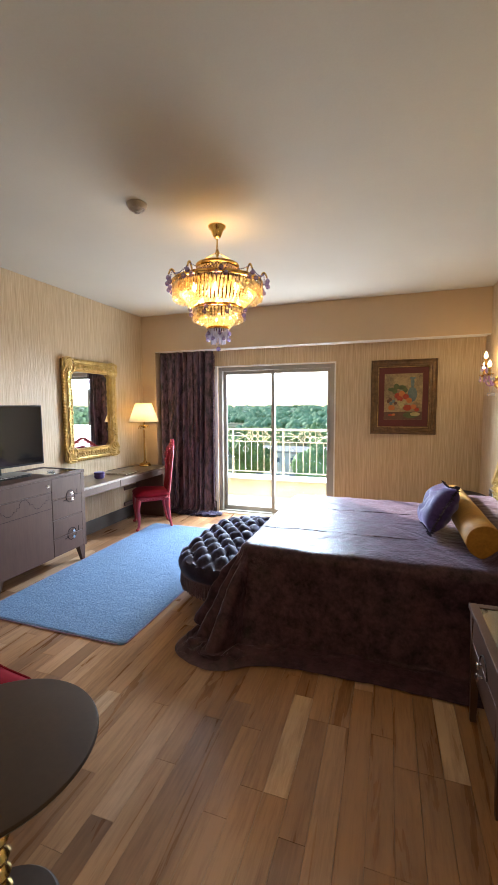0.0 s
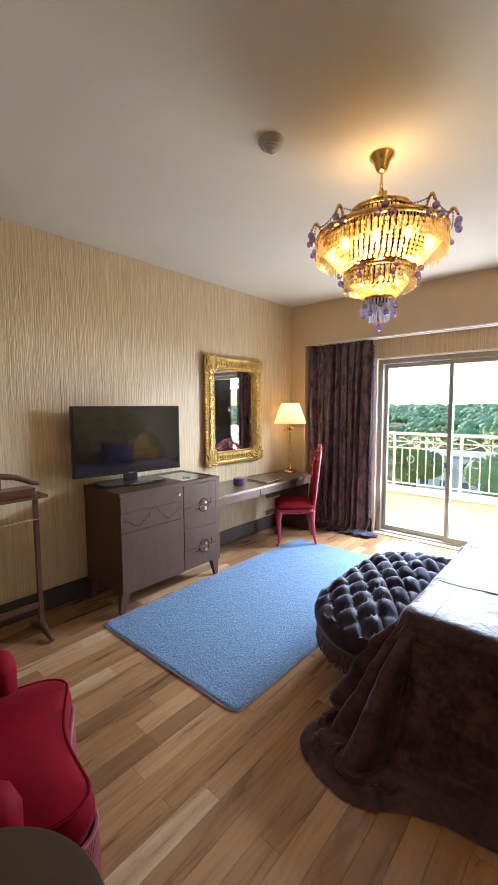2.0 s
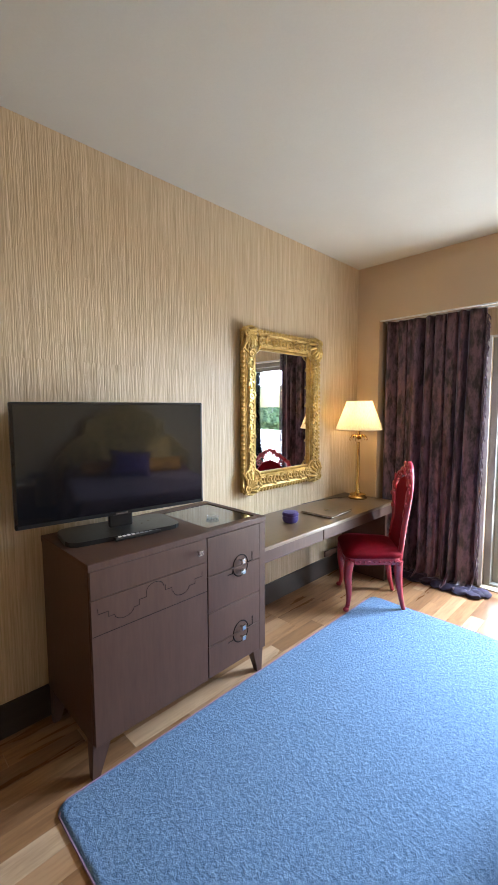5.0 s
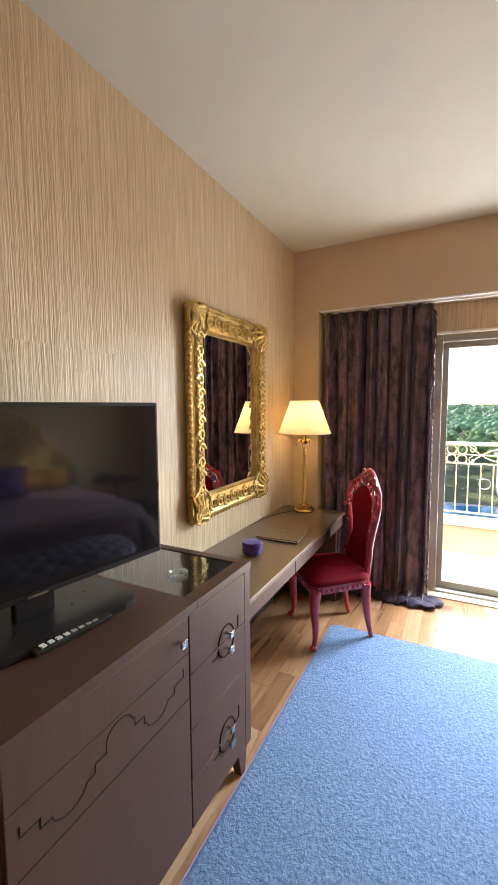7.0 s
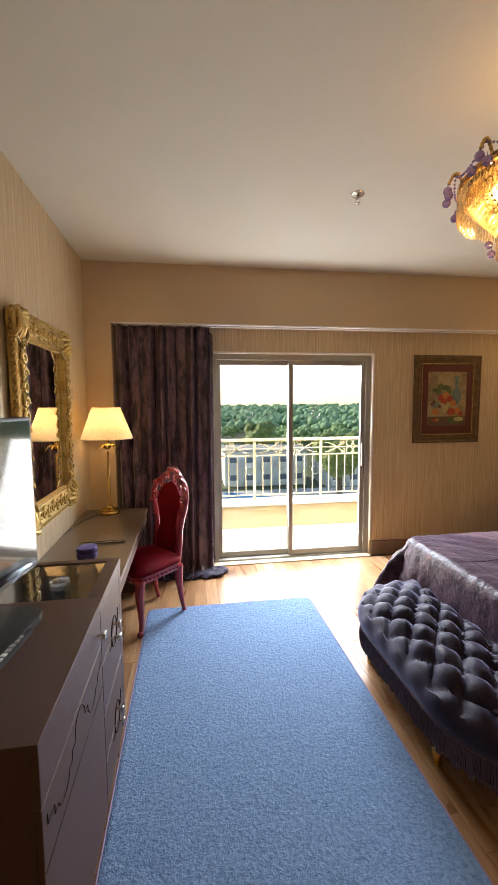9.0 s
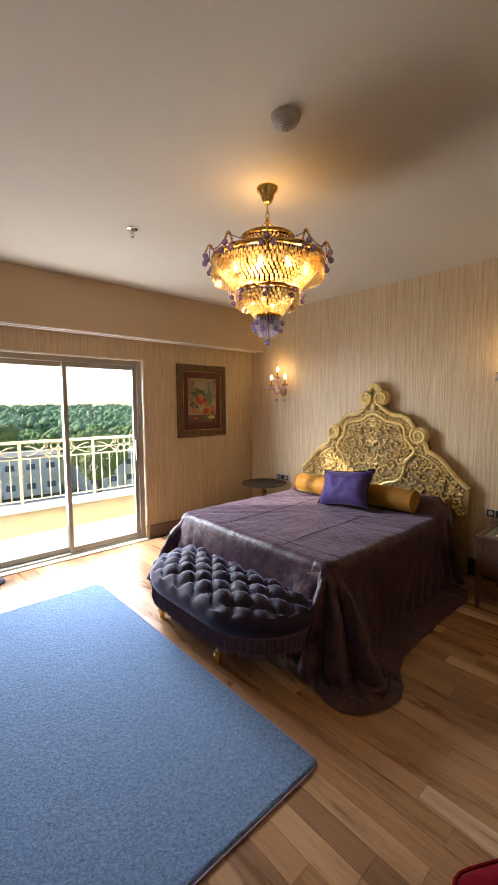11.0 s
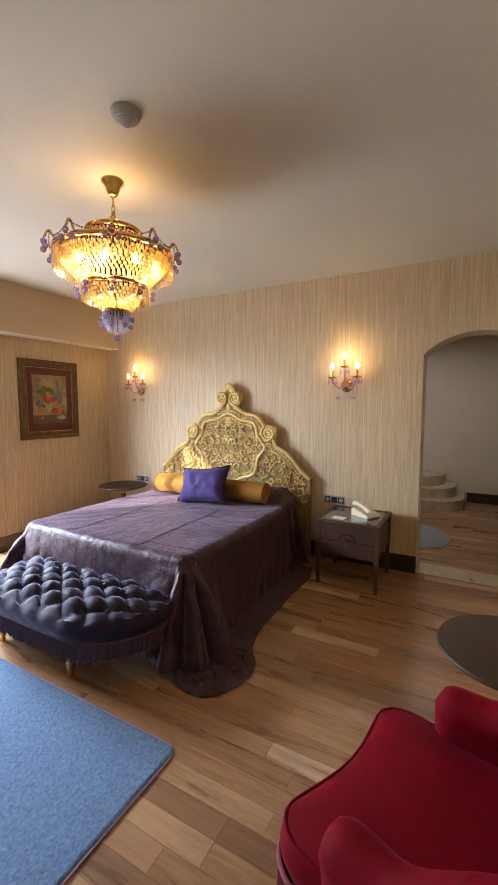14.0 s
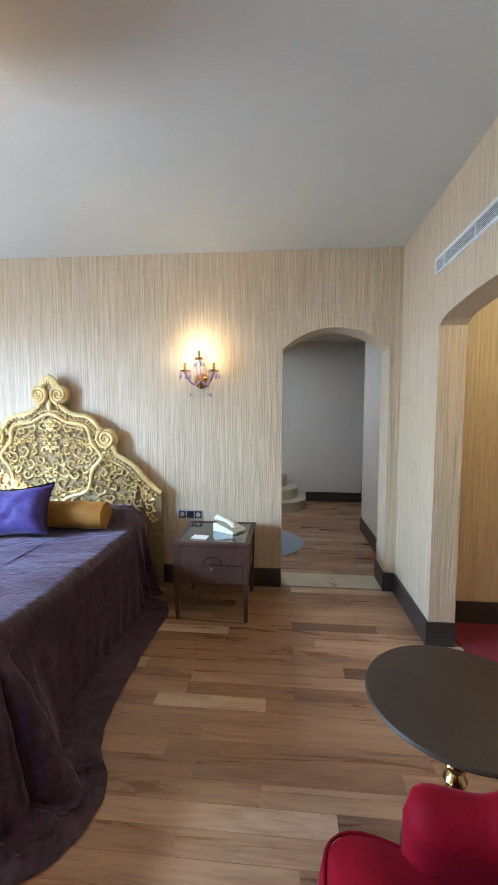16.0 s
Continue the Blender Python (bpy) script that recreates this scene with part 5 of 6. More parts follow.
for cy, sy in ((MY0 + 0.075, 1), (MY1 - 0.075, -1)):
    for cz, sz in ((MZ0 + 0.075, 1), (MZ1 - 0.075, -1)):
        bm = bmesh.new()
        for k in range(7):
            a = math.atan2(sz, sy) + (k - 3) * 0.36
            tube(bm, [mx(cy - sy * 0.05, cz - sz * 0.05, 0.062), mx(cy - sy * 0.05 + 0.075 * math.cos(a), cz - sz * 0.05 + 0.075 * math.sin(a), 0.078), mx(cy - sy * 0.05 + 0.125 * math.cos(a), cz - sz * 0.05 + 0.125 * math.sin(a), 0.052)], [0.008, 0.016, 0.008], 8)
        sp = spiral((cy - sy * 0.045, cz - sz * 0.045), 0.042, 1.5, 0, sy * sz, 22)
        tube(bm, [mx(a, b, 0.07) for a, b in sp], 0.01, 6)
        pts = [mx(cy + 0.095 * math.cos(a), cz + 0.095 * math.sin(a), 0.055) for a in np.linspace(0, 6.283, 24, endpoint=False)]
        tube(bm, pts, 0.010, 6, True)
        part("corner_shell", bm, GILT, mir, "gilt shell corner ornament", True)

# ---- red dining chair at the desk ----
rc_ang = math.degrees(math.atan2(-0.63, -0.77))
chair = thing("carved_chair", "red lacquered carved chair with red velvet seat by the desk", "chair", pose(-2.86, 4.815, 0, 0, 0, rc_ang))


def cabriole(x, y, dx, dy, front):
    pts, rs = [], []
    for s in np.linspace(0, 1, 12):
        k = 0.045 * math.sin(s * math.pi * 1.0) - 0.035 * math.sin(s * math.pi) * s * 2 + (0.03 * s ** 4)
        k = k if front else 0.05 * s * s
        pts.append((x + dx * k, y + dy * k, 0.40 - 0.388 * s))
        rs.append((0.026 * (1 - s) + 0.013) if s < 0.85 else 0.016)
    bm = tube(bmesh.new(), pts, rs, 10)
    if front:
        ball(bm, (pts[-1][0] + dx * 0.006, pts[-1][1] + dy * 0.006, 0.02), 0.024, 2, (1, 1, 0.8))
        for k in range(5):
            ball(bm, (pts[1][0] + dx * 0.022, pts[1][1] + dy * 0.022, 0.40 - k * 0.018), 0.016 - k * 0.002, 1)
    else:
        ball(bm, (pts[-1][0], pts[-1][1], 0.012), 0.018, 1, (1, 1, 0.65))
    part("leg", bm, REDLAC, chair, "carved cabriole leg" if front else "", True)


for sy in (-1, 1):
    cabriole(0.185, sy * 0.215, 0.7, sy * 0.5, True)
    cabriole(-0.185, sy * 0.175, -1, 0, False)


def seat_plan(s, grow=0.0):
    p, n = rounded(s, -0.21, 0.22, -0.235, 0.235, 0.07)
    p = p + n * grow
    return Vector((p.x, p.y * (0.86 + 0.14 * smoothstep(-0.2, 0.2, p.x))))


bm = bmesh.new()
prism(bm, [tuple(seat_plan(k / 60)) for k in range(60)], 0.375, 0.425)
part("seat_rail", bm, REDLAC, chair, "carved seat rail")
bm = bmesh.new()
for k in range(44):
    p = seat_plan(k / 44, 0.004)
    ball(bm, (p.x, p.y, 0.398), 0.012, 1)
part("carved_beading", bm, REDLAC, chair)
bm = bmesh.new()


def seat_f(s, t):
    j = round(t * 12)
    p = seat_plan(s, 0.002)
    if j < 8:
        f = j / 8
        return Vector((p.x * f, p.y * f, 0.425 + 0.06 + 0.03 * (1 - f ** 2.4) - 0.02 * f ** 6))
    v = (j - 8) / 4
    q = seat_plan(s, 0.002 + 0.012 * math.sin(v * math.pi))
    return Vector((q.x, q.y, 0.465 - 0.04 * v))


sheet(bm, 60, 13, seat_f, True)
bmesh.ops.remove_doubles(bm, verts=bm.verts, dist=0.0004)
part("seat", bm, REDV, chair, "red velvet seat cushion", True)


def back_pt(u, z):
    """A point of the raked back: u across, z up."""
    return (-0.185 - 0.115 * (z - 0.40) - 0.03 * (1 - (u / 0.22) ** 2), u, z)


bl = [(0.155, 0.40), (0.16, 0.55), (0.15, 0.66), (0.175, 0.76), (0.205, 0.85), (0.215, 0.93), (0.19, 1.0), (0.14, 1.04), (0.09, 1.075), (0.04, 1.115), (0.0, 1.13)]
full = bl + [(-a, b) for a, b in bl[-2::-1]]
bm = tube(bmesh.new(), [back_pt(u, z) for u, z in full], 0.021, 10)
part("backrest_frame", bm, REDLAC, chair, "carved red back frame", True)
bm = bmesh.new()
for u, z in full[4:-4]:
    for k in range(2):
        p = back_pt(u + rg.uniform(-0.012, 0.012), z + rg.uniform(-0.012, 0.012))
        ball(bm, (p[0] + 0.016, p[1], p[2]), 0.022, 1, (0.7, 1, 1))
for sg in (-1, 1):
    for (cu, cz, r, tr) in ((0.05, 1.06, 0.035, 1.4), (0.12, 1.0, 0.035, 1.3), (0.175, 0.9, 0.035, 1.4), (0.165, 0.76, 0.03, 1.3)):
        sp = spiral((sg * cu, cz), r, tr, math.pi / 2, sg, 20)
        tube(bm, [tuple(Vector(back_pt(a, b)) + Vector((0.02, 0, 0))) for a, b in sp], 0.008, 6)
part("carved_crest", bm, REDLAC, chair, "carved red scrolls", True)
bm = bmesh.new()
pl = [(0.125, 0.47), (0.125, 0.6), (0.10, 0.68), (0.12, 0.78), (0.145, 0.86), (0.14, 0.93), (0.08, 1.0), (0.0, 1.03)]
pf = pl + [(-a, b) for a, b in pl[-2::-1]]
a_ = [bm.verts.new(Vector(back_pt(u, z)) + Vector((0.02, 0, 0))) for u, z in pf]
b_ = [bm.verts.new(Vector(back_pt(u, z)) - Vector((0.018, 0, 0))) for u, z in pf]
for q in (a_, b_):
    for k in range(len(pf) // 2):
        bm.faces.new([q[k], q[k + 1], q[-k - 2], q[-k - 1]] if k + 1 < len(pf) - k - 2 else [q[k], q[k + 1], q[-k - 1]])
for k in range(len(pf)):
    bm.faces.new((a_[k], a_[(k + 1) % len(pf)], b_[(k + 1) % len(pf)], b_[k]))
part("back_cushion", bm, REDV, chair, "red velvet back pad")

# ---- red armchair ----
arm = thing("armchair", "low red velvet tub armchair with piping and a long fringe", "armchair", pose(-1.71, 1.185, 0, 0, 0, -18))


def tub(s, grow=0.0, front=0.0):
    """Plan of the seat, its front edge swelling forward in the middle."""
    p, n = rounded(s, -0.37, 0.37, -0.38, 0.36, 0.12)
    p = p + n * grow
    if p.y > 0.1:
        p.y += (0.045 - 0.05 * math.cos(p.x / 0.36 * math.pi / 2) ** 2) * smoothstep(0.1, 0.36, p.y) + front
    return p


bm = bmesh.new()


def tub_seat(s, t):
    j = round(t * 16)
    if j <= 9:
        f = j / 9
        p = tub(s, -0.02)
        return Vector((p.x * f, p.y * f, 0.405 + 0.05 * (1 - f ** 3)))
    v = (j - 9) / 7
    p = tub(s, -0.02 + 0.022 * math.sin(v * math.pi))
    return Vector((p.x, p.y, 0.405 - 0.13 * v))


sheet(bm, 90, 17, tub_seat, True)
bmesh.ops.remove_doubles(bm, verts=bm.verts, dist=0.0004)
part("seat", bm, REDV, arm, "red velvet seat", True)
part("piping", tube(bmesh.new(), [(tub(k / 90, -0.012).x, tub(k / 90, -0.012).y, 0.402) for k in range(90)], 0.005, 6, True), REDV, arm, "corded piping")
bm = bmesh.new()
prism(bm, [tuple(tub(k / 60, -0.04)) for k in range(60)], 0.07, 0.29)
part("base", bm, REDV, arm)
bm = bmesh.new()
for k in range(420):
    p = tub(k / 420, 0.004)
    tube(bm, [(p.x, p.y, 0.285), (p.x * 1.01, p.y * 1.01, 0.16), (p.x + rg.uniform(-0.004, 0.004), p.y + rg.uniform(-0.004, 0.004), 0.03)], [0.003, 0.004, 0.0045], 4)
part("fringe", bm, REDFR, arm, "long dusty-red fringe")
part("braid", tube(bmesh.new(), [(tub(k / 90, 0.004).x, tub(k / 90, 0.004).y, 0.288) for k in range(90)], 0.008, 6, True), REDFR, arm)


def hoop(t):
    """Centre line of the arms and back, from one arm front round to the other: place and top height."""
    a = math.pi * (-0.02 + 1.04 * t)
    x, y = -0.40 * math.cos(a), -0.02 - 0.40 * math.sin(a)
    if t < 0.25 or t > 0.75:
        s = (0.25 - t) / 0.25 if t < 0.25 else (t - 0.75) / 0.25
        x = (-1 if t < 0.5 else 1) * (0.345 + 0.03 * (1 - s))
        y = -0.16 + 0.36 * s
    m_ = math.sin(math.pi * t)
    return x, y, 0.59 + 0.22 * smoothstep(0.35, 0.95, m_) + 0.015 * m_


def hoop_f(s, t):
    x, y, top = hoop(t)
    x2, y2, _ = hoop(min(1, t + 0.01))
    x1, y1, _ = hoop(max(0, t - 0.01))
    d = Vector((x2 - x1, y2 - y1)).normalized()
    nrm = Vector((d.y, -d.x))
    a = s * 2 * math.pi
    endr = math.sqrt(max(0.0, 1 - max(0, (0.05 - min(t, 1 - t)) / 0.05) ** 2)) * 0.9 + 0.1
    r = 0.075 * endr
    c, si = math.cos(a), math.sin(a)
    if si >= 0:
        return Vector((x + nrm.x * c * r, y + nrm.y * c * r, top - 0.075 + si * r))
    low = 0.30
    return Vector((x + nrm.x * c * r * 0.85, y + nrm.y * c * r * 0.85, (top - 0.075) + si * (top - 0.075 - low)))


bm = bmesh.new()
sheet(bm, 28, 60, hoop_f, True)
bm.verts.ensure_lookup_table()
bm.faces.new([bm.verts[k] for k in range(28)])
bm.faces.new([bm.verts[59 * 28 + k] for k in range(28)])
part("arms_and_back", bm, REDV, arm, "rounded padded arms and back", True)


# ---- round tables ----
def round_table(x, y, label):
    t = thing("side_table", label, "side table", pose(x, y, 0), group="round side tables")
    part("tabletop", Lt([(0.0, 0.578), (0.285, 0.578), (0.298, 0.582), (0.304, 0.590), (0.300, 0.598), (0.292, 0.600), (0.0, 0.600)], 64), TABLEW, t, "", True)
    prof = [(0.03, 0.03)]
    for k in range(9):
        z = 0.05 + k * 0.056
        prof += [(0.022, z), (0.036, z + 0.014), (0.040, z + 0.028), (0.03, z + 0.045), (0.022, z + 0.054)]
    prof += [(0.05, 0.565), (0.09, 0.578)]
    part("stem", Lt(prof, 20), BRASS, t, "ringed gilt bamboo stem", True)
    part("foot_plate", Lt([(0.0, 0), (0.165, 0), (0.17, 0.008), (0.16, 0.02), (0.05, 0.032), (0, 0.034)], 40), TABLEW, t, "", True)


round_table(-0.972, 0.99, "round dark-veneered table on a gilt stem beside the armchair")
round_table(0.85, 5.12, "round dark-veneered table on a gilt stem beside the bed")

# ---- nightstand ----
ns = thing("nightstand", "dark espresso nightstand with a glass top and one drawer", "nightstand")
X0, X1, Y0, Y1, T = 0.515, 1.11, 1.825, 2.40, 0.60
bm = bmesh.new()
for lo, hi in (((X0, Y0, T - 0.025), (X0 + 0.04, Y1, T)), ((X1 - 0.04, Y0, T - 0.025), (X1, Y1, T)), ((X0 + 0.04, Y0, T - 0.025), (X1 - 0.04, Y0 + 0.04, T)), ((X0 + 0.04, Y1 - 0.04, T - 0.025), (X1 - 0.04, Y1, T))):
    box(bm, lo, hi, 0.002)
part("top_frame", bm, CABINET, ns)
part("glass_top", B_((X0 + 0.041, Y0 + 0.041, T - 0.02), (X1 - 0.041, Y1 - 0.041, T - 0.004)), TOPGLASS, ns, "dark glass inset")
part("body", B_((X0 + 0.03, Y0 + 0.025, 0.285), (X1 - 0.01, Y1 - 0.025, T - 0.026), 0.003), CABINET, ns)
for k, (z0, z1) in enumerate(((0.29, 0.425), (0.43, 0.57))):
    d = part("drawer", B_((X0 + 0.014, Y0 + 0.055, z0), (X0 + 0.03, Y1 - 0.055, z1), 0.002), CABINET, ns)
    z = 0.402 if k == 0 else 0.453
    bm = box(bmesh.new(), (X0 - 0.014, 2.1 - 0.013, z - 0.012), (X0 - 0.004, 2.1 + 0.013, z + 0.012), 0.002)
    tube(bm, [(X0 + 0.014, 2.1, z), (X0 - 0.008, 2.1, z)], 0.006, 8)
    part("knob", bm, CHROME, d, "square nickel knob")
    if k:
        part("inlay_line", tube(bmesh.new(), [(X0 + 0.0135, 2.1 + 0.07 * math.cos(a), 0.432 + 0.06 * math.sin(a)) for a in np.linspace(0, math.pi, 16)], 0.0035, 4), GROOVE, d)
for x, y, sy in ((X0 + 0.035, Y0 + 0.03, 1), (X0 + 0.035, Y1 - 0.03, -1), (X1 - 0.03, Y0 + 0.03, 1), (X1 - 0.03, Y1 - 0.03, -1)):
    bm = bmesh.new()
    a = [bm.verts.new((x + i * 0.026, y + j * 0.026, T - 0.027)) for i, j in ((-1, -1), (1, -1), (1, 1), (-1, 1))]
    b = [bm.verts.new((x + i * 0.013, y + j * 0.013 + 0, 0)) for i, j in ((-1, -1), (1, -1), (1, 1), (-1, 1))]
    bm.faces.new(a), bm.faces.new(b)
    for k in range(4):
        bm.faces.new((a[k], a[(k + 1) % 4], b[(k + 1) % 4], b[k]))
    part("leg", bm, CABINET, ns)
ph = thing("telephone", "ivory desk telephone on the nightstand", "telephone", pose(0.86, 2.02, T - 0.003, 0, 0, 62))
bm = bmesh.new()
prism(bm, [(-0.09, 0.0), (0.10, 0.0), (0.10, 0.065), (0.07, 0.07), (-0.09, 0.022)], -0.085, 0.085, "y")
part("phone_base", bm, CREAM, ph)
part("handset", tube(bmesh.new(), [(-0.085, 0.055, 0.055), (-0.07, 0.055, 0.075), (0.0, 0.055, 0.098), (0.075, 0.055, 0.112), (0.095, 0.055, 0.096)], [0.022, 0.027, 0.018, 0.026, 0.022], 10), CREAM, ph, "", True)
for i in range(3):
    for j in range(4):
        p = (-0.055 + j * 0.026, -0.045 + i * 0.024, 0.034 + j * 0.0078)
        part("key", B_((p[0] - 0.008, p[1] - 0.008, p[2] - 0.004), (p[0] + 0.008, p[1] + 0.008, p[2] + 0.004), 0.001), WHITEP, ph)
pts = [(-0.10 + 0.012 * math.cos(k * 1.3), -0.02 + 0.0035 * k - 0.05, 0.012 + 0.009 * math.sin(k * 1.3)) for k in range(40)]
part("coiled_cord", tube(bmesh.new(), pts, 0.004, 5), CREAM, ph, "coiled ivory cord", True)
nt = thing("note_card", "white folded note card on the nightstand", "card", pose(0.66, 2.22, T - 0.003, 0, 0, -8))
part("card", B_((-0.045, -0.06, 0), (0.045, 0.06, 0.002)), CARD, nt)


# ---- sockets ----
def sockets(yc, zc):
    s = thing("socket_plate", "dark grey triple wall socket", "socket", pose(E_ - 0.001, yc, zc), group="wall sockets")
    part("plate", B_((-0.010, -0.112, -0.04), (0, 0.112, 0.04), 0.003), GREYB, s)
    for k in (-1, 0, 1):
        part("insert", B_((-0.0135, k * 0.072 - 0.031, -0.031), (-0.010, k * 0.072 + 0.031, 0.031), 0.002), BLACKP, s)
        if k:
            part("well", Lt([(0.0, 0.0), (0.02, 0.0), (0.022, 0.002), (0.018, 0.0015), (0, 0.001)], 16, (-0.0136, k * 0.072, 0), Matrix.Rotation(-math.pi / 2, 3, "Y")), GREYB, s)


sockets(2.42, 0.635)
sockets(5.10, 0.63)


# ---- sconces ----
def sconce(yc):
    s = thing("wall_sconce", "three-armed brass wall sconce with pink glass drops, lit", "wall lamp", pose(E_ - 0.001, yc, 1.82), group="wall sconces")
    part("wall_plate", Lt([(0.062, 0.0), (0.066, 0.012), (0.05, 0.026), (0.028, 0.04), (0.0, 0.05)], 24, (0, 0, 0), Matrix.Rotation(-math.pi / 2, 3, "Y")), BRASS, s, "round brass wall plate", True)
    ends = ((-0.11, -0.125, 0.10), (-0.12, 0.0, 0.20), (-0.11, 0.125, 0.10))
    for ex, ey, ez in ends:
        pts = []
        for k in np.linspace(0, 1, 14):
            pts.append((-0.03 + (ex + 0.03) * k, ey * k, 0.01 + (ez - 0.045) * k ** 2.2 - 0.05 * math.sin(k * math.pi) * (1 if ey else 0.3)))
        part("glass_arm", tube(bmesh.new(), pts, 0.009, 8), PINK, s, "twisted violet glass arm", True)
        part("drip_pan", Lt([(0.01, ez - 0.035), (0.03, ez - 0.03), (0.044, ez - 0.018), (0.046, ez - 0.014), (0.012, ez - 0.02), (0.012, ez - 0.01)], 20, (ex, ey, 0)), BRASS, s, "brass drip pan", True)
        part("candle_sleeve", Lt([(0.0, ez - 0.02), (0.0105, ez - 0.02), (0.0105, ez + 0.055), (0.0, ez + 0.055)], 12, (ex, ey, 0)), BRASS, s)
        part("flame_bulb", Lt([(0.008, ez + 0.055), (0.015, ez + 0.068), (0.0175, ez + 0.082), (0.013, ez + 0.1), (0.006, ez + 0.115), (0.0, ez + 0.125)], 14, (ex, ey, 0)), BULB, s, "glowing flame-shaped bulb", True)
        for k in range(5):
            a = k * 1.2566
            px, py = ex + 0.043 * math.cos(a), ey + 0.043 * math.sin(a)
            bm = Lt([(0.0, ez - 0.018), (0.006, ez - 0.028), (0.001, ez - 0.038), (0.009, ez - 0.060), (0.0125, ez - 0.074), (0.0, ez - 0.094)], 6, (px, py, 0))
            part("drop", bm, PINK if k % 2 else CLEAR, s)
    for ey in (-0.075, 0.075):
        bm = tube(bmesh.new(), [(-0.06, ey, -0.03), (-0.06, ey, -0.10)], 0.002, 4)
        for k in range(5):
            a = k * 1.2566
            ball(bm, (-0.06 + 0.016 * math.cos(a), ey + 0.016 * math.sin(a), -0.122), 0.014, 1, (0.7, 0.7, 1.3))
        part("pendant", bm, CLEAR, s, "cut crystal pendant")
    for sg in (-1, 1):
        bm = bmesh.new()
        for k in range(9):
            u = k / 8
            ball(bm, (-0.115, sg * (0.125 - 0.125 * u), 0.085 + 0.1 * u - 0.05 * math.sin(u * math.pi)), 0.006, 1)
        part("bead_chain", bm, PINK, s, "swag of violet beads")


sconce(2.31)
sconce(5.09)

# ---- chandelier ----
chd = thing("chandelier", "tiered gilt crystal chandelier with amethyst glass balls, lit", "chandelier", pose(CH.x, CH.y, 0))
part("canopy", Lt([(0.066, H), (0.064, H - 0.012), (0.045, H - 0.03), (0.04, H - 0.05), (0.028, H - 0.075), (0.02, H - 0.085), (0.0, H - 0.09)], 32), BRASS, chd, "polished brass ceiling cup", True)
part("hanging_rod", tube(bmesh.new(), [(0, 0, H - 0.085), (0, 0, H - 0.14)], 0.006, 8), BRASS, chd)
for k in range(3):
    z = H - 0.155 - k * 0.034
    pts = [((0.013 * math.cos(a)) * (1 if k % 2 else 0), (0.013 * math.cos(a)) * (0 if k % 2 else 1), z + 0.023 * math.sin(a)) for a in np.linspace(0, 6.283, 16, endpoint=False)]
    part("chain_link", tube(bmesh.new(), pts, 0.0035, 6, True), BRASS, chd)


def band(r, z0, z1, label="gilt band"):
    part("band", Lt([(r - 0.008, z0), (r + 0.004, z0), (r + 0.007, z0 + 0.006), (r + 0.004, (z0 + z1) / 2), (r + 0.007, z1 - 0.006), (r + 0.003, z1), (r - 0.008, z1), (r - 0.008, z0)], 64), BRASS, chd, label, True)


def lattice(r0, r1, z0, z1, rows, bead, mat, label):
    """A net of cut beads between two rings."""
    bm = bmesh.new()
    for j in range(rows):
        s = (j + 0.5) / rows
        r, z = r0 + (r1 - r0) * s, z0 + (z1 - z0) * s
        n = max(8, int(2 * math.pi * r / (bead * 2.15)))
        for k in range(n):
            a = 2 * math.pi * (k + 0.5 * (j % 2)) / n
            ball(bm, (r * math.cos(a), r * math.sin(a), z), bead * rg.uniform(0.75, 1.0), 1, (1, 1, 1.1))
    part("bead_net", bm, mat, chd, label)


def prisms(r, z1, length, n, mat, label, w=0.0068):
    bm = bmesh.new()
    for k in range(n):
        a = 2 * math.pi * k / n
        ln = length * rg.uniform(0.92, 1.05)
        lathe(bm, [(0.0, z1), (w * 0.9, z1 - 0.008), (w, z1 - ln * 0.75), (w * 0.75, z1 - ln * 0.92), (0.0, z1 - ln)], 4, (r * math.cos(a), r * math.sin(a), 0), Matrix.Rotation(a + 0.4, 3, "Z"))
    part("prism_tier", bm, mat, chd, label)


band(0.165, 2.672, 2.694, "gilt top band")
lattice(0.160, 0.160, 2.665, 2.595, 4, 0.011, CRYSTAL, "net of amber-lit crystals")
band(0.170, 2.580, 2.596)
band(0.355, 2.535, 2.562, "wide gilt main band")
part("top_plate", Lt([(0.17, 2.585), (0.25, 2.572), (0.345, 2.556), (0.345, 2.552), (0.25, 2.568), (0.17, 2.581)], 64), BRASS, chd, "pierced gilt top plate", True)
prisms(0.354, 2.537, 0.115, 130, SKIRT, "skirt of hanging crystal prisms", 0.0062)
lattice(0.338, 0.205, 2.522, 2.378, 9, 0.0135, CRYSTAL, "bowl-shaped net of amber-lit crystals")
band(0.195, 2.352, 2.372)
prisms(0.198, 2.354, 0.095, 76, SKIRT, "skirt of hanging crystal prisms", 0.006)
lattice(0.186, 0.088, 2.345, 2.222, 7, 0.0125, CRYSTAL, "small bowl-shaped net of crystals")
band(0.082, 2.205, 2.222)
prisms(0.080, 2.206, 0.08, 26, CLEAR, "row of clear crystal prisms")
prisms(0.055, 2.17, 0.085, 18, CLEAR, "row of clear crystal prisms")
part("frame_rod", tube(bmesh.new(), [(0, 0, 2.80), (0, 0, 2.09)], 0.008, 8), BRASS, chd)
for k in range(3):
    a = k * 2.094
    part("stay", tube(bmesh.new(), [(0, 0, 2.79), (0.16 * math.cos(a), 0.16 * math.sin(a), 2.69)], 0.003, 6), BRASS, chd)
    part("spoke", tube(bmesh.new(), [(0, 0, 2.55), (0.35 * math.cos(a), 0.35 * math.sin(a), 2.55)], 0.005, 6), BRASS, chd)
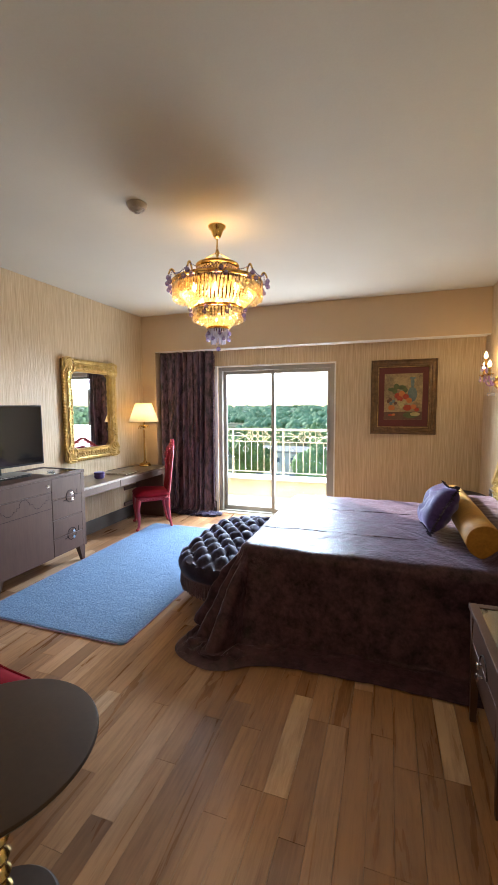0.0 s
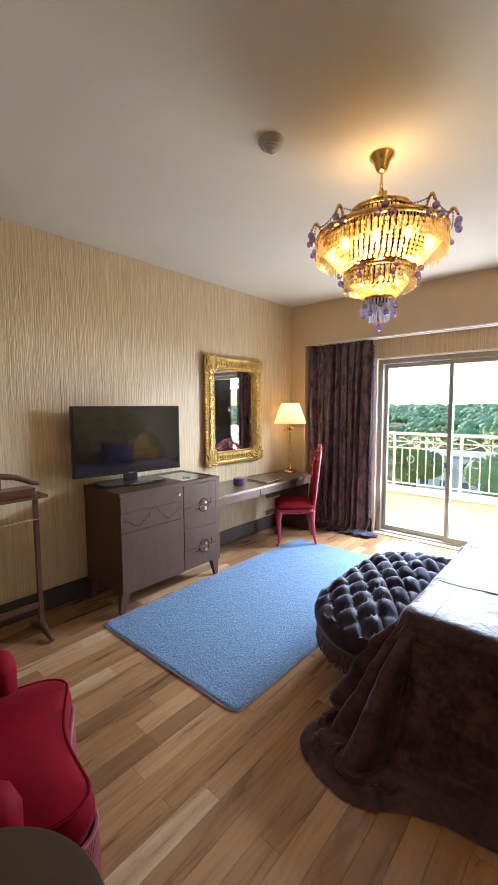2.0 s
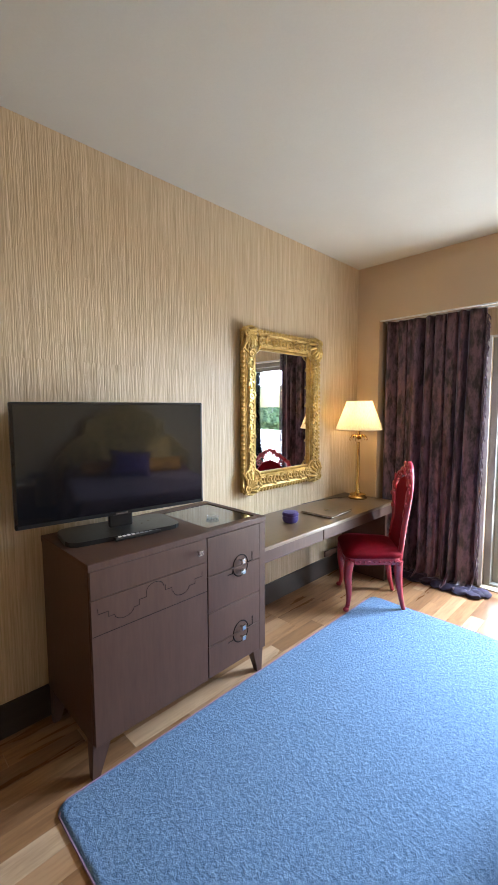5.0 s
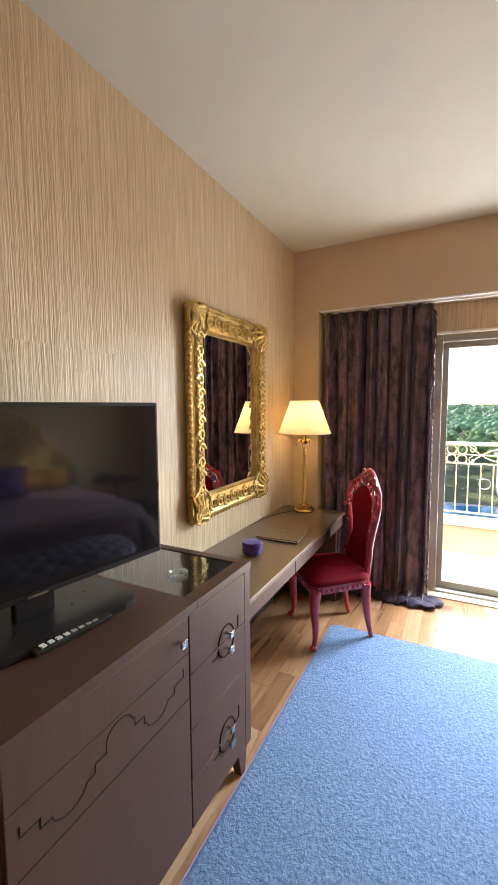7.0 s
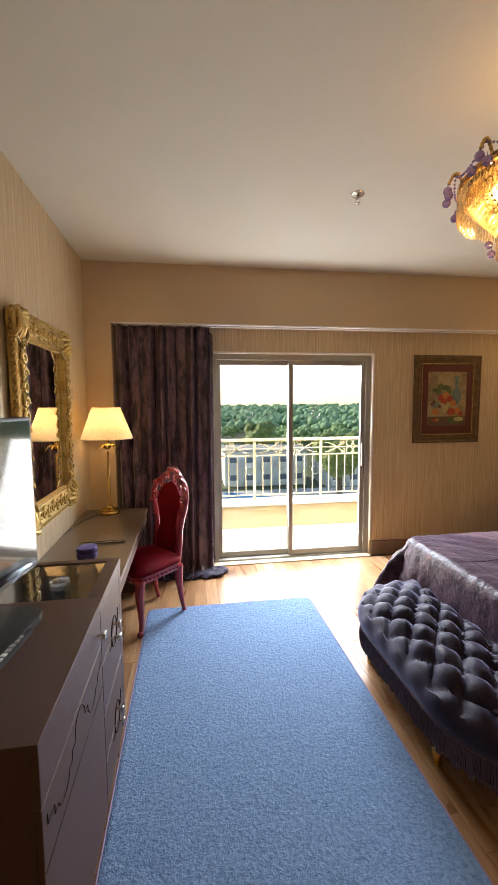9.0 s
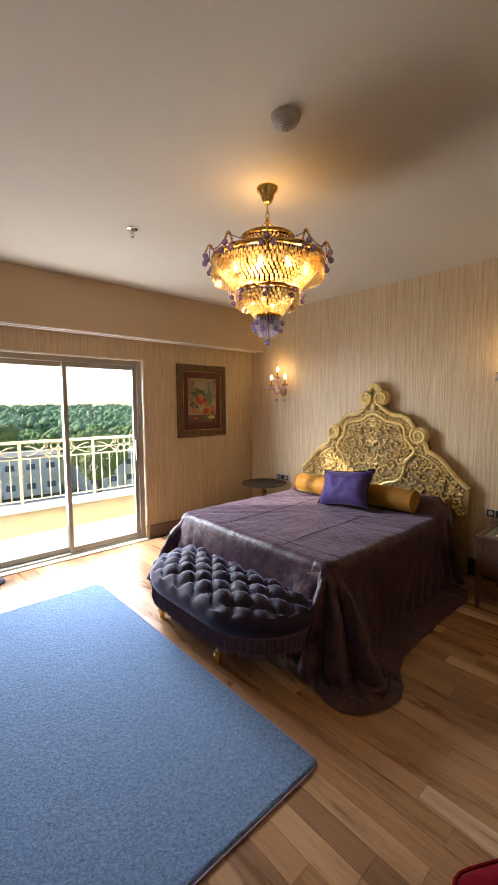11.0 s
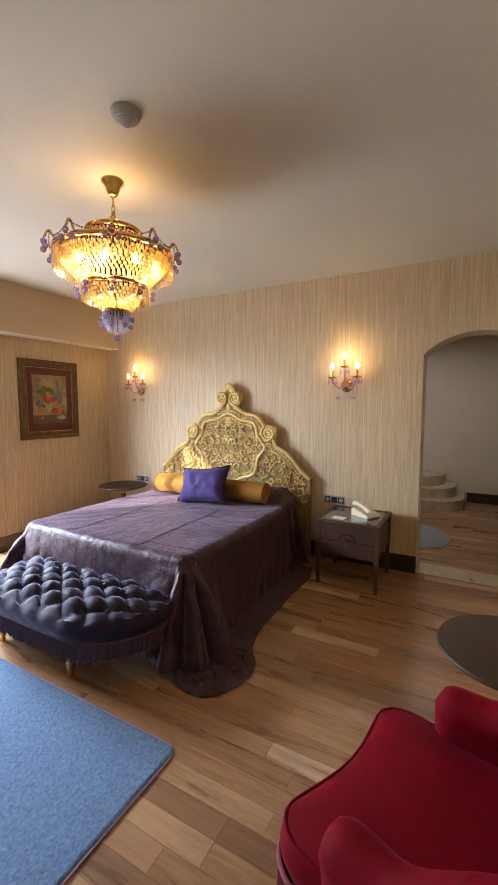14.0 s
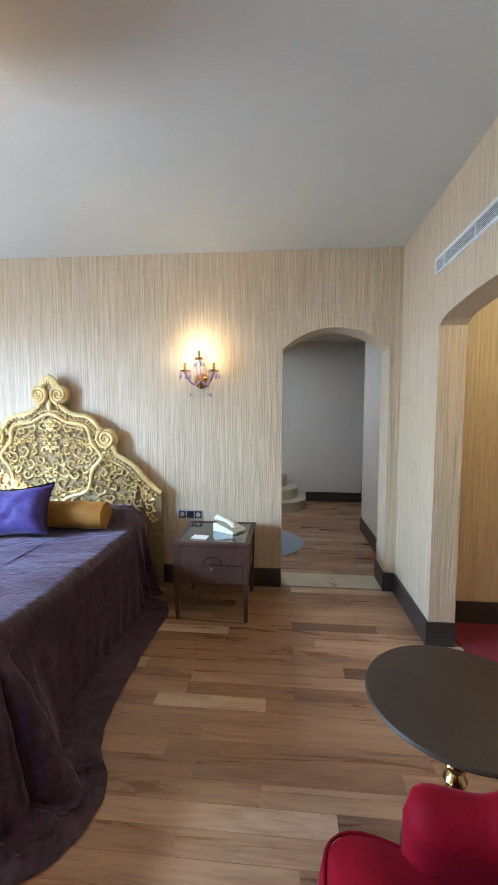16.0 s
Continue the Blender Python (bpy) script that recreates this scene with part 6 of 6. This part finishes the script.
for k in range(10):
    a = 2 * math.pi * k / 10
    part("bulb", Lt([(0.007, 2.50), (0.014, 2.49), (0.017, 2.475), (0.012, 2.455), (0.0, 2.435)], 10, (0.265 * math.cos(a), 0.265 * math.sin(a), 0)), BULB, chd, "glowing candle bulb", True)
for k in range(4):
    a = 2 * math.pi * k / 4 + 0.5
    part("bulb", ball(bmesh.new(), (0.10 * math.cos(a), 0.10 * math.sin(a), 2.30), 0.014, 1), BULB, chd, "glowing candle bulb", True)


def glass_ball(x, y, z, r=0.0185):
    bm = ball(bmesh.new(), (x, y, z), r, 2)
    tube(bm, [(x, y, z + r), (x, y, z + r + 0.012)], 0.002, 4)
    part("glass_ball", bm, AMETHYST, chd, "amethyst glass ball")


for k in range(10):
    a = 2 * math.pi * k / 10 + 0.15
    c, s = math.cos(a), math.sin(a)
    pts = [((0.335 + 0.06 * q) * c, (0.335 + 0.06 * q) * s, 2.555 + 0.06 * math.sin(q * 2.7)) for q in np.linspace(0, 1, 10)]
    bm = tube(bmesh.new(), pts, 0.006, 6)
    for q in pts:
        ball(bm, q, 0.0085, 1)
    part("arched_arm", bm, BRASS, chd, "beaded gilt arm", True)
    e = pts[-1]
    for j in range(3):
        off = (j - 1) * 0.085
        glass_ball(0.40 * math.cos(a + off), 0.40 * math.sin(a + off), e[2] - 0.03 - 0.034 * (j != 1))
    b2 = a + 2 * math.pi / 10
    bm = bmesh.new()
    for q in np.linspace(0, 1, 16):
        aa = a + (b2 - a) * q
        ball(bm, (0.37 * math.cos(aa), 0.37 * math.sin(aa), 2.605 - 0.045 * math.sin(q * math.pi)), 0.0058, 1)
    part("bead_chain", bm, AMETHYST, chd, "swag of violet beads")
for k in range(8):
    a = 2 * math.pi * k / 8
    for dz, r in ((0.0, 0.232), (-0.035, 0.222)):
        glass_ball(r * math.cos(a + dz * 2), r * math.sin(a + dz * 2), 2.335 + dz, 0.017)
    glass_ball(0.172 * math.cos(a), 0.172 * math.sin(a), 2.615, 0.015)
for k in range(6):
    a = 2 * math.pi * k / 6
    glass_ball(0.098 * math.cos(a), 0.098 * math.sin(a), 2.165, 0.016)
    glass_ball(0.085 * math.cos(a + 0.4), 0.085 * math.sin(a + 0.4), 2.125, 0.016)
glass_ball(0, 0, 2.055, 0.019)
# the slim body hangs low under its cup and chain
for piece in chd.children:
    if piece.name.split(".")[0] not in ("canopy", "hanging_rod", "chain_link"):
        piece.scale = (0.94, 0.94, 0.9625)
        piece.location.z = 0.042

# ---- picture ----
pic = thing("picture", "still life of fruit and vase in an antique gilt frame", "picture")
PX0, PX1, PZ0, PZ1 = -0.104, 0.68, 1.22, 2.162
bm = bmesh.new()
prof = [(0.0, 0.0), (0.0, 0.02), (0.012, 0.032), (0.03, 0.024), (0.05, 0.030), (0.066, 0.018), (0.085, 0.022), (0.1, 0.010), (0.1, 0.0)]
rings = [[bm.verts.new((x, R_ - 0.002 - d, z)) for x, z in ((PX0 + o, PZ0 + o), (PX1 - o, PZ0 + o), (PX1 - o, PZ1 - o), (PX0 + o, PZ1 - o))] for o, d in prof]
for a, b in zip(rings, rings[1:]):
    for k in range(4):
        bm.faces.new((a[k], a[(k + 1) % 4], b[(k + 1) % 4], b[k]))
part("frame", bm, PICFRAME, pic, "antique gilt frame")
bm = bmesh.new()
for k in range(60):
    s = (k + 0.5) / 60
    z = PZ0 + 0.09 + (PZ1 - PZ0 - 0.18) * s
    x = PX0 + 0.09 + (PX1 - PX0 - 0.18) * s
    for p in ((PX0 + 0.09, z), (PX1 - 0.09, z), (x, PZ0 + 0.09), (x, PZ1 - 0.09)):
        ball(bm, (p[0], R_ - 0.02, p[1]), 0.0048, 1)
part("beaded_edge", bm, GILT, pic)
part("mat", B_((PX0 + 0.098, R_ - 0.010, PZ0 + 0.098), (PX1 - 0.098, R_ - 0.004, PZ1 - 0.098)), MAROON, pic, "maroon mat board")
QX0, QX1, QZ0, QZ1 = PX0 + 0.165, PX1 - 0.165, PZ0 + 0.185, PZ1 - 0.175
canvas = part("painting", B_((QX0, R_ - 0.013, QZ0), (QX1, R_ - 0.0105, QZ1)), CANVAS, pic, "painted still life")
qw, qh = QX1 - QX0, QZ1 - QZ0


def paint(name, c0, c1):
    return surface(name, c0, c1, 0.55, scale=18, fine=120, bump=0.2)


RED_, ORG, GRN, BLU, YEL, TBL = (paint("paint_red", (0.22, 0.02, 0.012), (0.42, 0.06, 0.02)), paint("paint_orange", (0.36, 0.10, 0.02), (0.55, 0.2, 0.05)), paint("paint_leaf", (0.04, 0.06, 0.02), (0.11, 0.14, 0.04)),
                                 paint("paint_vase", (0.06, 0.10, 0.10), (0.16, 0.22, 0.20)), paint("paint_grape", (0.30, 0.26, 0.08), (0.46, 0.42, 0.18)), paint("paint_table", (0.07, 0.035, 0.02), (0.14, 0.07, 0.035)))


def dab(u, v, r, mat, sx=1.0, sz=1.0, lift=0):
    bm = bmesh.new()
    n = 18
    prism(bm, [(QX0 + qw * u + r * sx * math.cos(a), QZ0 + qh * v + r * sz * math.sin(a)) for a in np.linspace(0, 6.283, n, endpoint=False)], R_ - 0.0136 - lift, R_ - 0.0132, "y")
    part("brushwork", bm, mat, canvas)


bm = B_((QX0 + 0.001, R_ - 0.0134, QZ0 + 0.001), (QX1 - 0.001, R_ - 0.0131, QZ0 + qh * 0.17))
part("brushwork", bm, TBL, canvas)
lf = 0.0
for (u, v, r, m_, sx, sz) in ((0.74, 0.55, 0.075, BLU, 0.75, 1.25), (0.74, 0.8, 0.03, BLU, 0.7, 2.2), (0.74, 0.9, 0.035, BLU, 1.1, 0.35),
                              (0.2, 0.66, 0.035, GRN, 1.3, 0.7), (0.32, 0.72, 0.035, GRN, 0.9, 1.1), (0.46, 0.70, 0.04, GRN, 1.4, 0.7), (0.55, 0.64, 0.03, GRN, 1, 1), (0.28, 0.62, 0.03, GRN, 1, 0.8),
                              (0.7, 0.10, 0.09, GRN, 1.0, 0.42), (0.82, 0.12, 0.05, YEL, 1.2, 0.5),
                              (0.12, 0.40, 0.022, TBL, 1, 1), (0.18, 0.36, 0.022, BLU, 1, 1), (0.16, 0.44, 0.022, TBL, 1, 1), (0.25, 0.40, 0.022, BLU, 1, 1), (0.3, 0.36, 0.02, TBL, 1, 1),
                              (0.35, 0.52, 0.036, RED_, 1, 1), (0.47, 0.56, 0.038, ORG, 1, 1), (0.57, 0.5, 0.036, RED_, 1, 1), (0.66, 0.42, 0.034, ORG, 1, 1), (0.42, 0.45, 0.034, RED_, 1, 1),
                              (0.2, 0.26, 0.036, ORG, 1.1, 0.95), (0.62, 0.26, 0.042, RED_, 1.2, 0.9), (0.78, 0.28, 0.034, ORG, 1, 0.9), (0.86, 0.22, 0.028, RED_, 1, 0.9),
                              (0.42, 0.33, 0.017, YEL, 1, 1), (0.47, 0.36, 0.017, YEL, 1, 1), (0.5, 0.31, 0.017, YEL, 1, 1), (0.45, 0.27, 0.017, YEL, 1, 1), (0.53, 0.38, 0.017, YEL, 1, 1), (0.4, 0.39, 0.017, YEL, 1, 1), (0.18, 0.1, 0.02, RED_, 1.6, 0.7), (0.26, 0.11, 0.018, ORG, 1.2, 0.8)):
    lf += 0.00006
    dab(u, v, r, m_, sx, sz, lf)

# ---- curtain ----
cur = thing("curtain", "full-length crushed plum velvet curtain drawn aside, pooling on the floor", "curtain")
CX0, CX1 = -3.165, -2.275


def curtain_f(s, t):
    z = SOF - 0.012 - (SOF - 0.015) * t
    ph = s * 2 * math.pi * 8.5 + 1.3 * math.sin(s * 9) + 0.8 * math.sin(s * 23 + 1) + 0.35 * math.sin(t * 3 + s * 13)
    amp = (0.04 + 0.02 * t) * (0.75 + 0.45 * math.sin(s * 17 + 0.7))
    x = CX0 + (CX1 - CX0) * s + 0.014 * math.cos(ph * 1.0) + 0.012 * t * math.sin(s * 5 + 1)
    y = 5.615 + amp * math.sin(ph) + 0.012 * math.sin(ph * 2.3 + t * 2) - 0.015 * t
    pool = smoothstep(0.955, 1.0, t)
    y -= pool * (0.10 + 0.05 * math.sin(ph * 1.7))
    z = z * (1 - pool) + pool * (0.008 + 0.035 * abs(math.sin(ph * 2.1)))
    return Vector((x, min(y, 5.71), max(z, 0.004)))


bm = bmesh.new()
sheet(bm, 260, 60, curtain_f)
cl = part("cloth", bm, CURTAIN, cur, "", True)
md = cl.modifiers.new("thickness", "SOLIDIFY")
md.thickness = 0.004
bm = bmesh.new()
for k in range(26):
    u = k / 25
    x = CX0 + 0.15 + (CX1 - CX0 - 0.1) * u
    g = bmesh.ops.create_icosphere(bm, subdivisions=2, radius=0.05)
    c = Vector((x + 0.02, 5.50 + 0.05 * math.sin(k * 2.1), 0.02))
    for v in g["verts"]:
        w_ = noise.noise((v.co + c) * 22)
        v.co = Vector((v.co.x * 1.4, v.co.y * 1.3, v.co.z * 0.6)) * (1 + 0.6 * w_) + c
        v.co.z = max(v.co.z, 0.002)
part("pooled_hem", bm, TUFT, cur, "dark gathered hem on the floor", True)
bm = bmesh.new()
for k in range(230):
    t = 0.02 + 0.93 * k / 230
    p = curtain_f(1.0, t)
    a = rg.uniform(-0.9, 0.9)
    tube(bm, [p, p + Vector((0.018, 0.01 * a - 0.008, -0.016)), p + Vector((0.022 + 0.01 * a, 0.014 * a - 0.012, -0.045))], [0.003, 0.004, 0.0045], 4)
part("fringe", bm, FRINGE, cur, "tasselled plum edge fringe")
trk = thing("curtain_track", "white ceiling-mounted curtain track under the beam", "curtain track")
part("track", B_((-3.16, 5.60, SOF - 0.011), (E_ - 0.02, 5.63, SOF - 0.001)), WHITEP, trk)

# ---- ceiling fittings ----
sm = thing("air_diffuser", "round white ceiling diffuser with rings, painted grey as if backlit", "diffuser", pose(-1.485, 2.60, H) @ Matrix.Diagonal((0.76, 0.76, 0.95, 1)))
part("cup", Lt([(0.088, 0.0), (0.088, -0.006), (0.080, -0.02), (0.070, -0.034), (0.068, -0.034), (0.072, -0.02), (0.05, -0.004), (0.0, -0.003)], 40), DIFF, sm, "", True)
for k, r in enumerate((0.064, 0.052, 0.040, 0.028)):
    part("ring", Lt([(r, -0.022 - k * 0.006), (r + 0.003, -0.036 - k * 0.006), (r - 0.006, -0.040 - k * 0.006), (r - 0.007, -0.026 - k * 0.006)], 36), DIFF, sm, "", True)
part("core", Lt([(0.0, -0.02), (0.012, -0.024), (0.016, -0.056), (0.006, -0.062), (0.0, -0.062)], 20), DIFF, sm, "", True)
part("throat", Lt([(0.0, -0.005), (0.07, -0.006), (0.068, -0.012), (0.0, -0.012)], 30), BLACKP, sm)
spk = thing("sprinkler", "chrome ceiling sprinkler head", "sprinkler", pose(-1.465, 4.12, H))
part("rosette", Lt([(0.042, 0), (0.04, -0.006), (0.02, -0.012), (0.0, -0.012)], 24), CHROME, spk, "", True)
bm = tube(bmesh.new(), [(0, 0, -0.01), (0, 0, -0.035)], 0.009, 10)
for sg in (-1, 1):
    tube(bm, [(0.009 * sg, 0, -0.03), (0.015 * sg, 0, -0.042), (0.004 * sg, 0, -0.056)], 0.003, 6)
part("frame_arms", bm, CHROME, spk)
part("deflector", Lt([(0.0, -0.056), (0.016, -0.056), (0.017, -0.059), (0.0, -0.06)], 16), CHROME, spk)

# ---- air grille ----
vt = thing("air_grille", "long white linear air grille above the arch", "vent")
VX0, VX1, VZ0, VZ1 = -1.25, 0.45, 2.432, 2.535
bm = bmesh.new()
box(bm, (VX0, S_, VZ0), (VX1, S_ + 0.012, VZ0 + 0.016), 0.002)
box(bm, (VX0, S_, VZ1 - 0.016), (VX1, S_ + 0.012, VZ1), 0.002)
box(bm, (VX0, S_, VZ0 + 0.016), (VX0 + 0.016, S_ + 0.012, VZ1 - 0.016), 0.002)
box(bm, (VX1 - 0.016, S_, VZ0 + 0.016), (VX1, S_ + 0.012, VZ1 - 0.016), 0.002)
part("frame", bm, WHITEP, vt)
part("backing", B_((VX0 + 0.016, S_, VZ0 + 0.016), (VX1 - 0.016, S_ + 0.002, VZ1 - 0.016)), BLACKP, vt)
for k in range(7):
    z = VZ0 + 0.0215 + k * 0.0098
    part("slat", B_((VX0 + 0.016, S_ + 0.006, z), (VX1 - 0.016, S_ + 0.009, z + 0.0035)), WHITEP, vt)
for x in (0.3, -0.1, -0.6):
    part("spacer", B_((x, S_ + 0.003, VZ0 + 0.016), (x + 0.006, S_ + 0.0115, VZ1 - 0.016)), WHITEP, vt)

# ---- valet stand ----
val = thing("valet_stand", "mahogany clothes valet stand beside the dresser", "valet stand", pose(-3.08, 1.79, 0))
for sg in (-1, 1):
    y = sg * 0.215
    part("post", B_((-0.016, y - 0.016, 0.06), (0.016, y + 0.016, 0.985), 0.004), MAHOG, val)
    bm = tube(bmesh.new(), [(-0.17, y, 0.014), (-0.10, y, 0.035), (0, y, 0.075), (0.10, y, 0.035), (0.17, y, 0.014)], [0.014, 0.018, 0.03, 0.018, 0.014], 10)
    part("foot", bm, MAHOG, val, "curved trestle foot", True)
part("tray", B_((-0.09, -0.27, 0.985), (0.09, 0.27, 1.005), 0.004), MAHOG, val)
part("tray_box", B_((-0.07, -0.20, 1.005), (0.07, 0.20, 1.06), 0.004), MAHOG, val)
part("hanger", tube(bmesh.new(), [(0, 0.245, 1.075), (0, 0.20, 1.088), (0, 0.10, 1.135), (0, 0, 1.155), (0, -0.10, 1.135), (0, -0.20, 1.088), (0, -0.245, 1.075)], [0.012, 0.018, 0.02, 0.022, 0.02, 0.018, 0.012], 10), MAHOG, val, "curved coat hanger", True)
part("hanger_post", B_((-0.012, -0.012, 1.06), (0.012, 0.012, 1.14), 0.003), MAHOG, val)
part("trouser_bar", tube(bmesh.new(), [(0.012, -0.225, 0.83), (0.012, 0.225, 0.83)], 0.006, 8), CHROME, val, "chrome trouser bar", True)
part("stretcher", B_((-0.012, -0.2, 0.20), (0.012, 0.2, 0.24), 0.003), MAHOG, val)

# ---- side room ----
stp = thing("steps", "curved cream marble steps in the side room", "steps")
for k, (z0, z1, xo, yo) in enumerate(((0.0, 0.16, 0.0, 0.0), (0.16, 0.32, 0.32, 0.12), (0.32, 0.48, 0.6, 0.3))):
    out = [(4.748, 1.24 + yo), (4.25 + xo * 0.5, 1.24 + yo)]
    out += [(4.25 + xo * 0.5 - 0.45 * math.sin(a), 1.69 + yo - 0.45 * math.cos(a)) for a in np.linspace(0.1, math.pi / 2, 10)]
    out += [(3.8 + xo * 0.5, 3.2), (4.748, 3.2)]
    bm = bmesh.new()
    prism(bm, out, z0, z1)
    part("step", bm, MARBLE, stp)
mat_ = thing("bath_mat", "round blue-grey bath mat on the side room floor", "mat", pose(2.42, 1.92, 0))
part("mat_surface", Lt([(0.0, 0.001), (0.56, 0.001), (0.575, 0.008), (0.56, 0.016), (0.0, 0.018)], 48), MATPILE, mat_, "", True)
cab = thing("low_cabinet", "dark low cabinet standing by the side room wall", "cabinet", pose(4.35, 0.05, 0))
part("body", B_((-0.35, -0.22, 0.08), (0.35, 0.2, 0.42), 0.004), CABINET, cab)
part("door", B_((-0.34, 0.2, 0.09), (-0.005, 0.212, 0.41), 0.002), CABINET, cab)
part("door", B_((0.005, 0.2, 0.09), (0.34, 0.212, 0.41), 0.002), CABINET, cab)
for x in (-0.3, 0.3):
    part("leg", B_((x - 0.02, 0.14, 0), (x + 0.02, 0.18, 0.08)), CABINET, cab)

# ---- oak strips ----
PW = 0.102
rw = random.Random(7)
shapes = {}


def plank(parent, x, y0, y1, lo):
    key = round(y1 - y0, 2)
    if key not in shapes:
        bm = bmesh.new()
        h = key / 2
        g = 0.0005
        a = [bm.verts.new(p) for p in ((-PW / 2 + g, -h + g, 0), (PW / 2 - g, -h + g, 0), (PW / 2 - g, h - g, 0), (-PW / 2 + g, h - g, 0))]
        b = [bm.verts.new((v.co.x * 0.9965, v.co.y - math.copysign(0.0003, v.co.y), 0.0115)) for v in a]
        bm.faces.new(b)
        for k in range(4):
            bm.faces.new((a[k], a[(k + 1) % 4], b[(k + 1) % 4], b[k]))
        me = bpy.data.meshes.new("plank")
        bm.to_mesh(me)
        bm.free()
        me.materials.append(WOOD)
        shapes[key] = me
    ob = new("plank", shapes[key])
    ob.location = (x, (y0 + y1) / 2, -0.0118)
    ob.parent = parent


x = W + PW / 2
lens = (0.45, 0.6, 0.75, 0.9, 1.05, 1.2)
rest = bmesh.new()
while x < E_ + 0.02:
    y = S_ - rw.choice((0.0, 0.15, 0.3, 0.45))
    while y < R_ - 0.06:
        ln = rw.choice(lens)
        y1 = min(y + ln, R_ - 0.06)
        if y1 > S_ + 0.02:
            ya = max(y, S_ if x > -1.13 and x < 0.366 else S_)
            if y1 - ya > 0.03:
                plank(floor, x, ya, y1, 0)
        y = y + ln
    x += PW
x = 1.56
while x < 4.75:
    y = -0.45 - rw.uniform(0, 0.4)
    while y < 4.0:
        ln = rw.choice(lens)
        y0_, y1_ = max(y, -0.45), min(y + ln, 4.0)
        box(rest, (x - PW / 2 + 0.001, y0_ + 0.001, -0.0118), (x + PW / 2 - 0.001, y1_ - 0.001, -0.0003))
        y += ln
    x += PW
tagged(part("planks", rest, WOOD, floor), kind="stuff")
